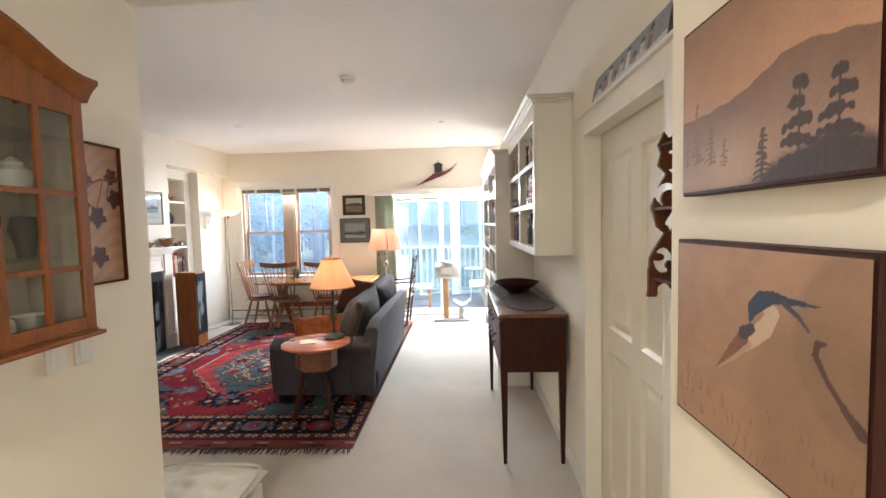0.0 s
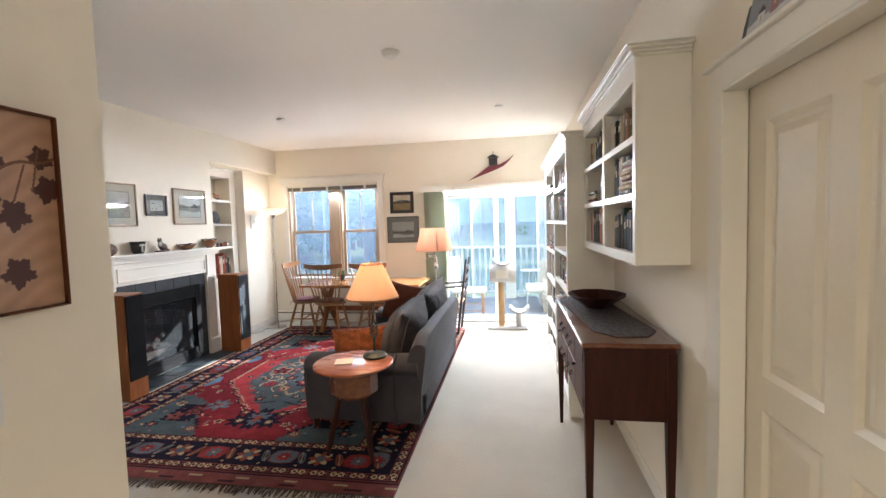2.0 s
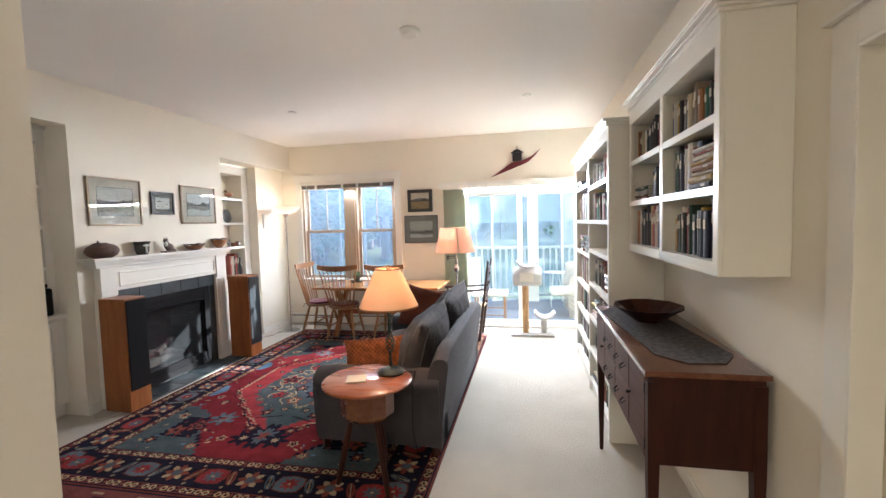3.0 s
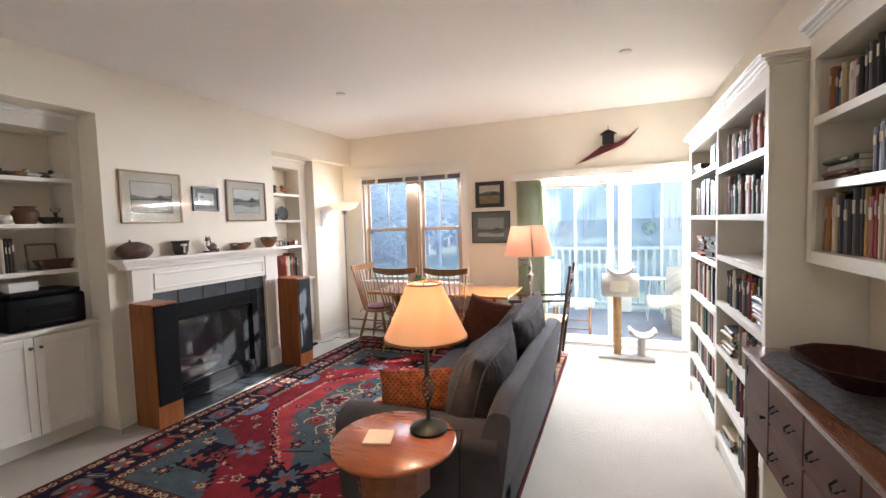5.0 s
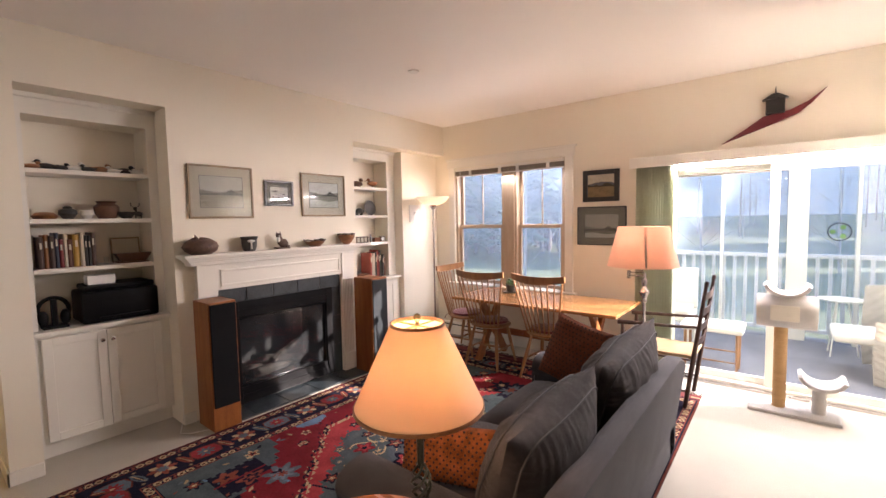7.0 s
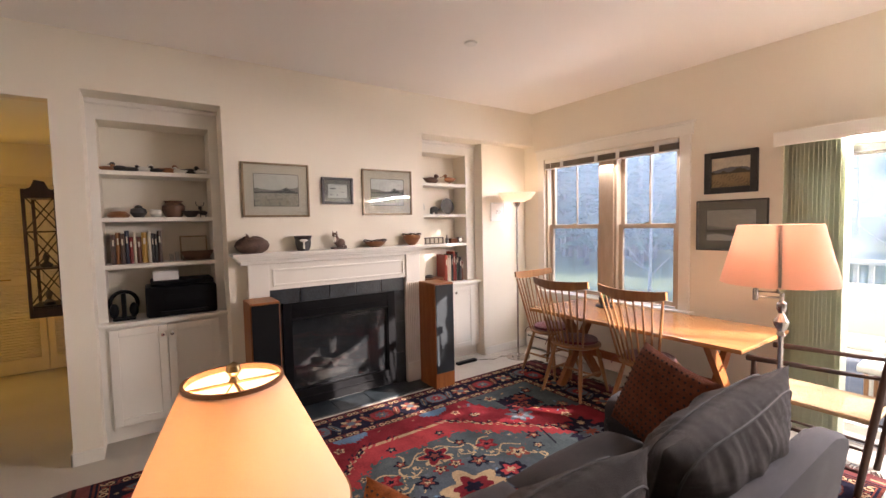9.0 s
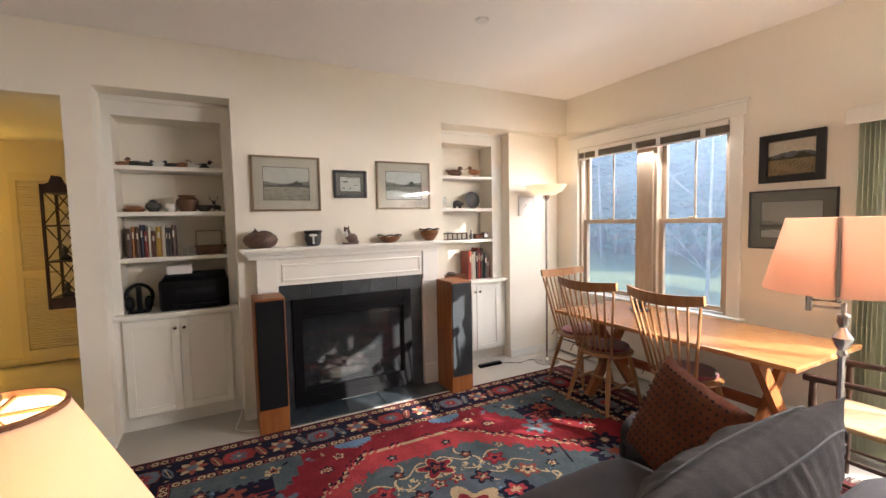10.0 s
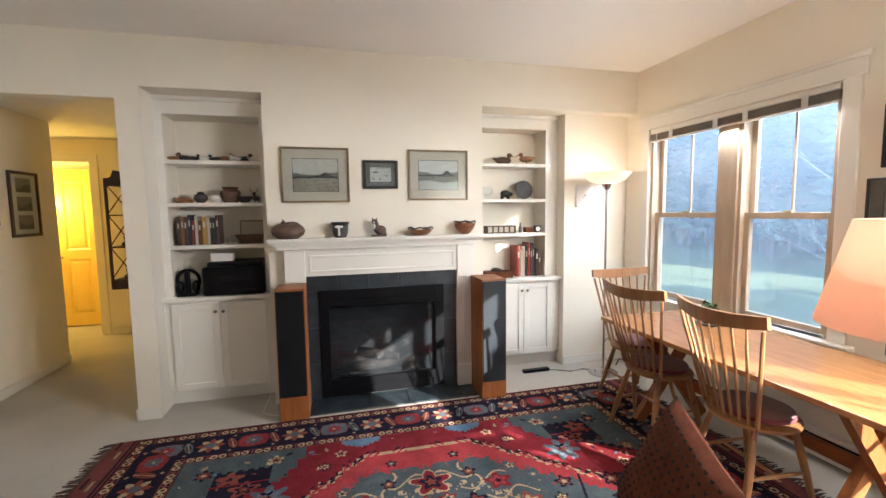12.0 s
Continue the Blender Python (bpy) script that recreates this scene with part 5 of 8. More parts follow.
def leaves_art(u, v):
    c = paint(u, (0.47, 0.285, 0.185))
    c *= (1 + 0.08 * np.sin(60 * v + 6 * np.sin(5 * u))[..., None] + 0.05 * fbm(u, v, 3, 2)[..., None])
    y = v * 1.75
    for x, yy, r in ((0.30, 1.55, 0.15), (0.40, 1.34, 0.18), (0.88, 1.38, 0.12), (0.36, 1.02, 0.17), (0.92, 1.09, 0.14), (0.62, 0.85, 0.15), (0.62, 0.34, 0.15)):
        dx, dy = u - x, y - yy
        rad, ang = np.hypot(dx, dy * 0.95), np.arctan2(dy, dx) + 0.5 * (x - 0.5)
        lobe = np.arccos(np.cos(5 * (ang + np.pi / 2))) / np.pi
        reach = 0.66 + 0.34 * (1 - lobe) ** 1.1 + 0.05 * np.cos(15 * ang)
        reach *= np.where(dy > 0, 0.9, 1.05)
        c[rad < r * reach] = (0.075, 0.024, 0.020)
    vine = (np.abs(y - (1.22 + 0.35 * (u - 0.5) ** 1 + 0.03 * np.sin(12 * u))) < 0.014) & (u > 0.45)
    vine |= (np.abs(u - (0.85 - 0.18 * (1.4 - y))) < 0.010) & (y > 1.05) & (y < 1.45)
    vine |= (np.abs(u - (0.75 - 0.32 * (1.35 - y))) < 0.010) & (y > 0.95) & (y < 1.3)
    c[vine] = (0.16, 0.07, 0.04)
    return c


hung("leaf_panel", (-1.163, 1.66, 1.653), 0.285, 0.505, "E", leaves_art, M_STAINED, 0.007, 0.0, None, "wooden panel with inlaid dark maple leaves on a vine", 0.02, 110, glass=False)


def canvas(name, y0, y1, z0, z1, fn, label, x=0.558, d=0.035):
    t = thing(name, (x, (y0 + y1) / 2, z0), label, "picture")
    part("stretcher_box", box(x - d, x - 0.001, y0, y1, z0, z1, 0.002, 1), M_MAHOG, t)
    part("painted_face", sheet((x - d - 0.0015, y1 - 0.006, z0 + 0.006), (0, -(y1 - y0 - 0.012), 0), (0, 0, z1 - z0 - 0.012), 220, 180, fn, "paint"), M_PAINTING, t)


def stroke(c, u, v, pts, color):
    """A brush stroke through (u, v, half width in metres) on a canvas of 0.34 by 0.28 m."""
    for (xa, ya, wa), (xb, yb, wb_) in zip(pts, pts[1:]):
        ax, ay, bx_, by_ = xa * 0.34, ya * 0.28, xb * 0.34, yb * 0.28
        px, py = u * 0.34 - ax, v * 0.28 - ay
        l2 = (bx_ - ax) ** 2 + (by_ - ay) ** 2
        f = np.clip((px * (bx_ - ax) + py * (by_ - ay)) / l2, 0, 1)
        d = np.hypot(px - f * (bx_ - ax), py - f * (by_ - ay))
        c[d < wa + (wb_ - wa) * f] = color


def mountain(u, v):
    ridge = np.interp(u, [0, 0.18, 0.4, 0.53, 0.64, 0.72, 0.82, 1], [0.45, 0.45, 0.475, 0.52, 0.575, 0.585, 0.565, 0.51]) + 0.005 * np.sin(u * 50)
    c = paint(u, (0.36, 0.205, 0.125))
    c *= (1.18 - 0.45 * np.clip((v - ridge) / 0.5, 0, 1))[..., None]
    c *= (1 + 0.04 * fbm(u, v, 2, 9))[..., None]
    low = v < ridge
    f = np.clip((ridge - v) / 0.42, 0, 1)[..., None]
    hill = np.array((0.175, 0.10, 0.068)) * (1 - f) + np.array((0.33, 0.21, 0.145)) * f
    c[low] = (hill * (1 + 0.07 * fbm(u * 1.5, v, 4, 3))[..., None])[low]
    haze = np.clip(1 - np.hypot((u - 0.36) / 0.26, (v - 0.16) / 0.24), 0, 1)[..., None] * 0.5
    c += (np.array((0.50, 0.36, 0.27)) - c) * haze

    def pine(x, top, foot, w, col, seed, n=9):
        r = np.random.RandomState(seed)
        k = (np.abs(u - x) < 0.006) & (v < top) & (v > foot)
        c[k] = col
        for j in range(n):
            yy = top - (top - foot) * (j + 0.4) / n
            ww = w * (0.25 + 0.75 * (j + 1) / n) * r.uniform(0.75, 1.2)
            xo = x + w * 0.3 * r.uniform(-1, 1) * (j + 1) / n
            bend = 0.35 * (u - xo) * r.uniform(-1, 1) + 0.3 * (u - xo) ** 2 / ww
            q = ((u - xo) / ww) ** 2 + ((v - yy + bend) / (0.36 * (top - foot) / n)) ** 2 < 1 + 0.30 * np.sin(u * 170 + j) + 0.25 * np.sin(u * 61 + 3 * j)
            c[q] = col

    pine(0.12, 0.54, 0.16, 0.045, (0.19, 0.115, 0.08), 1)
    pine(0.04, 0.42, 0.16, 0.04, (0.20, 0.12, 0.085), 2)
    pine(0.235, 0.40, 0.14, 0.042, (0.18, 0.11, 0.078), 3)
    pine(0.33, 0.28, 0.12, 0.03, (0.20, 0.125, 0.09), 4)
    pine(0.56, 0.27, 0.02, 0.05, (0.060, 0.036, 0.030), 5)
    pine(0.73, 0.45, 0.04, 0.10, (0.045, 0.026, 0.022), 6, 5)
    pine(0.88, 0.43, 0.06, 0.10, (0.045, 0.026, 0.022), 7, 5)
    bank = np.interp(u, [0.0, 0.3, 0.55, 0.62, 0.75, 0.86, 1], [0.06, 0.03, 0.05, 0.12, 0.16, 0.21, 0.15]) + 0.012 * fbm(u * 3, v, 4, 5)
    f = np.clip((bank - v) / 0.05, 0, 1)[..., None] * np.clip((u - 0.42) / 0.14, 0.35, 1)[..., None]
    c += (np.array((0.045, 0.030, 0.028)) - c) * f
    return np.clip(c, 0.01, 1)


def heron(u, v):
    c = paint(u, (0.345, 0.205, 0.128))
    c *= (1 + 0.10 * fbm(u, v, 1.5, 4) + 0.04 * fbm(u, v, 6, 5))[..., None]
    body = np.clip(1.3 - np.hypot((u - 0.82) / 0.34, (v - 0.34) / 0.42), 0, 1) * np.clip((u - 0.42) / 0.2, 0, 1)
    c += (np.array((0.245, 0.150, 0.090)) - c) * (np.clip(body * 1.6, 0, 0.85))[..., None]
    wing = np.clip((0.30 - np.hypot(u - 1.02, (v - 0.68) * 0.8)) / 0.03, 0, 1) * 0.6
    c += (np.array((0.20, 0.12, 0.07)) - c) * wing[..., None]
    r = np.random.RandomState(3)
    for _ in range(46):
        x, y = r.uniform(0.01, 0.98), r.uniform(0.0, 0.26)
        h = r.uniform(0.03, 0.08)
        stroke(c, u, v, [(x, y, 0.0016), (x + r.uniform(-0.02, 0.02), y + h, 0.0006)], np.array((0.25, 0.14, 0.085)) * r.uniform(0.8, 1.1))
    stroke(c, u, v, [(0.47, 0.50, 0.004), (0.55, 0.60, 0.012), (0.61, 0.66, 0.012), (0.645, 0.73, 0.010), (0.60, 0.76, 0.008)], (0.50, 0.37, 0.27))
    stroke(c, u, v, [(0.325, 0.372, 0.001), (0.42, 0.495, 0.007), (0.49, 0.575, 0.011)], (0.19, 0.085, 0.045))
    stroke(c, u, v, [(0.335, 0.372, 0.001), (0.45, 0.47, 0.003), (0.53, 0.56, 0.004)], (0.40, 0.27, 0.19))
    stroke(c, u, v, [(0.49, 0.60, 0.009), (0.535, 0.635, 0.007)], (0.055, 0.045, 0.06))
    stroke(c, u, v, [(0.53, 0.68, 0.004), (0.545, 0.735, 0.010), (0.585, 0.775, 0.012), (0.64, 0.80, 0.008), (0.72, 0.80, 0.004), (0.835, 0.805, 0.001)], (0.028, 0.04, 0.075))
    stroke(c, u, v, [(0.69, 0.79, 0.004), (0.76, 0.745, 0.003), (0.80, 0.70, 0.0012)], (0.05, 0.045, 0.06))
    stroke(c, u, v, [(0.86, 0.675, 0.002), (0.832, 0.665, 0.004), (0.825, 0.62, 0.004), (0.87, 0.54, 0.003), (0.935, 0.46, 0.004), (0.985, 0.41, 0.007)], (0.075, 0.035, 0.03))
    return np.clip(c, 0.01, 1)


canvas("mountain_canvas", 0.60, 0.945, 1.623, 1.885, mountain, "canvas of brown misty mountains and dark pines")
canvas("heron_canvas", 0.60, 0.958, 1.259, 1.552, heron, "canvas of a blue-crested heron's head on tan")


def village(u, v):
    c = paint(u, (0.27, 0.285, 0.32))
    c[v < 0.18 + 0.03 * np.sin(u * 20)] = (0.60, 0.60, 0.61)
    for k in range(9):
        x = 0.10 + 0.09 * k
        col = [(0.70, 0.68, 0.66), (0.34, 0.17, 0.17), (0.62, 0.60, 0.60), (0.24, 0.12, 0.12), (0.52, 0.50, 0.50)][k % 5]
        h = 0.30 + 0.14 * ((k * 7) % 3)
        c[(np.abs(u - x) < 0.026) & (v < h) & (v > 0.12)] = col
        c[(np.abs(u - x) < 0.032 * (1 - (v - h) / 0.16)) & (v >= h) & (v < h + 0.16)] = (0.07, 0.06, 0.07)
        c[(np.abs(u - x) < 0.007) & (np.abs(v - h + 0.12) < 0.05)] = (0.5, 0.42, 0.25)
    return c


sg = thing("village_plaque", (0.8, 2.01, 2.155), "long grey painted board of a snowy village, leaning over a door", "plaque")
b = slab(bmesh.new(), [(-0.41, 0), (0.41, 0), (0.41, 0.05), (0.39, 0.17), (-0.39, 0.17), (-0.41, 0.05)], 0.015)
m = Matrix.Translation((0.815, 2.01, 2.1555)) @ turn(0, 0, -90) @ turn(-10, 0, 0)
bmesh.ops.transform(b, matrix=m, verts=b.verts)
part("board", b, M_FRAMEB, sg)
me = sheet((-0.38, -0.002, 0.008), (0.76, 0, 0), (0, 0, 0.154), 260, 44, village, "paint")
me.transform(m)
part("painted_face", me, M_PAINTING, sg)

# ---- bookcases ----
def book_unit():
    t = thing("book", (0, 0, 0), "hardback book shelved upright with its spine out", "book", "books on the shelves")
    c = bmesh.new()
    bx(c, 0, 1, -0.5, -0.42, 0, 1)
    bx(c, 0, 1, 0.42, 0.5, 0, 1)
    prof = [(0.0, -0.5), (-0.05, -0.25), (-0.065, 0), (-0.05, 0.25), (0, 0.5), (0.04, 0.42), (0.04, -0.42)]
    lo = [c.verts.new((x, y, 0)) for x, y in prof]
    hi = [c.verts.new((x, y, 1)) for x, y in prof]
    c.faces.new(lo)
    c.faces.new(hi[::-1])
    for i in range(len(prof)):
        j = (i + 1) % len(prof)
        c.faces.new((lo[j], lo[i], hi[i], hi[j]))
    part("cover", c, M_BOOK, t)
    part("page_block", box(0.041, 0.97, -0.415, 0.415, 0.02, 0.98), M_PAPER, t)
    part("title_band", box(-0.072, -0.05, -0.2, 0.2, 0.62, 0.82), M_MATB, t)
    return t


BOOK = book_unit()
used_first = []
far_books = bmesh.new()
JOIN = [False]
rb = random.Random(11)


def put_book(m, label=""):
    if JOIN[0]:
        n0 = len(far_books.verts)
        bx(far_books, -0.03, 1, -0.5, 0.5, 0, 1)
        far_books.verts.ensure_lookup_table()
        bmesh.ops.transform(far_books, matrix=m, verts=far_books.verts[n0:])
        return None
    if not used_first:
        used_first.append(1)
        BOOK.matrix_basis = m
        return BOOK
    o = copy_thing(BOOK, m)
    o.matrix_basis = m
    if label:
        o["label"] = label
    return o


def book_row(x, ya, yb, z, hmax, side=-1, depth=0.16, fill=1.0, thick=(0.02, 0.052)):
    """Upright books from ya to yb; side -1: spines to the west at x, +1: to the east."""
    y = ya + 0.003
    end = ya + (yb - ya) * fill
    base = rb.uniform(0.78, 0.90)
    while True:
        t = rb.uniform(*thick)
        if y + t > end - 0.002:
            break
        h = hmax * min(0.97, base + rb.uniform(-0.10, 0.12))
        if rb.random() < 0.12:
            base = rb.uniform(0.68, 0.88)
        d = depth * rb.uniform(0.8, 1.0)
        m = Matrix.Translation((x - side * rb.uniform(0.01, 0.03), y + t / 2, z)) @ turn(0, 0, 0 if side < 0 else 180) @ Matrix.Diagonal((d, t * 0.97, h, 1))
        put_book(m)
        y += t
    return y


def book_pile(x, y, z, n, side=-1, w=0.22, d=0.16):
    for k in range(n):
        t = rb.uniform(0.012, 0.030)
        m = Matrix.Translation((x - side * rb.uniform(0.0, 0.03), y + rb.uniform(-0.008, 0.008), z + t / 2)) @ turn(0, 0, rb.uniform(-4, 4) + (0 if side < 0 else 180)) @ turn(90, 0, 0) @ Matrix.Diagonal((d, t * 0.97, w, 1)) @ Matrix.Translation((0, 0, -0.5))
        put_book(m, "hardback book lying flat in a pile on a shelf")
        z += t
    return z


def east_case(name, label, xf, y0, y1, z0, z1, mid, rows_a, rows_b, head):
    """Shelving on the east wall. rows: shelf tops, from the lowest."""
    t = thing(name, ((xf + E1) / 2, (y0 + y1) / 2, z0), label, "bookcase")
    for n, (a, b) in (("side_panel", (y0, y0 + 0.022)), ("side_panel", (y1 - 0.022, y1)), ("divider", (mid - 0.011, mid + 0.011))):
        part(n, box(xf + 0.018, E1 - 0.002, a, b, z0 + (0 if n == "side_panel" else 0.03), z1 - 0.03), M_TRIM, t)
    part("back_panel", box(E1 - 0.012, E1 - 0.002, y0 + 0.022, y1 - 0.022, z0 + 0.01, z1 - 0.03), M_TRIM, t)
    for n, (a, b, c, d) in (("stile", (y0, y0 + 0.045, z0, head)), ("stile", (y1 - 0.045, y1, z0, head)), ("stile", (mid - 0.022, mid + 0.022, z0, head)), ("head_rail", (y0, y1, head, z1 - 0.03))):
        part(n, box(xf, xf + 0.018, a, b, c, d, 0.002, 1), M_TRIM, t)
    for rows, a, b in ((rows_a, y0 + 0.022, mid - 0.011), (rows_b, mid + 0.011, y1 - 0.022)):
        for z in rows:
            part("shelf", box(xf + 0.0185, E1 - 0.012, a, b, z - 0.022, z, 0.002, 1), M_TRIM, t)
            part("shelf_edge", box(xf + 0.001, xf + 0.0182, a + 0.023, b - 0.011, z - 0.032, z), M_TRIM, t)
    cr = bmesh.new()
    for k, (o, za, zb) in enumerate(((0.012, z1 - 0.045, z1 - 0.03), (0.022, z1 - 0.03, z1 - 0.018), (0.042, z1 - 0.018, z1 - 0.006), (0.048, z1 - 0.006, z1))):
        bx(cr, xf - o, E1 - 0.002, y0 - o, y1 + o * (z0 < 0.1), za, zb, 0.003, 1)
    part("crown_moulding", cr, M_TRIM, t)
    part("top", box(xf + 0.018, E1 - 0.002, y0 + 0.022, y1 - 0.022, head, head + 0.02), M_TRIM, t)
    return t


BX, BY0, BY1, BM = 0.475, 4.29, 6.40, 5.30
rows_a, rows_b = [0.13, 0.42, 0.72, 1.02, 1.325, 1.585, 1.885], [0.13, 0.36, 0.63, 0.925, 1.26, 1.585, 1.93]
east_case("bookcase", "tall cream bookcase filled with books, two bays of shelves", BX, BY0, BY1, 0.0, 2.27, BM, rows_a, rows_b, 2.14)
part("base", box(BX + 0.02, E1 - 0.002, BY0 + 0.022, BY1 - 0.022, 0, 0.107), M_TRIM, bpy.data.objects["bookcase"])
ra, rbn = rows_a + [2.14], rows_b + [2.14]
for i, z in enumerate(rows_a):
    gap = ra[i + 1] - z - 0.03
    if i == 4:
        continue
    if i in (2, 0):
        e = book_row(BX + 0.03, BY0 + 0.05, BM - 0.03, z, gap, fill=0.6, thick=(0.022, 0.05))
        book_pile(BX + 0.02, BM - 0.20, z, 6 if i == 2 else 4)
    elif i == 3:
        e = book_row(BX + 0.03, BY0 + 0.25, BM - 0.03, z, gap, thick=(0.022, 0.05))
        book_pile(BX + 0.02, BY0 + 0.16, z, 7, w=0.19)
    else:
        book_row(BX + 0.03, BY0 + 0.05, BM - 0.03, z, gap, thick=(0.022, 0.056))
JOIN[0] = True
for i, z in enumerate(rows_b):
    gap = rbn[i + 1] - z - 0.03
    if i == 4:
        for y in (BM + 0.18, BM + 0.44, BM + 0.72):
            book_pile(BX + 0.02, y, z, 8, w=0.23)
    elif i == 6:
        book_row(BX + 0.03, BM + 0.03, BY1 - 0.05, z, gap, fill=0.45)
        book_pile(BX + 0.02, BY1 - 0.25, z, 5)
    else:
        book_row(BX + 0.03, BM + 0.03, BY1 - 0.05, z, gap, thick=(0.022, 0.056))

JOIN[0] = False
solid("shelved_books", far_books, M_BOOKFAR, "packed rows of mixed books in a bookcase's far bay", "books", kind="stuff")
WX, WY0, WY1, WM = 0.60, 2.86, 4.24, 3.54
wr = [1.425, 1.705, 1.965]
east_case("wall_cabinet", "cream wall-hung open cabinet with books over a sideboard", WX, WY0, WY1, 1.375, 2.345, WM, wr, wr, 2.20)
part("bottom_panel", box(WX + 0.0185, E1 - 0.002, WY0 + 0.022, WY1 - 0.022, 1.375, 1.39), M_TRIM, bpy.data.objects["wall_cabinet"])
part("bottom_rail", box(WX, WX + 0.018, WY0 + 0.045, WY1 - 0.045, 1.375, 1.393), M_TRIM, bpy.data.objects["wall_cabinet"])
for i, z in enumerate(wr):
    gap = (wr + [2.20])[i + 1] - z - 0.03
    if i == 1:
        book_row(WX + 0.03, WY0 + 0.30, WM - 0.03, z, gap, fill=1, depth=0.15)
        book_pile(WX + 0.0, WY0 + 0.18, z, 8, d=0.15)
        book_row(WX + 0.03, WM + 0.03, WY1 - 0.05, z, gap, depth=0.15, fill=0.55)
        book_pile(WX + 0.01, WY1 - 0.2, z, 4, d=0.15)
    else:
        book_row(WX + 0.03, WY0 + 0.05, WM - 0.03, z, gap, depth=0.15)
        book_row(WX + 0.03, WM + 0.03, WY1 - 0.05, z, gap, depth=0.15)

# ---- sideboard ----
sb = thing("sideboard", (0.605, 3.57, 0), "dark mahogany sideboard on slender tapered legs with black pulls", "sideboard")
CX0, CX1, CY0, CY1 = 0.385, 0.815, 2.93, 4.22
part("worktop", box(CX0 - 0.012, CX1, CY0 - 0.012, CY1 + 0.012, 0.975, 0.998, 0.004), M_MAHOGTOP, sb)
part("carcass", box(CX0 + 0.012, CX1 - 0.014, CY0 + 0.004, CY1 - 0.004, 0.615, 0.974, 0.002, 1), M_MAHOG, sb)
for x in (CX0 + 0.022, CX1 - 0.032):
    for y in (CY0 + 0.022, CY1 - 0.022):
        lg = bmesh.new()
        top = [lg.verts.new((x + a * 0.022, y + b * 0.022, 0.95)) for a, b in ((-1, -1), (1, -1), (1, 1), (-1, 1))]
        mid = [lg.verts.new((x + a * 0.022, y + b * 0.022, 0.60)) for a, b in ((-1, -1), (1, -1), (1, 1), (-1, 1))]
        low = [lg.verts.new((x + a * 0.011, y + b * 0.011, 0)) for a, b in ((-1, -1), (1, -1), (1, 1), (-1, 1))]
        for p, q in ((top, mid), (mid, low)):
            for k in range(4):
                lg.faces.new((p[k], p[(k + 1) % 4], q[(k + 1) % 4], q[k]))
        lg.faces.new(top[::-1])
        lg.faces.new(low)
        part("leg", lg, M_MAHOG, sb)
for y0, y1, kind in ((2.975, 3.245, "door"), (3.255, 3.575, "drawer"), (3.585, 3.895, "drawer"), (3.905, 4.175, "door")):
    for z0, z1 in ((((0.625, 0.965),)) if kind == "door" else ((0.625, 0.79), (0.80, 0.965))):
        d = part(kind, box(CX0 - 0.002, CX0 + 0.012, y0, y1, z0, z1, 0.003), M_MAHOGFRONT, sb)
        if kind == "door":
            yk = y1 - 0.03 if y0 < 3.2 else y0 + 0.03
            part("knob", rod(bmesh.new(), (CX0 - 0.002, yk, 0.80), (CX0 - 0.022, yk, 0.80), 0.004, 0.009, 8), M_BLACK, d)
            for zz in (0.68, 0.91):
                part("hinge", box(CX0 - 0.005, CX0 - 0.002, (y0 if y0 < 3.2 else y1) - 0.006, (y0 if y0 < 3.2 else y1) + 0.006, zz - 0.02, zz + 0.02), M_BLACK, d)
        else:
            c = (y0 + y1) / 2
            for yy in (c - 0.075, c + 0.075):
                zc = (z0 + z1) / 2
                part("pull", tube(bmesh.new(), [(CX0 - 0.003, yy - 0.022, zc + 0.005), (CX0 - 0.02, yy - 0.018, zc - 0.008), (CX0 - 0.022, yy, zc - 0.018), (CX0 - 0.02, yy + 0.018, zc - 0.008), (CX0 - 0.003, yy + 0.022, zc + 0.005)], 0.004, 6), M_BLACK, d)
run = bmesh.new()
nx, ny = 16, 46
vs = {}
for j in range(ny + 1):
    f = j / ny
    y = 3.03 + 1.13 * f
    half = 0.16 if 0.1 < f < 0.9 else 0.16 * min(1, 0.45 + 0.55 * (min(f, 1 - f) / 0.1))
    for i in range(nx + 1):
        x = 0.585 + half * (2 * i / nx - 1)
        vs[i, j] = run.verts.new((x, y, 1.0025 + 0.0012 * noise.noise(Vector((x * 30, y * 30, 0)))))
for i in range(nx):
    for j in range(ny):
        run.faces.new((vs[i, j], vs[i + 1, j], vs[i + 1, j + 1], vs[i, j + 1]))
bmesh.ops.solidify(run, geom=run.faces[:], thickness=0.003)
solid("table_runner", run, M_RUNNER, "grey mottled woven runner with pointed ends on a sideboard", "table runner").rotation_euler.z = 0.09
bw = lathe(bmesh.new(), [(0, 0.0), (0.075, 0.0), (0.08, 0.008), (0.13, 0.045), (0.185, 0.082), (0.190, 0.086), (0.178, 0.084), (0.12, 0.048), (0.06, 0.016), (0, 0.014)], (0, 0, 0), 10, 1.15)
bmesh.ops.translate(bw, verts=bw.verts, vec=(0.60, 3.78, 1.006))
solid("wooden_bowl", bw, M_MAHOG, "large dark carved wooden bowl on a grey runner", "bowl")

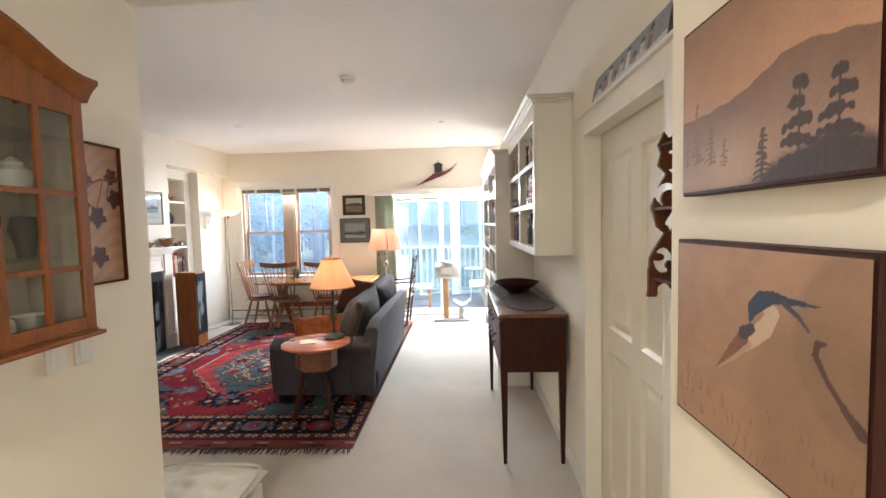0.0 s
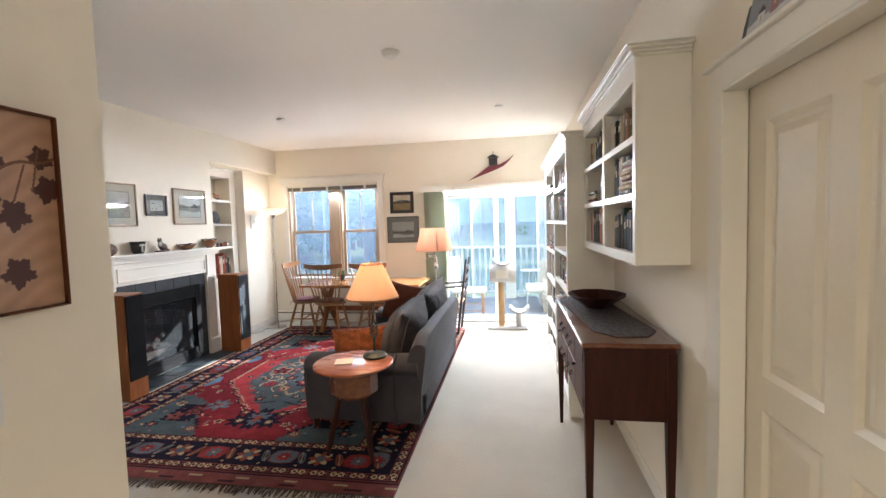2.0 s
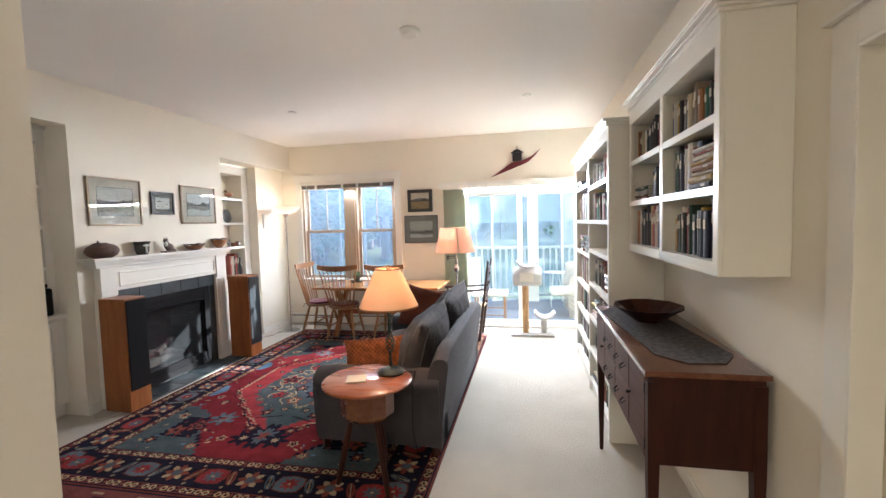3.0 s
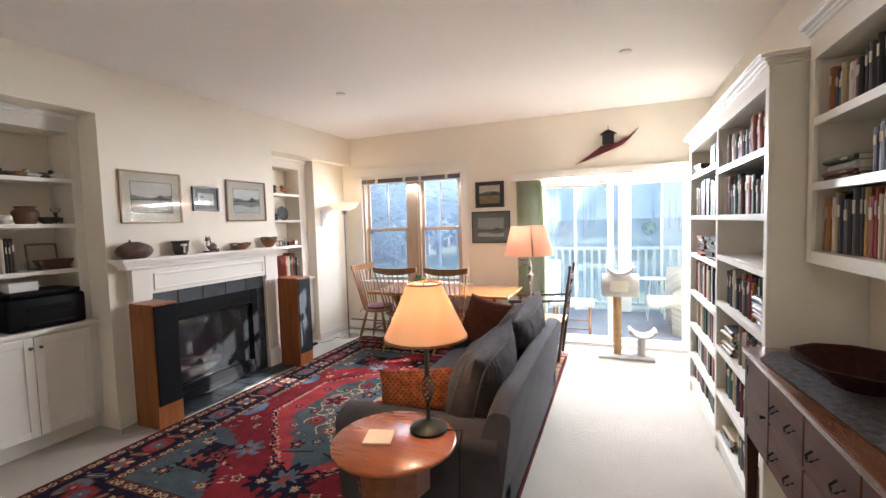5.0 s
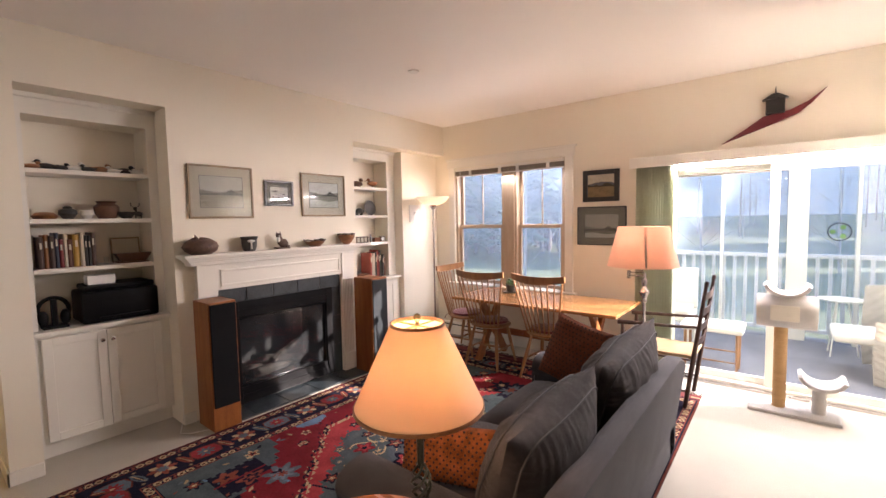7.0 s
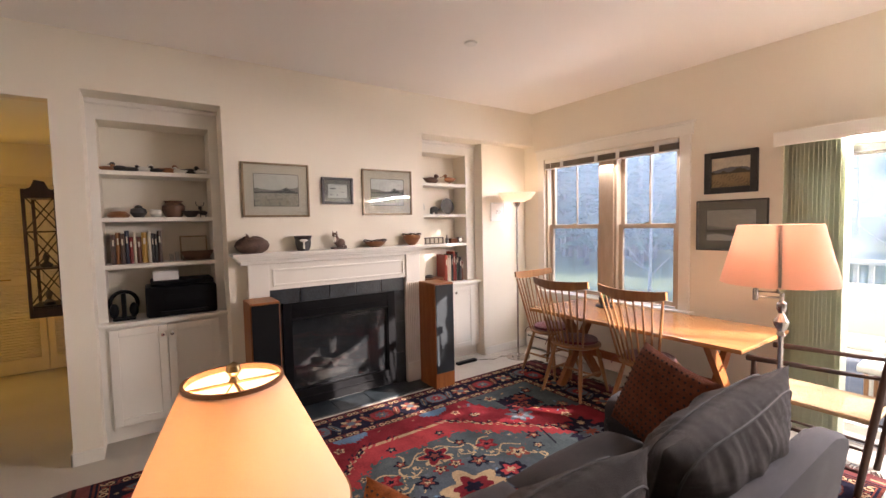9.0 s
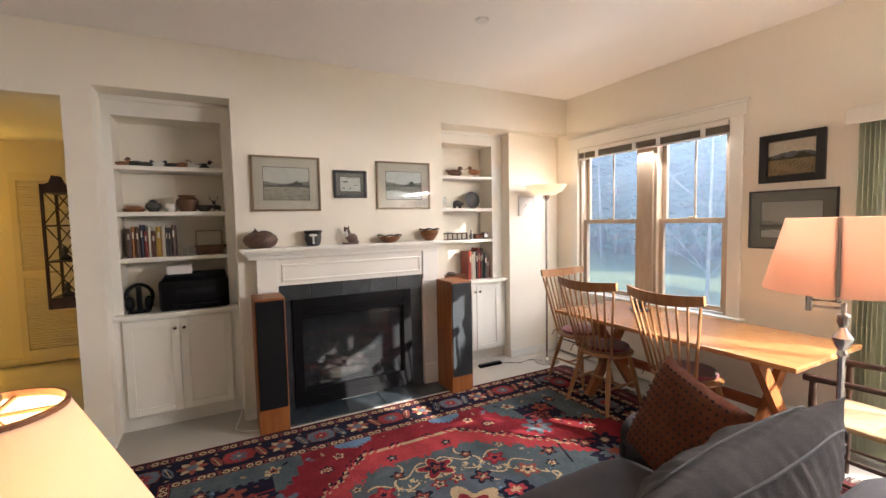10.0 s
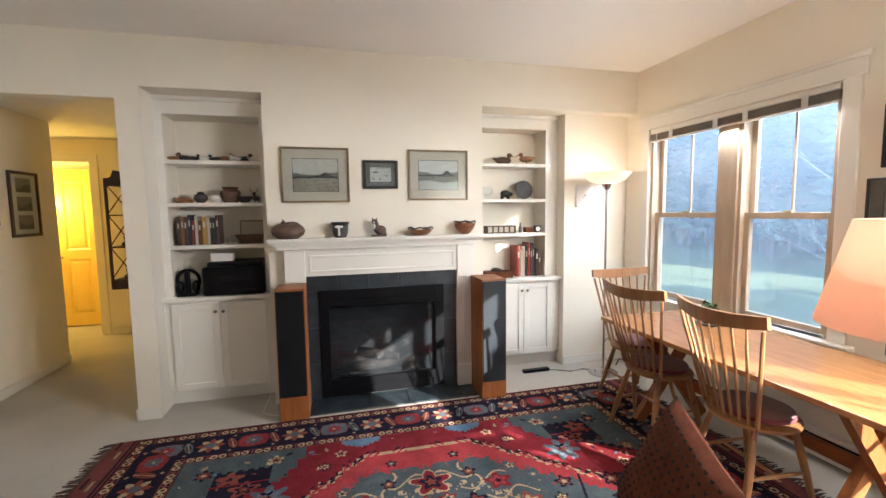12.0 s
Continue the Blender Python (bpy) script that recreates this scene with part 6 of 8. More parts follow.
# ---- smoke detector, sprinklers ----
solid("smoke_detector", lathe(bmesh.new(), [(0, -0.04), (0.045, -0.04), (0.055, -0.028), (0.058, -0.012), (0.07, -0.01), (0.07, -0.001), (0, -0.001)], (-0.82, 3.99, H), 28), M_WHITEPL, "round white smoke detector on the ceiling", "smoke detector", smooth=True)
for x, y in ((-0.07, 5.70), (-2.64, 5.60)):
    solid("sprinkler_cover", lathe(bmesh.new(), [(0, -0.012), (0.042, -0.012), (0.046, -0.006), (0.046, -0.001), (0, -0.001)], (x, y, H), 24), M_WHITEPL, "small round white sprinkler cover on the ceiling", "sprinkler", "sprinkler covers", smooth=True)

# ---- torchiere, swing-arm lamp ----
tc = thing("floor_lamp", (-3.70, 7.09, 0), "lit slim metal torchiere with a white glass bowl in a corner", "lamp")
part("base", lathe(bmesh.new(), [(0, 0), (0.135, 0), (0.137, 0.010), (0.12, 0.018), (0.03, 0.026), (0.012, 0.05), (0, 0.05)], (-3.70, 7.09, 0), 32), M_STEEL, tc, smooth=True)
part("pole", rod(bmesh.new(), (-3.70, 7.09, 0.04), (-3.70, 7.09, 1.80), 0.011, seg=12), M_STEEL, tc, smooth=True)
part("socket", lathe(bmesh.new(), [(0.011, 1.74), (0.03, 1.76), (0.045, 1.80), (0.04, 1.81), (0, 1.81)], (-3.70, 7.09, 0), 20), M_STEEL, tc, smooth=True)
part("bowl", lathe(bmesh.new(), [(0.03, 1.80), (0.09, 1.806), (0.165, 1.838), (0.215, 1.905), (0.211, 1.905), (0.16, 1.843), (0.088, 1.811), (0.03, 1.805), (0.03, 1.80)], (-3.70, 7.09, 0), 40), M_BOWLG, tc, "white frosted glass bowl", True)
part("bulb", lathe(bmesh.new(), [(0, -0.03), (0.02, -0.02), (0.025, 0), (0.018, 0.02), (0, 0.028)], (-3.70, 7.09, 1.87), 12), M_BULB, tc, smooth=True).visible_shadow = False

sw = thing("swing_arm_lamp", (-0.915, 6.13, 0), "nickel swing-arm floor lamp with a pink-lit cream shade behind a sofa", "lamp")
PX, PY = -0.915, 6.13
part("base", lathe(bmesh.new(), [(0, 0.013), (0.13, 0.013), (0.132, 0.025), (0.10, 0.037), (0.03, 0.05), (0.014, 0.08), (0, 0.08)], (PX, PY, 0), 32), M_STEEL, sw, smooth=True)
part("pole", lathe(bmesh.new(), [(0, 0.06), (0.012, 0.06), (0.012, 0.98), (0.020, 0.99), (0.014, 1.01), (0.030, 1.04), (0.034, 1.06), (0.018, 1.085), (0.012, 1.10), (0.020, 1.12), (0.020, 1.15), (0.009, 1.16), (0.009, 1.20), (0, 1.20)], (PX, PY, 0), 24), M_STEEL, sw, smooth=True)
part("arm", tube(bmesh.new(), [(PX, PY, 1.175), (PX - 0.10, PY - 0.03, 1.175), (PX - 0.10, PY - 0.03, 1.185)], 0.006, 8), M_STEEL, sw, smooth=True)
part("arm", tube(bmesh.new(), [(PX - 0.10, PY - 0.03, 1.20), (PX, PY - 0.03, 1.205), (PX, PY - 0.06, 1.21), (PX, PY - 0.06, 1.26)], 0.006, 8), M_STEEL, sw, smooth=True)
part("joint", rod(bmesh.new(), (PX - 0.10, PY - 0.03, 1.155), (PX - 0.10, PY - 0.03, 1.215), 0.012, seg=14), M_STEEL, sw, smooth=True)
s2 = part("shade", shade_mesh((PX, PY - 0.06), 0.235, 0.165, 1.255, 1.535), M_SHADE2, sw, "cream drum shade with dark vertical shadow lines", True)
# dark rods inside the shade, drawing the pole's shadow on it
for a in (-71, 109):
    c, d = math.cos(radians(a)), math.sin(radians(a))
    part("strut", rod(bmesh.new(), (PX + 0.225 * c, PY - 0.06 + 0.225 * d, 1.26), (PX + 0.157 * c, PY - 0.06 + 0.157 * d, 1.53), 0.010, seg=6), M_STEEL, s2)
# glowing bulb added to go with the fill inside this shade
part("bulb", lathe(bmesh.new(), [(0, -0.045), (0.013, -0.04), (0.014, -0.02), (0.028, 0.01), (0.022, 0.032), (0, 0.038)], (PX, PY - 0.06, 1.39), 14), M_BULB, sw, smooth=True).visible_shadow = False
part("plate", lathe(bmesh.new(), [(0, 1.238), (0.05, 1.243), (0.055, 1.250), (0, 1.25)], (PX, PY - 0.06, 0), 20), M_STEEL, sw, smooth=True)

# ---- ladder-back armchair ----
rc = thing("armchair", (-0.9, 6.98, 0), "dark ladder-back armchair with a woven rush seat near the porch door", "chair")
for y in (6.76, 7.22):
    part("back_post", rod(bmesh.new(), (-0.74, y, 0), (-0.60, y, 1.08), 0.017, 0.013, 10, [(0.4, 0.019), (0.96, 0.013), (0.975, 0.019)]), M_WALNUT, rc, smooth=True)
    part("front_post", rod(bmesh.new(), (-1.24, y, 0), (-1.24, y, 0.66), 0.016, 0.015, 10, [(0.3, 0.019), (0.7, 0.013), (0.8, 0.019)]), M_WALNUT, rc, smooth=True)
    part("arm", tube(bmesh.new(), [(-0.655, y, 0.70), (-0.85, y, 0.685), (-1.10, y, 0.675), (-1.28, y, 0.665)], [0.012, 0.013, 0.017, 0.021], 8), M_WALNUT, rc, smooth=True)
    for z in (0.15, 0.28):
        part("rung", rod(bmesh.new(), (-1.24, y, z), (-0.74 + 0.13 * z, y, z), 0.008, 0.008, 8, [(0.5, 0.011)]), M_WALNUT, rc, smooth=True)
for z in (0.18, 0.31):
    part("rung", rod(bmesh.new(), (-1.24, 6.76, z), (-1.24, 7.22, z), 0.008, 0.008, 8, [(0.5, 0.012)]), M_WALNUT, rc, smooth=True)
for z in (0.56, 0.69, 0.82, 0.95):
    x = -0.74 + 0.13 * z
    sl_ = bmesh.new()
    prev = None
    for k in range(9):
        s = k / 8
        b_ = 0.022 * math.sin(math.pi * s)
        y = 6.765 + 0.45 * s
        ring = [sl_.verts.new((x + b_ - 0.004, y, z - 0.028)), sl_.verts.new((x + b_ + 0.003, y, z + 0.028 + b_ * 0.4)), sl_.verts.new((x + b_ + 0.009, y, z + 0.028 + b_ * 0.4)), sl_.verts.new((x + b_ + 0.002, y, z - 0.028))]
        if prev:
            for q in range(4):
                sl_.faces.new((prev[q], prev[(q + 1) % 4], ring[(q + 1) % 4], ring[q]))
        else:
            sl_.faces.new(ring)
        prev = ring
    sl_.faces.new(prev[::-1])
    part("ladder_slat", sl_, M_WALNUT, rc)
part("seat", box(-1.25, -0.68, 6.77, 7.21, 0.425, 0.455, 0.012), M_RUSH, rc, "pale woven rush seat")

# ---- cat tree ----
ct = thing("cat_tree", (-0.03, 7.2, 0), "pale plush cat tree with a drum, two cradles and sisal posts", "cat tree")
part("base", box(-0.33, 0.25, 7.05, 7.34, 0, 0.03, 0.012, 2), M_CATFUR, ct)
part("post", rod(bmesh.new(), (-0.13, 7.2, 0.03), (-0.13, 7.2, 0.70), 0.045, seg=24), M_SISAL, ct, "sisal-wrapped post", True)
part("short_post", rod(bmesh.new(), (0.12, 7.2, 0.03), (0.12, 7.2, 0.24), 0.045, seg=24), M_CATFUR, ct, smooth=True)
dr = lathe(bmesh.new(), [(0.10, -0.185), (0.125, -0.19), (0.132, -0.18), (0.132, 0.18), (0.125, 0.19), (0.10, 0.185), (0.10, -0.185)], seg=28)
bmesh.ops.transform(dr, matrix=pose(-0.10, 7.17, 0.825, 0, 90, 0), verts=dr.verts)
part("drum", dr, M_CATFUR, ct, smooth=True)
part("window_patch", box(-0.20, -0.02, 7.035, 7.042, 0.77, 0.89, 0.008), M_CUSHW, ct)


def cradle(cx, cy, cz, w, name):
    bm = bmesh.new()
    prev = None
    for k in range(15):
        a = math.radians(200 + 140 * k / 14)
        r = w / 1.9
        x, z = cx + r * math.cos(a), cz + r * 0.85 * math.sin(a)
        nx_, nz_ = math.cos(a) * 0.013, math.sin(a) * 0.013
        ring = [bm.verts.new((x - nx_, cy - 0.12, z - nz_)), bm.verts.new((x - nx_, cy + 0.12, z - nz_)), bm.verts.new((x + nx_, cy + 0.12, z + nz_)), bm.verts.new((x + nx_, cy - 0.12, z + nz_))]
        if prev:
            for q in range(4):
                bm.faces.new((prev[q], prev[(q + 1) % 4], ring[(q + 1) % 4], ring[q]))
        else:
            bm.faces.new(ring)
        prev = ring
    bm.faces.new(prev[::-1])
    part(name, bm, M_CATFUR, ct, smooth=True)


cradle(-0.10, 7.17, 1.085, 0.28, "cradle")
cradle(0.13, 7.2, 0.37, 0.27, "cradle")

# ---- wall ornament over the door ----
orn = thing("boat_ornament", (-0.24, 7.5, 2.28), "dark red curved blade with a small black cupola on the wall", "ornament")
b = slab(bmesh.new(), [(-0.60, 2.245), (-0.44, 2.345), (-0.30, 2.445), (-0.12, 2.475), (0.00, 2.53), (0.11, 2.622), (0.02, 2.515), (-0.06, 2.445), (-0.18, 2.395), (-0.32, 2.345), (-0.46, 2.295)], 0.03, Matrix.Translation((0, 7.495, 0)))
part("blade", b, M_RED, orn)
part("cupola", box(-0.285, -0.155, 7.46, 7.525, 2.455, 2.575, 0.003, 1), M_FRAMEB, orn)
ro = slab(bmesh.new(), [(-0.31, 2.575), (-0.13, 2.575), (-0.20, 2.618), (-0.24, 2.618)], 0.085, Matrix.Translation((0, 7.443, 0)))
part("cupola_roof", ro, M_FRAMEB, orn)
part("spire", rod(bmesh.new(), (-0.22, 7.49, 2.617), (-0.22, 7.49, 2.68), 0.006, 0.002, 6), M_FRAMEB, orn)

# ---- heater, cords, plant ----
ht = tagged(thing("baseboard_heater", (-2.8, 7.49, 0), "low cream metal baseboard heater under a window", "heater"), kind="structure")
part("cover", box(-3.93, -1.4, 7.455, 7.515, 0.03, 0.19, 0.008), M_TRIM, ht)
part("slot", box(-3.90, -1.43, 7.452, 7.456, 0.155, 0.168), M_BLACK, ht)
solid("power_strip", box(-3.93, -3.88, 6.35, 6.62, 0.001, 0.03, 0.005), M_PLASTIC, "black power strip on the carpet by a cupboard", "power strip")
solid("cable", tube(bmesh.new(), [(-3.90, 6.6, 0.012), (-3.86, 6.72, 0.006), (-3.80, 6.80, 0.006), (-3.83, 6.95, 0.006), (-3.75, 7.05, 0.006), (-3.70, 7.0, 0.03)], 0.004, 6), M_PLASTIC, "thin black cable looping over the carpet to a lamp", "cable")
solid("cable", tube(bmesh.new(), [(-3.80, 4.10, 0.30), (-3.78, 4.08, 0.10), (-3.72, 4.03, 0.008), (-3.66, 4.08, 0.006), (-3.60, 4.20, 0.008)], 0.003, 6), M_WHITEPL, "thin white cable by the foot of a speaker", "cable")
pl = thing("potted_plant", (-2.62, 7.18, 0.745), "small green plant in a dark pot on the dining table", "plant")
part("saucer", lathe(bmesh.new(), [(0, 0.746), (0.07, 0.746), (0.082, 0.756), (0.075, 0.757), (0, 0.753)], (-2.62, 7.18, 0), 24), M_POTGREY, pl, smooth=True)
part("pot", lathe(bmesh.new(), [(0, 0.754), (0.038, 0.754), (0.055, 0.83), (0.058, 0.835), (0.05, 0.836), (0.045, 0.82), (0, 0.82)], (-2.62, 7.18, 0), 24), M_POTGREY, pl, smooth=True)
fo = bmesh.new()
rp = random.Random(8)
for k in range(46):
    a, el, l = rp.uniform(0, 6.28), rp.uniform(0.2, 1.4), rp.uniform(0.03, 0.085)
    tip = Vector((-2.62 + l * math.cos(a) * math.cos(el), 7.18 + l * math.sin(a) * math.cos(el), 0.825 + l * math.sin(el)))
    m = Matrix.Translation(tip) @ turn(rp.uniform(-60, 60), rp.uniform(-60, 60), rp.uniform(0, 360))
    q = [fo.verts.new(m @ Vector(p)) for p in ((-0.016, 0, 0), (-0.006, 0.011, 0.003), (0.010, 0.009, 0.002), (0.018, 0, 0), (0.010, -0.009, 0.002), (-0.006, -0.011, 0.003))]
    fo.faces.new(q)
    if k % 3 == 0:
        tube(fo, [(-2.62, 7.18, 0.82), tip], 0.0015, 4)
part("foliage", fo, M_LEAF, pl)

# ---- mantel pieces ----
MZ = 1.3705
def turned(name, prof, x, y, z, material, label, category="bowl", seg=24, sq=1.0, wob=0.0):
    return solid(name, lathe(bmesh.new(), prof, (x, y, z), seg, sq, wob), material, label, category, smooth=True)


bk_ = thing("stoneware_pot", (-3.78, 4.275, MZ), "round brown stoneware pot with a coiled lid on a mantel", "pot")
part("vessel", lathe(bmesh.new(), [(0, 0), (0.07, 0), (0.108, 0.028), (0.120, 0.062), (0.108, 0.095), (0.075, 0.118), (0.03, 0.124), (0.0, 0.124)], (-3.78, 4.275, MZ), 30, 1.08, 0.03), M_TAUPE, bk_, smooth=True)
for k in range(3):
    pts = []
    for q in range(22):
        f = q / 21
        a = k * 2.1 + 2.9 * f
        r = 0.122 - 0.10 * f
        pts.append((-3.78 + r * math.cos(a), 4.275 + 1.08 * r * math.sin(a), MZ + 0.055 + 0.075 * math.sin(f * 1.5)))
    part("coil", tube(bmesh.new(), pts, [0.004 + 0.010 * math.sin(math.pi * (q + 0.5) / 22) for q in range(22)], 8), M_TAUPE, bk_, smooth=True)
part("knob", rod(bmesh.new(), (-3.78, 4.25, MZ + 0.12), (-3.775, 4.235, MZ + 0.155), 0.015, 0.004, 8), M_TAUPE, bk_, smooth=True)
jr = thing("pottery_jar", (-3.78, 4.675, MZ), "dark glazed jar with a raised white figure on a mantel", "jar")
part("vessel", lathe(bmesh.new(), [(0, 0), (0.045, 0), (0.060, 0.035), (0.064, 0.075), (0.062, 0.10), (0.070, 0.122), (0.066, 0.124), (0.056, 0.10), (0, 0.09)], (-3.78, 4.675, MZ), 28), M_POTGREY, jr, smooth=True)
part("rim_band", lathe(bmesh.new(), [(0.0635, 0.096), (0.0725, 0.118), (0.0725, 0.125), (0.066, 0.125), (0.062, 0.098)], (-3.78, 4.675, MZ), 28), M_FRAMEB, jr, smooth=True)
def blob(bm, c, r, n=8, m=6, rot=None):
    g = bmesh.ops.create_uvsphere(bm, u_segments=n, v_segments=m, radius=1)["verts"]
    for v in g:
        p = Vector((v.co.x * r[0], v.co.y * r[1], v.co.z * r[2]))
        if rot:
            p = rot @ p
        v.co = Vector(c) + p
    return bm


def cat_figure(x, y, z, material, label):
    bm = bmesh.new()
    bx(bm, x - 0.04, x + 0.04, y - 0.062, y + 0.062, z, z + 0.015, 0.004)
    blob(bm, (x, y + 0.015, z + 0.05), (0.032, 0.048, 0.042), 14, 10)
    blob(bm, (x, y - 0.02, z + 0.078), (0.025, 0.028, 0.045), 12, 9)
    blob(bm, (x + 0.004, y - 0.032, z + 0.123), (0.024, 0.026, 0.022), 12, 9)
    for s in (-1, 1):
        rod(bm, (x + 0.002, y - 0.032 + s * 0.015, z + 0.135), (x + 0.002, y - 0.032 + s * 0.019, z + 0.158), 0.009, 0.001, 6)
    blob(bm, (x + 0.018, y - 0.046, z + 0.118), (0.012, 0.012, 0.009), 8, 6)
    tube(bm, [(x, y + 0.05, z + 0.03), (x + 0.03, y + 0.058, z + 0.024), (x + 0.04, y + 0.02, z + 0.022)], 0.008, 6)
    fx_ = thing("fox_figurine", (x, y, z), label, "figurine")
    part("body", bm, material, fx_, smooth=True)
    part("pale_chest", blob(blob(bmesh.new(), (x + 0.012, y - 0.040, z + 0.085), (0.018, 0.016, 0.026), 10, 8), (x + 0.018, y - 0.040, z + 0.118), (0.013, 0.014, 0.009), 8, 6), M_WHITEPOT, fx_, smooth=True)
    return fx_


fgr = bmesh.new()
blob(fgr, (-3.722, 4.663, MZ + 0.088), (0.012, 0.034, 0.013), 12, 8)
rod(fgr, (-3.720, 4.663, MZ + 0.018), (-3.718, 4.663, MZ + 0.085), 0.009, 0.007, 8)
part("raised_figure", fgr, M_WHITEPOT, jr, smooth=True)
for nm, y, rows_, lab in (("wooden_bowl_small", 5.34, [(0, 0), (0.045, 0), (0.075, 0.025), (0.096, 0.052), (0.090, 0.052), (0.07, 0.03), (0, 0.012)], "small wide turned wooden bowl with a dark bark rim"),
                     ("wooden_bowl_round", 5.735, [(0, 0), (0.030, 0), (0.058, 0.030), (0.080, 0.070), (0.084, 0.096), (0.078, 0.096), (0.06, 0.05), (0, 0.03)], "round turned wooden bowl with a dark bark rim on a mantel")):
    bo = thing(nm, (-3.78, y, MZ), lab, "bowl")
    part("vessel", lathe(bmesh.new(), rows_, (-3.78, y, MZ), 26, 1.1), M_TAN, bo, smooth=True)
    r_, z_ = rows_[3 if y < 5.5 else 4]
    rim = bmesh.new()
    tube(rim, [(-3.78 + r_ * math.cos(a), y + 1.1 * r_ * math.sin(a), MZ + z_ + 0.006 + 0.010 * math.sin(3 * a + y) ** 2) for a in [2 * math.pi * k / 32 for k in range(33)]], 0.0065, 7)
    part("bark_rim", rim, M_WALNUT, bo, smooth=True)
cat_figure(-3.78, 4.985, MZ, M_TAUPE, "small carved seated fox figurine on a dark base")


def bird(x, y, z, s, material, label, name="duck_figurine", group="duck figurines", face=1, long_bill=False):
    """A carved bird lying along y."""
    bm = bmesh.new()
    blob(bm, (x, y, z + 0.021 * s), (0.022 * s, 0.052 * s, 0.021 * s), 12, 8)
    tube(bm, [(x, y - face * 0.04 * s, z + 0.025 * s), (x, y - face * 0.065 * s, z + 0.034 * s)], [0.012 * s, 0.003 * s], 6)
    tube(bm, [(x, y + face * 0.03 * s, z + 0.026 * s), (x, y + face * 0.036 * s, z + 0.044 * s)], [0.010 * s, 0.009 * s], 8)
    blob(bm, (x, y + face * 0.038 * s, z + 0.050 * s), (0.013 * s, 0.016 * s, 0.013 * s), 10, 8)
    e = 0.085 if long_bill else 0.062
    rod(bm, (x, y + face * 0.048 * s, z + 0.049 * s), (x, y + face * e * s, z + (0.035 if long_bill else 0.045) * s), 0.005 * s, 0.002 * s, 6)
    return solid(name, bm, material, label, "figurine", group, smooth=True)


for k, (y, mm, f) in enumerate(((3.38, M_TAN, 1), (3.455, M_FRAMEB, -1), (3.53, M_FRAMEB, 1), (3.605, M_WHITEPOT, 1), (3.685, M_FRAMEB, -1), (3.765, M_TAN, 1), (3.84, M_WHITEPOT, -1), (3.915, M_FRAMEB, 1), (3.99, M_WHITEPOT, 1))):
    bird(-4.17 - 0.02 * (k % 2), y, 2.013, 0.85 + 0.25 * (k % 2), mm, "small carved wooden duck in a row on a shelf", face=f)

Z2 = 1.668
turned("clay_dish", [(0, 0), (0.06, 0), (0.075, 0.02), (0.05, 0.045), (0, 0.05)], -4.2, 3.43, Z2, M_TAN, "low tan lidded dish on a shelf", "dish")
turned("round_jar", [(0, 0), (0.03, 0), (0.055, 0.035), (0.05, 0.065), (0.025, 0.075), (0.028, 0.085), (0.01, 0.095), (0, 0.095)], -4.2, 3.555, Z2, M_POTGREY, "small round dark jar with a lid on a shelf", "jar")
turned("pale_pot", [(0, 0), (0.025, 0), (0.045, 0.03), (0.04, 0.06), (0.03, 0.065), (0, 0.05)], -4.2, 3.665, Z2, M_WHITEPOT, "small pale pot on a shelf", "pot")
turned("brown_crock", [(0, 0), (0.055, 0), (0.078, 0.05), (0.08, 0.09), (0.055, 0.115), (0.068, 0.13), (0.058, 0.13), (0.045, 0.11), (0, 0.09)], -4.2, 3.785, Z2, M_POTTERY, "glossy brown glazed crock on a shelf", "pot")
turned("dark_bowl", [(0, 0), (0.03, 0), (0.075, 0.05), (0.07, 0.05), (0.028, 0.01), (0, 0.01)], -4.17, 3.90, Z2, M_POTGREY, "shallow dark bowl on a shelf", "bowl")
dd = bmesh.new()
blob(dd, (-4.2, 3.99, Z2 + 0.035), (0.018, 0.032, 0.02), 10, 8)
for s in (-1, 1):
    rod(dd, (-4.2, 3.99 + s * 0.02, Z2), (-4.2, 3.99 + s * 0.018, Z2 + 0.03), 0.005, seg=6)
blob(dd, (-4.2, 3.97, Z2 + 0.075), (0.012, 0.014, 0.016), 10, 8)
tube(dd, [(-4.2, 3.98, Z2 + 0.04), (-4.2, 3.97, Z2 + 0.07)], 0.008, 6)
for s in (-1, 1):
    tube(dd, [(-4.2, 3.97 + s * 0.006, Z2 + 0.085), (-4.2, 3.97 + s * 0.028, Z2 + 0.10), (-4.2, 3.97 + s * 0.03, Z2 + 0.125)], 0.003, 5)
solid("deer_figurine", dd, M_POTGREY, "small silver-grey deer figurine with antlers on a shelf", "figurine", smooth=True)

Z3 = 1.319
book_row(-4.13, 3.37, 3.70, Z3, 0.27, 1, 0.15, 1.0, (0.018, 0.04))
fp = thing("small_framed_photo", (-4.3, 3.92, Z3), "small gilt-framed picture leaning at the back of a shelf", "picture")
b = frame_boxes(bmesh.new(), -0.10, 0.10, 0, 0.20, 0.012, 0, 0.012)
mm = Matrix.Translation((-4.30, 3.92, Z3)) @ turn(0, 0, 90) @ turn(-8, 0, 0)
bmesh.ops.transform(b, matrix=mm, verts=b.verts)
part("frame", b, M_GILT, fp)
b = box(-0.088, 0.088, 0.004, 0.010, 0.012, 0.188)
bmesh.ops.transform(b, matrix=mm, verts=b.verts)
part("print", b, M_MATB, fp)
bt = bmesh.new()
bmesh.ops.create_cube(bt, size=1)
for v in bt.verts:
    low = v.co.z < 0
    v.co = Vector((-4.19 + v.co.x * (0.05 if low else 0.09), 3.93 + v.co.y * (0.17 if low else 0.24), Z3 + 0.012 + (0 if low else 0.065)))
bx(bt, -4.23, -4.15, 3.83, 4.03, Z3, Z3 + 0.011)
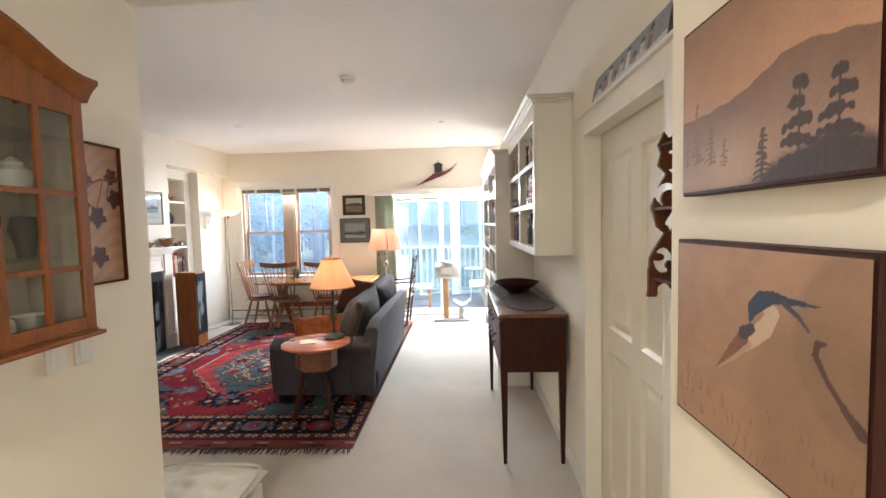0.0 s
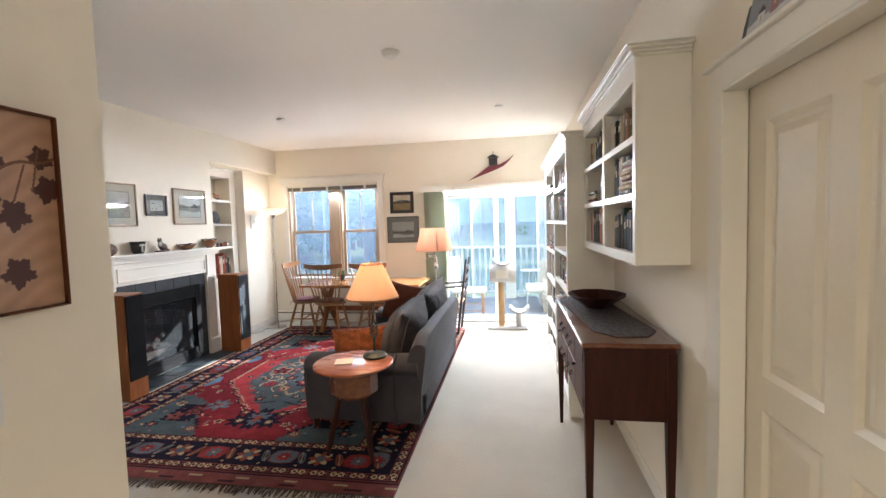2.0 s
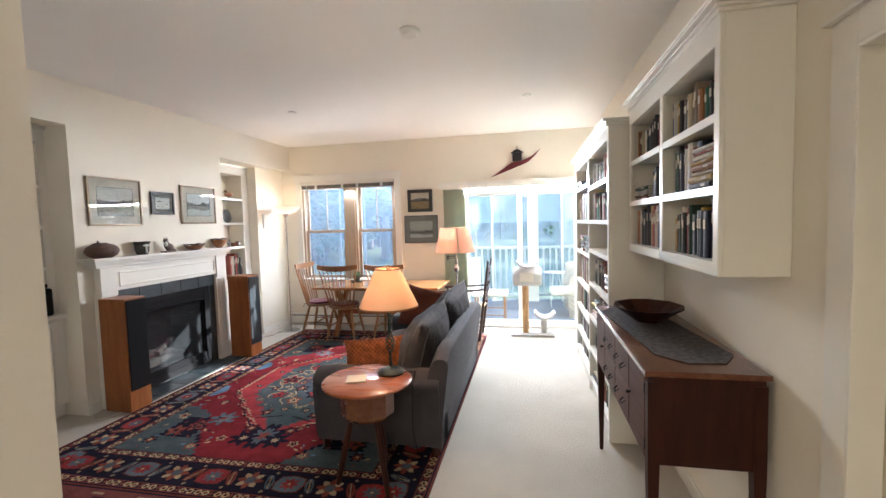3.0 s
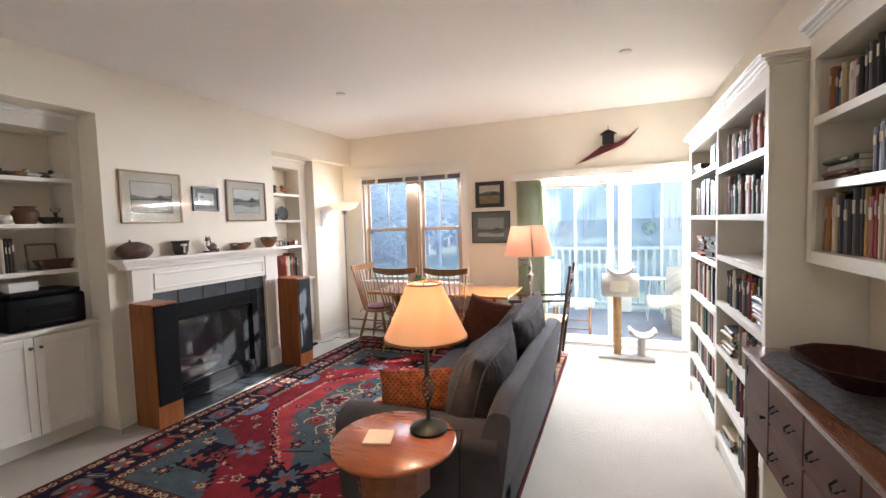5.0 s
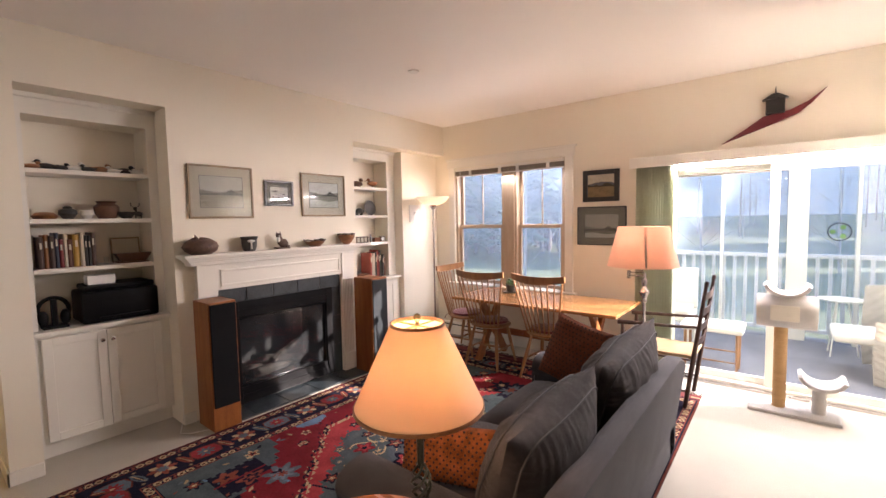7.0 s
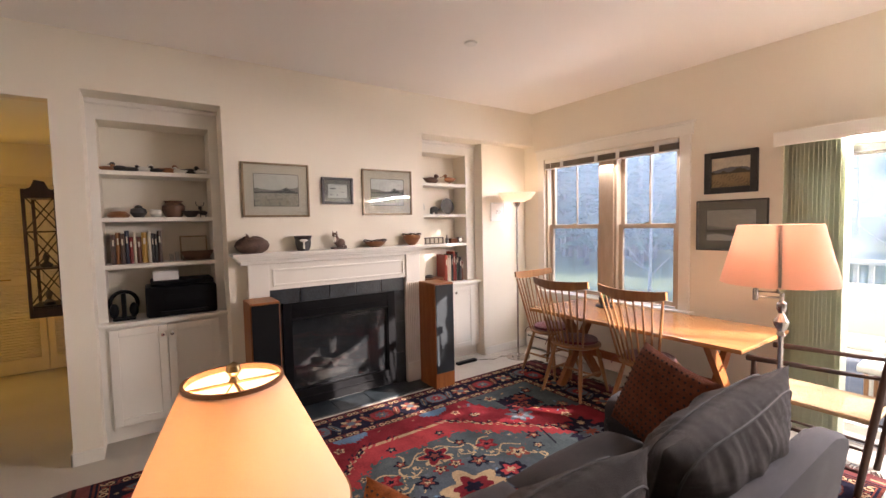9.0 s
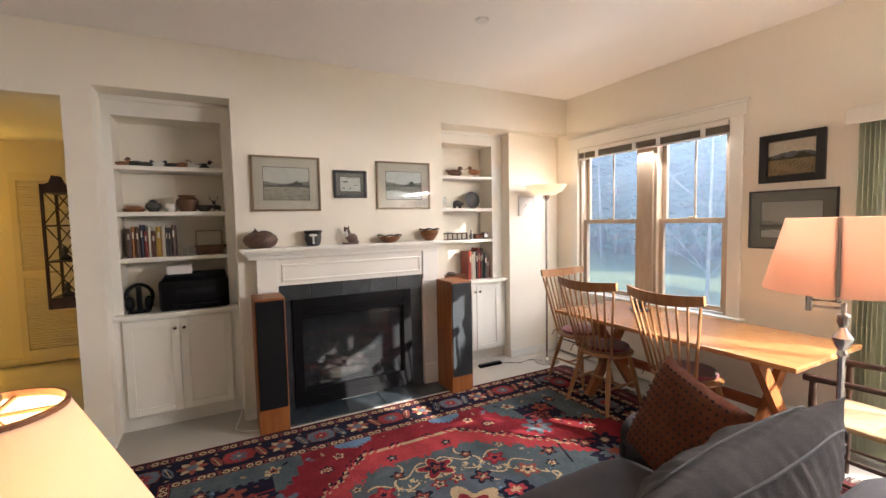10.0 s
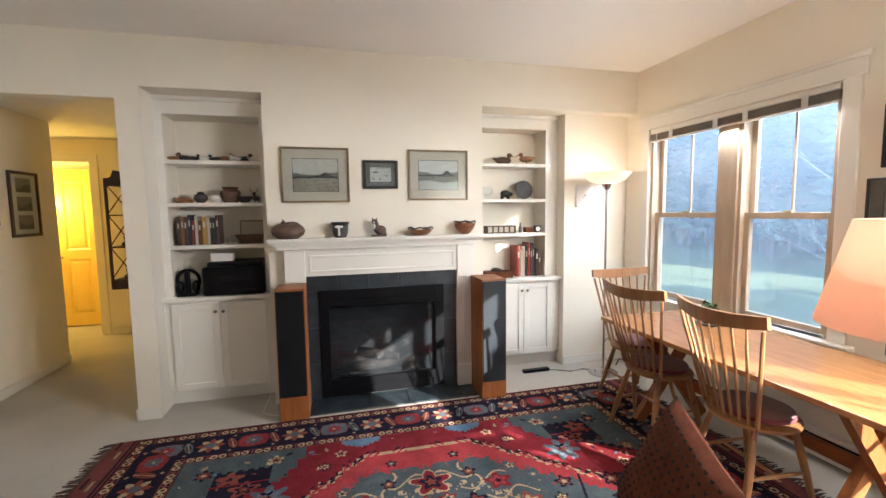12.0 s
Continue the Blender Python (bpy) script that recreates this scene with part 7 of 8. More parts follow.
solid("wooden_boat", bt, M_POTTERY, "dark wooden box shaped like a boat on a shelf", "box")
for k, (y, h) in enumerate(((3.75, 0.06), (3.79, 0.075), (3.825, 0.05))):
    turned("glass_cup", [(0, 0), (0.014, 0), (0.016, h), (0.014, h), (0.012, 0.004), (0, 0.004)], -4.16 - 0.02 * k, y, Z3, M_PICGLASS, "small clear glass on a shelf", "glass", 14)

Z4 = 0.9015
pr = thing("printer", (-4.22, 3.83, Z4), "black inkjet printer on the counter of built-in shelves", "printer")
part("body", box(-4.37, -4.04, 3.565, 4.044, Z4, Z4 + 0.235, 0.025, 3), M_PLASTIC, pr, smooth=True)
part("lid", box(-4.37, -4.07, 3.60, 4.03, Z4 + 0.236, Z4 + 0.275, 0.015), M_PLASTIC, pr)
part("tray", box(-4.06, -4.01, 3.66, 3.97, Z4 + 0.03, Z4 + 0.045, 0.005), M_PLASTIC, pr)
part("panel", box(-4.044, -4.036, 3.68, 3.95, Z4 + 0.12, Z4 + 0.17, 0.003), M_GRILLE, pr)
solid("white_box", box(-4.22, -4.12, 3.62, 3.79, Z4 + 0.276, Z4 + 0.345, 0.006), M_WHITEPL, "small white plastic box on top of a printer", "box")
hp = thing("headset", (-4.15, 3.43, Z4), "black over-ear headset on a stand on the counter", "headphones")
ring = [(-4.17, 3.43 + 0.085 * math.cos(math.radians(a)), Z4 + 0.12 + 0.09 * math.sin(math.radians(a))) for a in range(-40, 221, 20)]
part("headband", tube(bmesh.new(), ring, 0.014, 8), M_PLASTIC, hp, smooth=True)
part("ear_cup", blob(bmesh.new(), (-4.15, 3.49, Z4 + 0.07), (0.045, 0.03, 0.055), 14, 10), M_PLASTIC, hp, smooth=True)
part("ear_cup", blob(bmesh.new(), (-4.15, 3.37, Z4 + 0.07), (0.045, 0.03, 0.055), 14, 10), M_PLASTIC, hp, smooth=True)
part("stand", bx(box(-4.21, -4.09, 3.36, 3.50, Z4, Z4 + 0.015, 0.004), -4.18, -4.12, 3.415, 3.445, Z4 + 0.015, Z4 + 0.20, 0.004), M_PLASTIC, hp)

# narrow niche
bird(-4.23, 6.28, 2.028, 1.75, M_POTTERY, "dark carved wooden duck decoy on a narrow shelf", "duck_decoy", "", 1)
bird(-4.23, 6.53, 2.05, 1.5, M_TAN, "carved brown shorebird with a long bill on a shelf", "shorebird_figurine", "", -1, True)
solid("bird_stand", bx(box(-4.25, -4.21, 6.50, 6.57, 2.028, 2.036), -4.233, -4.227, 6.532, 6.538, 2.036, 2.06), M_FRAMEB, "small dark stand under a carved bird", "stand")
be = bmesh.new()
blob(be, (-4.22, 6.30, 1.683 + 0.055), (0.028, 0.055, 0.035), 12, 8)
blob(be, (-4.22, 6.355, 1.683 + 0.05), (0.02, 0.024, 0.02), 10, 8)
for s in (-0.035, 0.03):
    for q in (-0.014, 0.014):
        rod(be, (-4.22 + q, 6.30 + s, 1.683), (-4.22 + q, 6.30 + s, 1.683 + 0.05), 0.011, seg=6)
solid("bear_figurine", be, M_FRAMEB, "small black bear figurine on a shelf", "figurine", smooth=True)
pt = lathe(bmesh.new(), [(0, 0.006), (0.05, 0.004), (0.095, -0.008), (0.095, -0.012), (0.05, 0), (0, 0)], seg=28)
bmesh.ops.transform(pt, matrix=pose(-4.27, 6.53, 1.683 + 0.097, 0, 82, 0), verts=pt.verts)
solid("plate", pt, M_POTGREY, "dark patterned plate standing on a shelf", "plate", smooth=True)
turned("glass_ball", [(0, 0), (0.03, 0.002), (0.012, 0.02), (0.06, 0.05), (0.066, 0.09), (0.05, 0.125), (0.045, 0.125), (0.06, 0.09), (0.055, 0.055), (0, 0.03)], -4.22, 6.10, 1.683, M_PICGLASS, "round clear glass vase on a shelf", "vase")
bxs = thing("domino_box", (-4.2, 6.22, 1.344), "long dark wooden box with square ivory tiles on its front", "box")
part("body", box(-4.26, -4.18, 6.08, 6.40, 1.344, 1.42, 0.004), M_WALNUT, bxs)
for k in range(5):
    part("tile", box(-4.18, -4.176, 6.10 + k * 0.058, 6.142 + k * 0.058, 1.355, 1.409, 0.001, 1), M_MATB, bxs)
turned("small_bottle", [(0, 0), (0.016, 0), (0.018, 0.05), (0.007, 0.075), (0.008, 0.10), (0, 0.10)], -4.2, 6.455, 1.344, M_POTGREY, "small dark bottle on a shelf", "bottle", 14)
solid("small_box", box(-4.23, -4.17, 6.50, 6.59, 1.344, 1.40, 0.003), M_STAINED, "small red-brown wooden box on a shelf", "box")
clk = thing("small_clock", (-4.19, 6.64, 1.344), "small square dark clock with a pale face on a shelf", "clock")
part("case", box(-4.22, -4.18, 6.605, 6.675, 1.344, 1.414, 0.004), M_WALNUT, clk)
f = lathe(bmesh.new(), [(0, 0), (0.024, 0), (0.024, 0.002), (0, 0.002)], seg=20)
bmesh.ops.transform(f, matrix=pose(-4.18, 6.64, 1.379, 0, 90), verts=f.verts)
part("dial", f, M_WHITEPL, clk)
book_row(-4.15, 6.40, 6.68, 0.9015, 0.36, 1, 0.17, 1.0, (0.022, 0.042))
solid("keepsake_box", box(-4.24, -4.10, 6.05, 6.33, 0.9015, 0.97, 0.005), M_STAINED, "red-brown wooden keepsake box on a counter", "box")
turned("oval_tin", [(0, 0), (0.05, 0), (0.055, 0.015), (0.03, 0.03), (0, 0.033)], -4.17, 6.18, 0.9715, M_POTGREY, "small dark oval tin on a wooden box", "tin", 20)

# bookcase keepsakes
turned("shelf_bowl", [(0, 0), (0.03, 0), (0.07, 0.04), (0.065, 0.04), (0.025, 0.008), (0, 0.008)], 0.60, 4.50, 1.326, M_STAINED, "small red-brown bowl on a bookcase shelf", "bowl")
sk = solid("carved_snake", tube(bmesh.new(), [(0.72, 4.42 + 0.03 * k, 1.335 + 0.13 + 0.02 * math.sin(k * 1.3)) for k in range(8)], [0.012, 0.014, 0.013, 0.012, 0.01, 0.008, 0.006, 0.003], 8), M_TAN, "carved wavy wooden snake on a bookcase shelf", "figurine", smooth=True)
solid("snake_stand", box(0.71, 0.73, 4.47, 4.56, 1.3255, 1.45), M_WALNUT, "dark stand holding a carved snake", "stand")
ff = thing("small_photo_frame", (0.66, 4.95, 1.3255), "small pale photo frame on a bookcase shelf", "picture")
b = frame_boxes(bmesh.new(), -0.05, 0.05, 0, 0.13, 0.012, 0, 0.012)
mm = Matrix.Translation((0.66, 4.95, 1.3255)) @ turn(0, 0, -80) @ turn(-8, 0, 0)
bmesh.ops.transform(b, matrix=mm, verts=b.verts)
part("frame", b, M_MATB, ff)
b = box(-0.038, 0.038, 0.004, 0.010, 0.012, 0.118)
bmesh.ops.transform(b, matrix=mm, verts=b.verts)
part("print", b, M_MATD, ff)
for k, y in enumerate((4.70, 4.80)):
    bird(0.62, y, 1.3255, 1.0, M_STAINED, "small carved bird on a bookcase shelf", "bird_figurine", "", 1)

# ---- entry: carved rack, cabinet, pouf, switch ----
rk = thing("carved_rack", (0.78, 1.3, 1.36), "carved red-brown wooden wall rack with three shelves of keepsakes", "wall shelf")
RY, RXW = 1.474, 0.833


def fretwork(a, z):
    """True where the pierced side has wood: a is the depth from the wall, z the height."""
    out = np.interp(z, [1.36, 1.42, 1.47, 1.505, 1.545, 1.563, 1.59, 1.62, 1.68, 1.715, 1.74, 1.775, 1.80, 1.83], [0.143, 0.140, 0.139, 0.122, 0.095, 0.118, 0.124, 0.134, 0.112, 0.092, 0.115, 0.106, 0.114, 0.10])
    top = np.interp(a, [0, 0.03, 0.045, 0.06, 0.075, 0.085, 0.10, 0.12], [1.795, 1.80, 1.822, 1.85, 1.822, 1.818, 1.838, 1.815])
    low = np.interp(a, [0, 0.028, 0.032, 0.05, 0.068, 0.072, 0.09, 0.112, 0.116, 0.15], [1.362, 1.362, 1.388, 1.402, 1.392, 1.378, 1.402, 1.392, 1.36, 1.36])
    ok = (a < out) & (z < top) & (z > low)

    def oval(ca, cz, ra, rz, tilt=0.0):
        c, s_ = math.cos(tilt), math.sin(tilt)
        return (((a - ca) * c + (z - cz) * s_) / ra) ** 2 + (((z - cz) * c - (a - ca) * s_) / rz) ** 2 < 1

    holes = oval(0.060, 1.742, 0.028, 0.027) & ~oval(0.076, 1.748, 0.022, 0.020)
    holes |= oval(0.062, 1.779, 0.024, 0.006, -0.15)
    holes |= oval(0.036, 1.702, 0.010, 0.013, 0.5)
    holes |= oval(0.086, 1.656, 0.036, 0.033) & ~oval(0.080, 1.645, 0.025, 0.026) & (z > 1.625)
    holes |= oval(0.045, 1.655, 0.008, 0.014)
    holes |= oval(0.048, 1.600, 0.007, 0.018, -0.7)
    holes |= oval(0.078, 1.576, 0.013, 0.030, 0.4) & ~oval(0.092, 1.556, 0.010, 0.014)
    holes |= oval(0.060, 1.548, 0.012, 0.014)
    holes |= oval(0.046, 1.500, 0.007, 0.026, 0.25)
    holes |= oval(0.098, 1.466, 0.027, 0.036) & ~oval(0.112, 1.476, 0.017, 0.012) & ~oval(0.080, 1.452, 0.012, 0.014)
    holes |= oval(0.058, 1.448, 0.010, 0.020, -0.4)
    return ok & ~holes


for y in (RY, 1.10):
    st = 0.003
    na, nz = 50, 166
    bm = bmesh.new()
    ca, cz = np.meshgrid((np.arange(na) + 0.5) * st, 1.356 + (np.arange(nz) + 0.5) * st, indexing="ij")
    ok = fretwork(ca, cz)
    vs = {}

    def corner(i, j, k):
        if (i, j, k) not in vs:
            vs[i, j, k] = bm.verts.new((RXW - i * st, y + (-0.006, 0.006)[k], 1.356 + j * st))
        return vs[i, j, k]

    for i in range(na):
        for j in range(nz):
            if not ok[i, j]:
                continue
            for k in (0, 1):
                bm.faces.new((corner(i, j, k), corner(i + 1, j, k), corner(i + 1, j + 1, k), corner(i, j + 1, k)))
            for di, dj, p, q in ((-1, 0, (i, j), (i, j + 1)), (1, 0, (i + 1, j), (i + 1, j + 1)), (0, -1, (i, j), (i + 1, j)), (0, 1, (i, j + 1), (i + 1, j + 1))):
                ii, jj = i + di, j + dj
                if not (0 <= ii < na and 0 <= jj < nz and ok[ii, jj]):
                    bm.faces.new((corner(*p, 0), corner(*p, 1), corner(*q, 1), corner(*q, 0)))
    for _ in range(3):
        bmesh.ops.smooth_vert(bm, verts=bm.verts, factor=0.5, use_axis_x=True, use_axis_y=False, use_axis_z=True)
    part("pierced_side", bm, M_STAINED, rk)
for z, dep in ((1.42, 0.135), (1.62, 0.128), (1.80, 0.108)):
    part("shelf", box(RXW - dep, RXW, 1.107, RY - 0.007, z - 0.009, z, 0.002, 1), M_STAINED, rk)
solid("shell_dish", lathe(bmesh.new(), [(0, 0), (0.03, 0), (0.050, 0.016), (0.046, 0.016), (0, 0.006)], (0.765, 1.345, 1.421), 18, 1.3), M_POTGREY, "dark oval dish on a carved rack", "dish")
b = slab(bmesh.new(), [(-0.035, 0), (0.035, 0), (0.038, 0.02), (0.030, 0.045), (0.012, 0.056), (-0.010, 0.052), (-0.028, 0.03)], 0.014, Matrix.Translation((0.765, 1.34, 1.427)) @ turn(0, 0, 60) @ turn(-15, 0, 0))
bmesh.ops.bevel(b, geom=b.edges[:], offset=0.004, segments=2, affect="EDGES")
solid("seashell", b, M_WHITEPOT, "white broken shell standing in a dish on a rack", "shell", smooth=True)
b = blob(bmesh.new(), (0.775, 1.415, 1.4485), (0.024, 0.020, 0.027), 12, 9)
solid("pebble", b, M_MATD, "round grey stone on a carved rack", "stone", smooth=True)
b = blob(blob(bmesh.new(), (0.775, 1.41, 1.634), (0.030, 0.026, 0.013), 12, 8), (0.77, 1.405, 1.650), (0.018, 0.016, 0.010), 10, 7)
solid("white_dish", b, M_WHITEPOT, "small heap of white shells on a carved rack", "shell", smooth=True)
solid("dark_jar", lathe(bmesh.new(), [(0, 0), (0.022, 0), (0.026, 0.02), (0.016, 0.034), (0, 0.034)], (0.78, 1.30, 1.621), 14), M_POTGREY, "small dark jar on a carved rack", "jar", smooth=True)
solid("white_cup", lathe(bmesh.new(), [(0, 0), (0.022, 0), (0.03, 0.03), (0.027, 0.03), (0.018, 0.004), (0, 0.004)], (0.78, 1.235, 1.621), 16), M_WHITEPOT, "small white cup on a carved rack", "cup", smooth=True)
tr = thing("toy_chest", (0.79, 1.30, 1.801), "small dark wooden chest with a pale shell motif on a rack", "box")
part("body", box(0.762, 0.822, 1.22, 1.355, 1.801, 1.848, 0.004), M_MAHOG, tr)
part("motif", blob(bmesh.new(), (0.761, 1.295, 1.826), (0.003, 0.012, 0.008), 10, 6), M_MATB, tr)
part("handle", rod(bmesh.new(), (0.792, 1.20, 1.858), (0.792, 1.385, 1.858), 0.008, 0.006, 8), M_MAHOG, tr)
part("handle_post", rod(bmesh.new(), (0.792, 1.368, 1.801), (0.792, 1.368, 1.855), 0.008, 0.005, 8, [(0.4, 0.005), (0.7, 0.010)]), M_MAHOG, tr)

cc = thing("curio_cabinet", (-1.06, 1.2, 1.28), "red-brown wood wall cabinet with arched crown and glazed doors", "cabinet")
KX0, KX1, KY0, KY1, KZ0 = -1.163, -0.975, 0.88, 1.44, 1.30
part("back", box(KX0, KX0 + 0.008, KY0, KY1, KZ0, 1.99), M_MATB, cc)
part("side", box(KX0 + 0.008, KX1, KY1 - 0.014, KY1, KZ0, 1.98), M_CURIO, cc)
part("side", box(KX0 + 0.008, KX1, KY0, KY0 + 0.014, KZ0, 1.98), M_CURIO, cc)
for y in (KY0 + 0.0145, KY1 - 0.0165):
    part("side_lining", box(KX0 + 0.009, KX1 - 0.002, y, y + 0.002, KZ0 + 0.002, 1.97), M_MATB, cc)
part("base_moulding", bx(box(KX0, KX1 + 0.028, KY0 - 0.02, KY1 + 0.02, KZ0 - 0.022, KZ0 - 0.008, 0.005), KX0, KX1 + 0.012, KY0 - 0.008, KY1 + 0.008, KZ0 - 0.008, KZ0, 0.002), M_CURIO, cc)
KYM = (KY0 + KY1) / 2


def crown_z(y):
    s = abs(y - KYM) / (KY1 - KYM)
    return 1.985 + 0.085 * (0.5 + 0.5 * math.cos(math.pi * min(s, 1)))


cr = bmesh.new()
prev = None
for k in range(29):
    y = KY0 - 0.03 + (KY1 - KY0 + 0.06) * k / 28
    z = crown_z(y)
    ring = [cr.verts.new(p) for p in ((KX0, y, z + 0.055), (KX1 + 0.045, y, z + 0.055), (KX1 + 0.045, y, z + 0.042), (KX1 + 0.032, y, z + 0.030), (KX1 + 0.018, y, z + 0.012), (KX1 + 0.008, y, z - 0.008), (KX0, y, z - 0.008))]
    if prev:
        for q in range(7):
            cr.faces.new((prev[q], prev[(q + 1) % 7], ring[(q + 1) % 7], ring[q]))
    else:
        cr.faces.new(ring)
    prev = ring
cr.faces.new(prev[::-1])
part("crown", cr, M_CURIO, cc, smooth=True)
for y0, y1 in ((KY0, KYM - 0.002), (KYM + 0.002, KY1)):
    d = bmesh.new()
    bx(d, KX1, KX1 + 0.016, y0, y0 + 0.032, KZ0 + 0.002, 1.975, 0.002, 1)
    bx(d, KX1, KX1 + 0.016, y1 - 0.032, y1, KZ0 + 0.002, 1.975, 0.002, 1)
    bx(d, KX1, KX1 + 0.016, y0 + 0.032, y1 - 0.032, KZ0 + 0.002, KZ0 + 0.040, 0.002, 1)
    n = 8
    for k in range(n):
        ya, yb = y0 + 0.032 + (y1 - y0 - 0.064) * k / n, y0 + 0.032 + (y1 - y0 - 0.064) * (k + 1) / n
        bx(d, KX1, KX1 + 0.016, ya, yb, 1.925, crown_z((ya + yb) / 2) - 0.005)
    dr_ = part("door", d, M_CURIO, cc)
    ym = (y0 + y1) / 2
    part("muntin", box(KX1 + 0.003, KX1 + 0.014, ym - 0.008, ym + 0.008, KZ0 + 0.04, 1.925), M_CURIO, dr_)
    for z in (1.485, 1.70):
        part("muntin", box(KX1 + 0.0035, KX1 + 0.0135, y0 + 0.032, y1 - 0.032, z - 0.008, z + 0.008), M_CURIO, dr_)
    part("pane", box(KX1 + 0.006, KX1 + 0.0085, y0 + 0.032, y1 - 0.032, KZ0 + 0.04, 1.925), M_PICGLASS, dr_)
    part("knob", blob(bmesh.new(), (KX1 + 0.026, (y1 - 0.014) if y0 < 1 else (y0 + 0.014), 1.66), (0.009, 0.007, 0.007), 10, 8), M_BRASS, dr_, smooth=True)
for z in (1.52, 1.70, 1.86):
    part("glass_shelf", box(KX0 + 0.01, KX1 - 0.005, KY0 + 0.015, KY1 - 0.015, z - 0.005, z), M_PICGLASS, cc)
for x, y, z, k in ((-1.07, 1.34, 1.3005, 0), (-1.06, 1.24, 1.3005, 1), (-1.07, 1.35, 1.521, 2), (-1.07, 1.22, 1.521, 0), (-1.07, 1.33, 1.701, 1), (-1.07, 1.21, 1.701, 2), (-1.07, 1.08, 1.521, 1), (-1.07, 1.05, 1.3005, 2)):
    prof = [[(0, 0), (0.022, 0), (0.034, 0.045), (0.038, 0.06), (0.034, 0.06), (0.02, 0.008), (0, 0.008)], [(0, 0), (0.025, 0), (0.042, 0.035), (0.040, 0.06), (0.022, 0.075), (0.024, 0.082), (0.008, 0.095), (0, 0.10)], [(0, 0), (0.02, 0), (0.024, 0.04), (0.036, 0.075), (0.03, 0.11), (0.024, 0.115), (0, 0.10)]][k]
    o = thing("teacup" if k == 0 else "teapot" if k == 1 else "glass_vase", (x, y, z), "white china cup in a glazed wall cabinet" if k == 0 else "pale patterned china teapot in a glazed cabinet" if k == 1 else "green glass vase in a glazed wall cabinet", "cup" if k == 0 else "teapot" if k == 1 else "vase")
    part("vessel", lathe(bmesh.new(), prof, (x, y, z), 20), [M_WHITEPOT, M_WHITEPOT, M_POTGREY][k], o, smooth=True)
    if k < 2:
        part("handle", tube(bmesh.new(), [(x, y + 0.034, z + 0.05), (x, y + 0.055, z + 0.046), (x, y + 0.055, z + 0.024), (x, y + 0.030, z + 0.018)], 0.003, 6), [M_WHITEPOT, M_WHITEPOT][k], o, smooth=True)
for y in (1.50, 1.60):
    o = tagged(thing("light_switch", (-1.163, y, 1.20), "white double rocker light switch plate on a cream wall", "switch"), kind="structure")
    part("plate", box(-1.1645, -1.158, y - 0.035, y + 0.035, 1.14, 1.255, 0.002, 1), M_WHITEPL, o)
    part("rocker", box(-1.158, -1.155, y - 0.016, y + 0.016, 1.165, 1.23, 0.001, 1), M_WHITEPL, o)

pf = thing("pouf", (-1.27, 2.22, 0), "low cream tufted cotton floor cushion by the wall's end", "pouf")
c = pillow_mesh(0.62, 0.50, 0.13, 30, 0.1, 0.0, 7)
for v in c.verts:
    for i in (-1, 0, 1):
        for j in (-1, 0, 1):
            r2 = (v.co.x - i * 0.17) ** 2 + (v.co.z - j * 0.14) ** 2
            v.co.y *= 1 - 0.42 * math.exp(-r2 / 0.0012)
bmesh.ops.transform(c, matrix=Matrix.Translation((-1.27, 2.225, 0.245)) @ turn(0, 0, -4) @ turn(90, 0, 0), verts=c.verts)
part("cushion", c, M_CUSHW, pf, smooth=True)
part("seat_box", box(-1.56, -0.98, 1.99, 2.45, 0.0, 0.185, 0.02, 3), M_CUSHW, pf, smooth=True)
rim = []
for k in range(49):
    a = 2 * math.pi * k / 48
    cq, sq = math.cos(a), math.sin(a)
    r = 1 / (abs(cq) ** 8 + abs(sq) ** 8) ** 0.125
    rim.append((-1.27 + 0.30 * r * cq, 2.225 + 0.235 * r * sq, 0.275))
part("piping", tube(bmesh.new(), rim, 0.010, 7), M_CUSHW, pf, smooth=True)

# ---- hall: hanging shelf, photographs ----
eg = thing("hanging_etagere", (-4.2, 3.02, 1.0), "dark wooden hanging shelf with crossed sides and small ornaments", "wall shelf")
for x in (-4.05, -4.36):
    part("side_post", box(x - 0.009, x + 0.009, 2.93, 2.948, 1.0, 1.86, 0.002, 1), M_WALNUT, eg)
    part("side_post", box(x - 0.009, x + 0.009, 3.09, 3.108, 1.0, 1.86, 0.002, 1), M_WALNUT, eg)
    for z0, z1 in ((1.09, 1.32), (1.34, 1.57), (1.59, 1.81)):
        for a, b_ in ((z0, z1), (z1, z0)):
            part("cross_bar", rod(bmesh.new(), (x, 2.945, a), (x, 3.094, b_), 0.0045, seg=5), M_WALNUT, eg)
part("side_crest", slab(bmesh.new(), [(-0.09, 0), (0.09, 0), (0.085, 0.05), (0.05, 0.06), (0.03, 0.11), (-0.02, 0.12), (-0.04, 0.07), (-0.085, 0.05)], 0.012, Matrix.Translation((-4.045, 3.019, 1.80)) @ turn(0, 0, 90)), M_WALNUT, eg)
for z in (1.07, 1.33, 1.58, 1.815):
    part("shelf", box(-4.351, -4.059, 2.935, 3.105, z - 0.011, z, 0.001, 1), M_WALNUT, eg)
part("apron", box(-4.06, -4.045, 2.93, 3.108, 0.995, 1.06, 0.003, 1), M_WALNUT, eg)
for z, nm in ((1.0705, "a"), (1.3305, "b"), (1.8155, "c")):
    turned("dark_ornament", [(0, 0), (0.03, 0), (0.035, 0.02), (0.012, 0.04), (0.02, 0.07), (0.008, 0.10), (0, 0.10)], -4.13, 3.02, z, M_POTGREY, "small dark ornament on a hanging shelf", "ornament", 14)


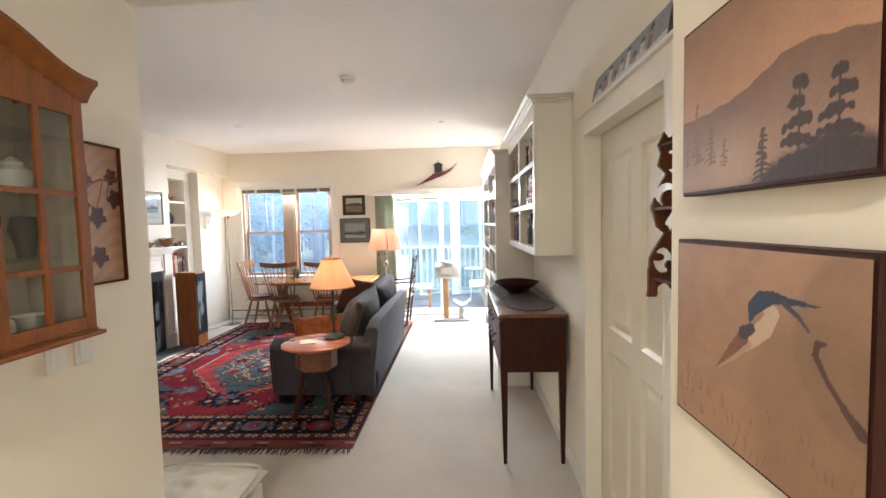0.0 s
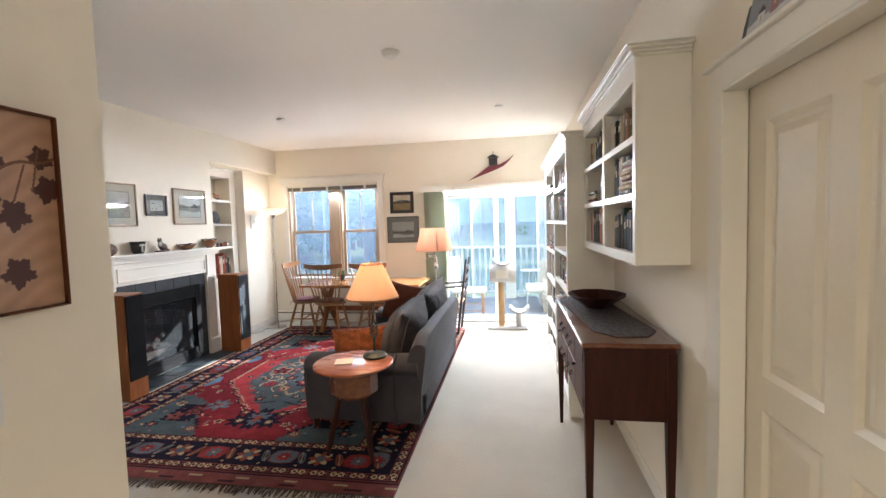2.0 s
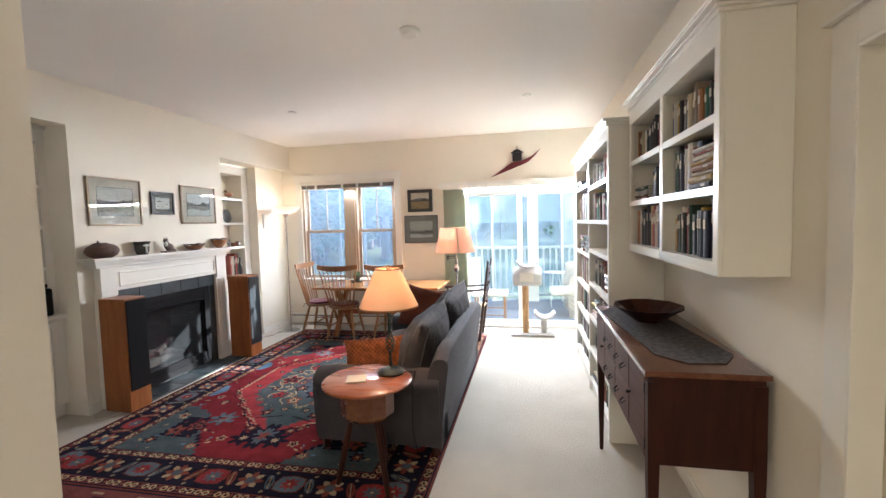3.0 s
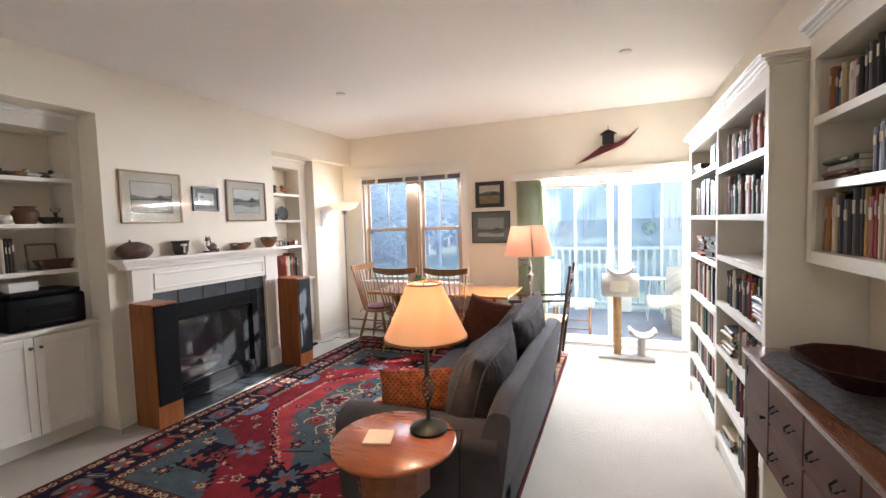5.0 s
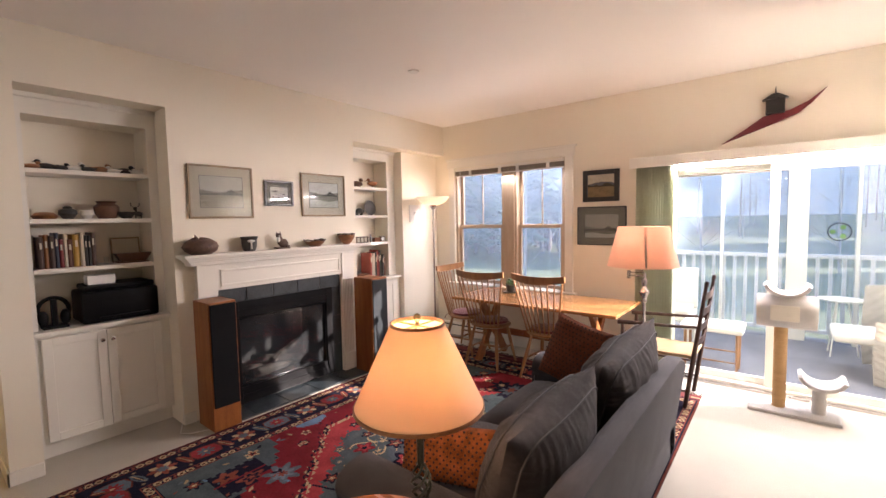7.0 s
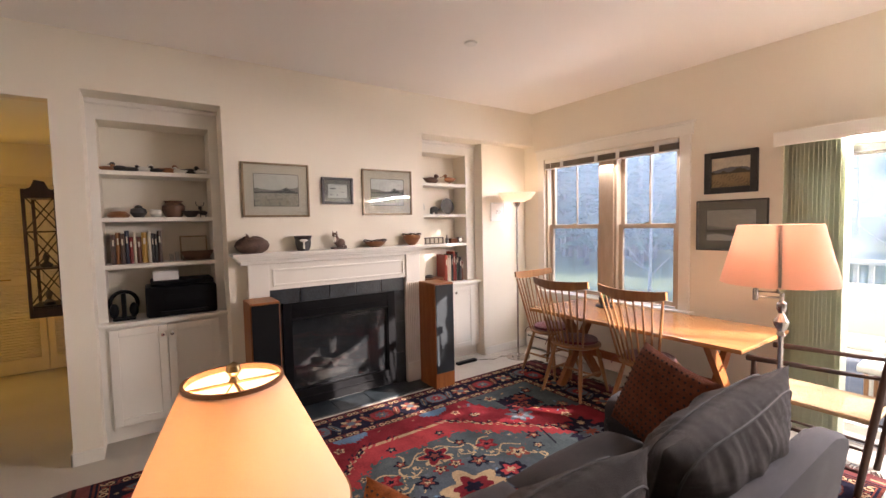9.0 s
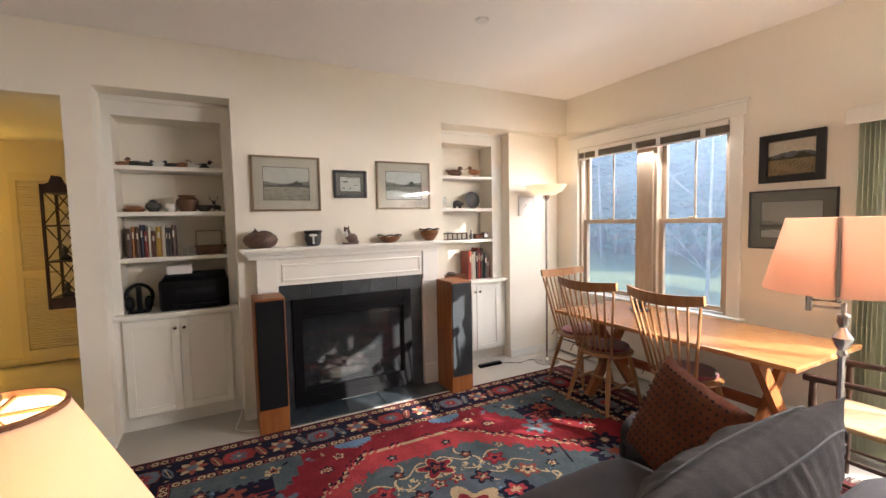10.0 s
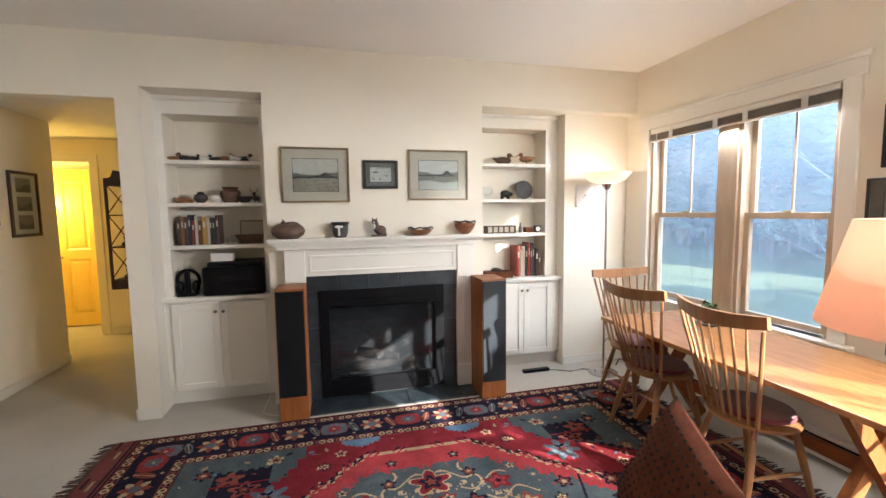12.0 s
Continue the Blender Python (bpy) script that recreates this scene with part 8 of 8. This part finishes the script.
def photos(u, v):
    c = paint(u, (0.62, 0.60, 0.55))
    for k in range(3):
        a = 0.08 + 0.31 * k
        g = (u > 0.2) & (u < 0.8) & (v > a) & (v < a + 0.24)
        c[g] = (0.20, 0.18, 0.16)
        c[g & (v < a + 0.10 + 0.04 * np.sin(9 * u + k))] = (0.05, 0.045, 0.04)
    return c


def flip_hung(name, cx, cz, w, h, fn, label):
    t = hung(name, (cx, 1.802, cz), w, h, "S", fn, M_WALNUT, 0.028, 0.0, None, label)
    t.matrix_basis = pose(cx, 1.802, cz, 0, 0, 180)


flip_hung("photo_frame", -5.12, 1.69, 0.40, 0.61, photos, "tall dark frame with three small photographs in a hall")
flip_hung("photo_frame", -4.60, 1.66, 0.34, 0.32, photos, "dark picture frame on a hall wall")

# ---- porch ----
wall("porch_floor", (-3.9, 3.2, 7.69, 10.2, -0.16, -0.04), material=M_DECK)
rail = tagged(thing("porch_railing", (0, 10.0, -0.04), "cream painted porch railing with square balusters", "railing"), kind="structure")
part("top_rail", box(-2.0, 3.1, 9.95, 10.07, 1.03, 1.08, 0.008), M_PORCH, rail)
part("bottom_rail", box(-2.0, 3.1, 9.98, 10.04, 0.06, 0.11, 0.004), M_PORCH, rail)
x = -1.93
while x < 3.05:
    part("baluster", box(x, x + 0.04, 9.99, 10.03, 0.11, 1.03), M_PORCH, rail)
    x += 0.125
part("side_rail", box(3.02, 3.1, 7.7, 9.95, 1.03, 1.08, 0.008), M_PORCH, rail)
part("side_bottom_rail", box(3.03, 3.09, 7.7, 9.95, 0.06, 0.11), M_PORCH, rail)
y = 7.8
while y < 9.9:
    part("baluster", box(3.04, 3.08, y, y + 0.04, 0.11, 1.03), M_PORCH, rail)
    y += 0.125
for x, w in ((-2.05, 0.12), (-0.83, 0.035), (-0.10, 0.21), (0.555, 0.035), (1.2, 0.035), (1.9, 0.05), (3.0, 0.12)):
    tagged(solid("porch_post", box(x, x + w, 9.94, 10.08, -0.04, 2.75, 0.004), M_PORCH, "cream square porch post", "post", "porch posts"), kind="structure")
solid("porch_beam", box(-2.05, 3.12, 9.92, 10.1, 2.75, 2.95), M_PORCH, kind="structure")
# porch mesh, its pale blue and cover also carrying the outdoor haze
M_SCREEN = screen_mat("hazy_insect_screen", (0.60, 0.72, 0.90), 0.20)
for a, b in ((-1.93, -0.83), (-0.795, -0.10), (0.11, 0.555), (0.59, 1.2), (1.235, 1.9), (1.95, 3.0)):
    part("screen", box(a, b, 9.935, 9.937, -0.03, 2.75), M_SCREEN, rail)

st = thing("stool", (-0.68, 8.1, -0.04), "small wooden stool with a white seat on the porch", "stool")
part("seat", box(-0.98, -0.42, 7.90, 8.32, 0.40, 0.46, 0.02, 3), M_CUSHW, st, smooth=True)
for x in (-0.93, -0.47):
    for y in (7.95, 8.27):
        part("leg", rod(bmesh.new(), (x, y, 0.40), (x, y, -0.04), 0.016, 0.012, 8), M_CHAIR, st)
for z in (0.10, 0.22):
    part("rung", rod(bmesh.new(), (-0.93, 7.95, z), (-0.47, 7.95, z), 0.008, seg=6), M_CHAIR, st)
pc = thing("porch_chair", (-1.15, 8.6, -0.04), "white porch chair with a cushion", "chair")
part("seat", box(-1.45, -0.95, 8.4, 8.9, 0.38, 0.44, 0.015), M_PORCH, pc)
bk = box(-1.45, -0.95, 8.90, 8.93, 0.44, 0.95, 0.01)
part("backrest", bk, M_PORCH, pc)
for x in (-1.43, -0.98):
    for y in (8.42, 8.88):
        part("leg", rod(bmesh.new(), (x, y, 0.38), (x, y, -0.04), 0.018, seg=8), M_PORCH, pc)
part("cushion", box(-1.42, -0.98, 8.44, 8.86, 0.441, 0.50, 0.02, 3), M_CUSHW, pc, smooth=True)
wc = thing("wicker_loveseat", (0.80, 8.75, -0.04), "pale wicker loveseat with a curved back on the porch", "sofa")
wb = bmesh.new()
rows_, cols_ = 16, 36
gr = {}
for j in range(rows_ + 1):
    for i in range(cols_ + 1):
        a = math.radians(-200 + 220 * i / cols_)
        top = 0.58 + 0.26 * max(0, math.sin(-a / 2)) ** 2
        z = -0.02 + (top + 0.02) * j / rows_
        r = 0.40 + 0.03 * math.sin(3.1 * j / rows_) + 0.006 * ((i + j) % 2)
        gr[i, j] = wb.verts.new((0.80 + r * 1.72 * math.cos(a + math.pi / 2), 8.75 - r * math.sin(a + math.pi / 2), z))
for i in range(cols_):
    for j in range(rows_):
        wb.faces.new((gr[i, j], gr[i + 1, j], gr[i + 1, j + 1], gr[i, j + 1]))
bmesh.ops.solidify(wb, geom=wb.faces[:], thickness=0.02)
part("woven_shell", wb, M_WICKER, wc)
part("cushion", box(0.28, 1.32, 8.48, 9.02, 0.32, 0.42, 0.04, 3), M_CUSHW, wc, smooth=True)
pt_ = thing("porch_table", (0.40, 9.45, -0.04), "small round metal porch table", "table")
part("tabletop", lathe(bmesh.new(), [(0, 0.60), (0.20, 0.60), (0.21, 0.615), (0, 0.62)], (0.40, 9.45, 0), 24), M_PORCH, pt_)
for k in range(3):
    a = k * 2.1
    part("leg", rod(bmesh.new(), (0.40 + 0.06 * math.cos(a), 9.45 + 0.06 * math.sin(a), 0.60), (0.40 + 0.17 * math.cos(a), 9.45 + 0.17 * math.sin(a), -0.04), 0.008, seg=6), M_PORCH, pt_)

# ---- outdoors ----
GZ = -0.75
gm = bmesh.new()
n = 60
gv = {}
for i in range(n + 1):
    for j in range(n + 1):
        u, v = 2 * i / n - 1, 2 * j / n - 1
        x, y = 400 * u * abs(u) ** 1.5, 400 * v * abs(v) ** 1.5
        h = 0
        if y > 12:
            h = 0.25 * noise.noise(Vector((x * 0.05, y * 0.05, 0))) + min(4.0, max(0, y - 30) * 0.06)
        gv[i, j] = gm.verts.new((x, y, GZ + h - (0.4 if -9 < y < 7.6 and -9 < x < 4 else 0)))
for i in range(n):
    for j in range(n):
        gm.faces.new((gv[i, j], gv[i + 1, j], gv[i + 1, j + 1], gv[i, j + 1]))
solid("ground", gm, M_GRASS, kind="structure", smooth=True)


def fir(h, seed):
    r = random.Random(seed)
    t = thing("fir_tree", (0, 0, 0), "tall dark green fir by a lawn, some added unseen for shade", "tree", "firs beyond the lawn")
    part("trunk", rod(bmesh.new(), (0, 0, -0.3), (0.1, 0, h * 0.97), h * 0.016, 0.02, 8, [(0.5, h * 0.010)]), M_BARK, t)
    c = bmesh.new()
    layers = int(h * 2.2)
    for k in range(layers):
        f = k / layers
        z = h * (0.16 + 0.84 * f)
        reach = h * 0.19 * (1 - f) ** 0.8 + 0.15
        nb = 7 if f < 0.7 else 5
        for b_ in range(nb):
            if r.random() < 0.12:
                continue
            a = r.uniform(0, 6.28)
            l = reach * r.uniform(0.65, 1.1)
            d = Vector((math.cos(a), math.sin(a), 0))
            s = Vector((-d.y, d.x, 0))
            droop = 0.28 * l
            for q in range(5):
                g = (q + 0.5) / 5
                w = l * 0.20 * (1.15 - g)
                p = d * l * g + Vector((0, 0, z - droop * g * g + r.uniform(-0.05, 0.05)))
                e = d * l * 0.15
                up = Vector((0, 0, 0.06 * l))
                v = [c.verts.new(p - e + s * w * r.uniform(0.6, 1.1) - up), c.verts.new(p + e * 1.3 + s * w * 0.3 * r.uniform(-1, 1)), c.verts.new(p - e - s * w * r.uniform(0.6, 1.1) - up), c.verts.new(p - e * 0.2 + up * 1.4)]
                c.faces.new((v[0], v[1], v[3]))
                c.faces.new((v[1], v[2], v[3]))
                c.faces.new((v[2], v[0], v[3]))
    part("crown", c, M_NEEDLE, t)
    return t


def bare(h, seed, material):
    r = random.Random(seed)
    t = thing("bare_tree", (0, 0, 0), "leafless pale-barked tree beyond the lawn", "tree", "bare trees beyond the lawn")
    part("trunk", rod(bmesh.new(), (0, 0, -0.3), (0.15, 0.1, h), h * 0.009, 0.015, 7, [(0.5, h * 0.006)]), material, t)
    c = bmesh.new()

    def limb(p, d, l, rad, depth):
        q = p + d * l
        mid = p.lerp(q, 0.5) + Vector((r.uniform(-1, 1), r.uniform(-1, 1), 0)) * l * 0.06
        tube(c, [p, mid, q], [rad * 0.6, rad * 0.4, rad * 0.2], 4)
        if depth:
            for _ in range(4):
                nd = (d + Vector((r.uniform(-1, 1), r.uniform(-1, 1), r.uniform(-0.1, 0.7))) * 0.8).normalized()
                limb(p.lerp(q, r.uniform(0.35, 1)), nd, l * r.uniform(0.4, 0.65), rad * 0.5, depth - 1)

    for k in range(13):
        z = h * r.uniform(0.18, 0.95)
        a = r.uniform(0, 6.28)
        d = Vector((math.cos(a), math.sin(a), r.uniform(0.4, 1.1))).normalized()
        limb(Vector((0.1 * z / h, 0, z)), d, (h - z) * 0.35 + 0.6, 0.030 * (1.2 - z / h), 2)
    part("branches", c, material, t)
    return t


protos = [fir(15, 1), fir(11, 2), fir(19, 3), bare(9, 4, M_BIRCH), bare(13, 5, M_BARK), bare(6, 6, M_BIRCH)]
rt = random.Random(21)
places = []
for k in range(230):
    y = 26 + 20 * rt.random() ** 1.2
    if k % 8:
        x = rt.uniform(-1.35, -0.26) * y
        places.append((x, y, rt.choice((0, 4, 4, 1, 2, 4, 1, 4)), rt.uniform(0.8, 1.4)))
    else:
        places.append((rt.uniform(-0.25, 0.3) * (y + 12), y + 12, rt.choice((4, 3)), rt.uniform(0.5, 0.8)))
places += [(-6.3, 14.5, 5, 0.9), (-14.2, 22.5, 1, 0.75), (-11.5, 23.0, 1, 0.8), (-22.0, 24.0, 1, 1.0), (-9.0, 23.5, 3, 0.9), (-17.5, 23.5, 5, 1.2), (1.5, 24.0, 5, 0.9), (-2.6, 22.0, 5, 1.0)]
# firs added out of view to throw shade bands across the lawn
places += [(x + rt.uniform(-1, 1), 0.625 * x + 19.0 + b, 2, rt.uniform(0.75, 1.1)) for x in range(11, 34, 3) for b in (0, 9.5, 14.5)]
first = set()
for x, y, p, s in places:
    z = GZ + 0.25 * noise.noise(Vector((x * 0.05, y * 0.05, 0))) + min(4.0, max(0, y - 30) * 0.06)
    m = pose(x, y, z - 0.15, 0, 0, rt.uniform(0, 360)) @ Matrix.Diagonal((s, s, s, 1))
    if p not in first:
        first.add(p)
        protos[p].matrix_basis = m
    else:
        copy_thing(protos[p], m).matrix_basis = m
# narrow unseen firs, added to block the sun from the north window
for x, y in ((13.6, 18.1), (12.2, 17.6), (17.5, 20.2)):
    copy_thing(protos[0], pose(x, y, GZ - 0.2, 0, 0, x * 40) @ Matrix.Diagonal((0.34, 0.34, 1.05, 1))).matrix_basis = pose(x, y, GZ - 0.2, 0, 0, x * 40) @ Matrix.Diagonal((0.34, 0.34, 1.05, 1))
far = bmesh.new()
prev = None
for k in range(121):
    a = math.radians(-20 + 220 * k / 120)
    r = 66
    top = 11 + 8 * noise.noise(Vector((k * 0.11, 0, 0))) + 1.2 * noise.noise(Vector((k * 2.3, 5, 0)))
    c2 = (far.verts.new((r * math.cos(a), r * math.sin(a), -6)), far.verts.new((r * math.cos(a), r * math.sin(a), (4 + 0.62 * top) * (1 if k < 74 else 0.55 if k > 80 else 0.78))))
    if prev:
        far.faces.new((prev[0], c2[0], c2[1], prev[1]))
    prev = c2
solid("backdrop_woods", far, M_FARHAZE, kind="structure")
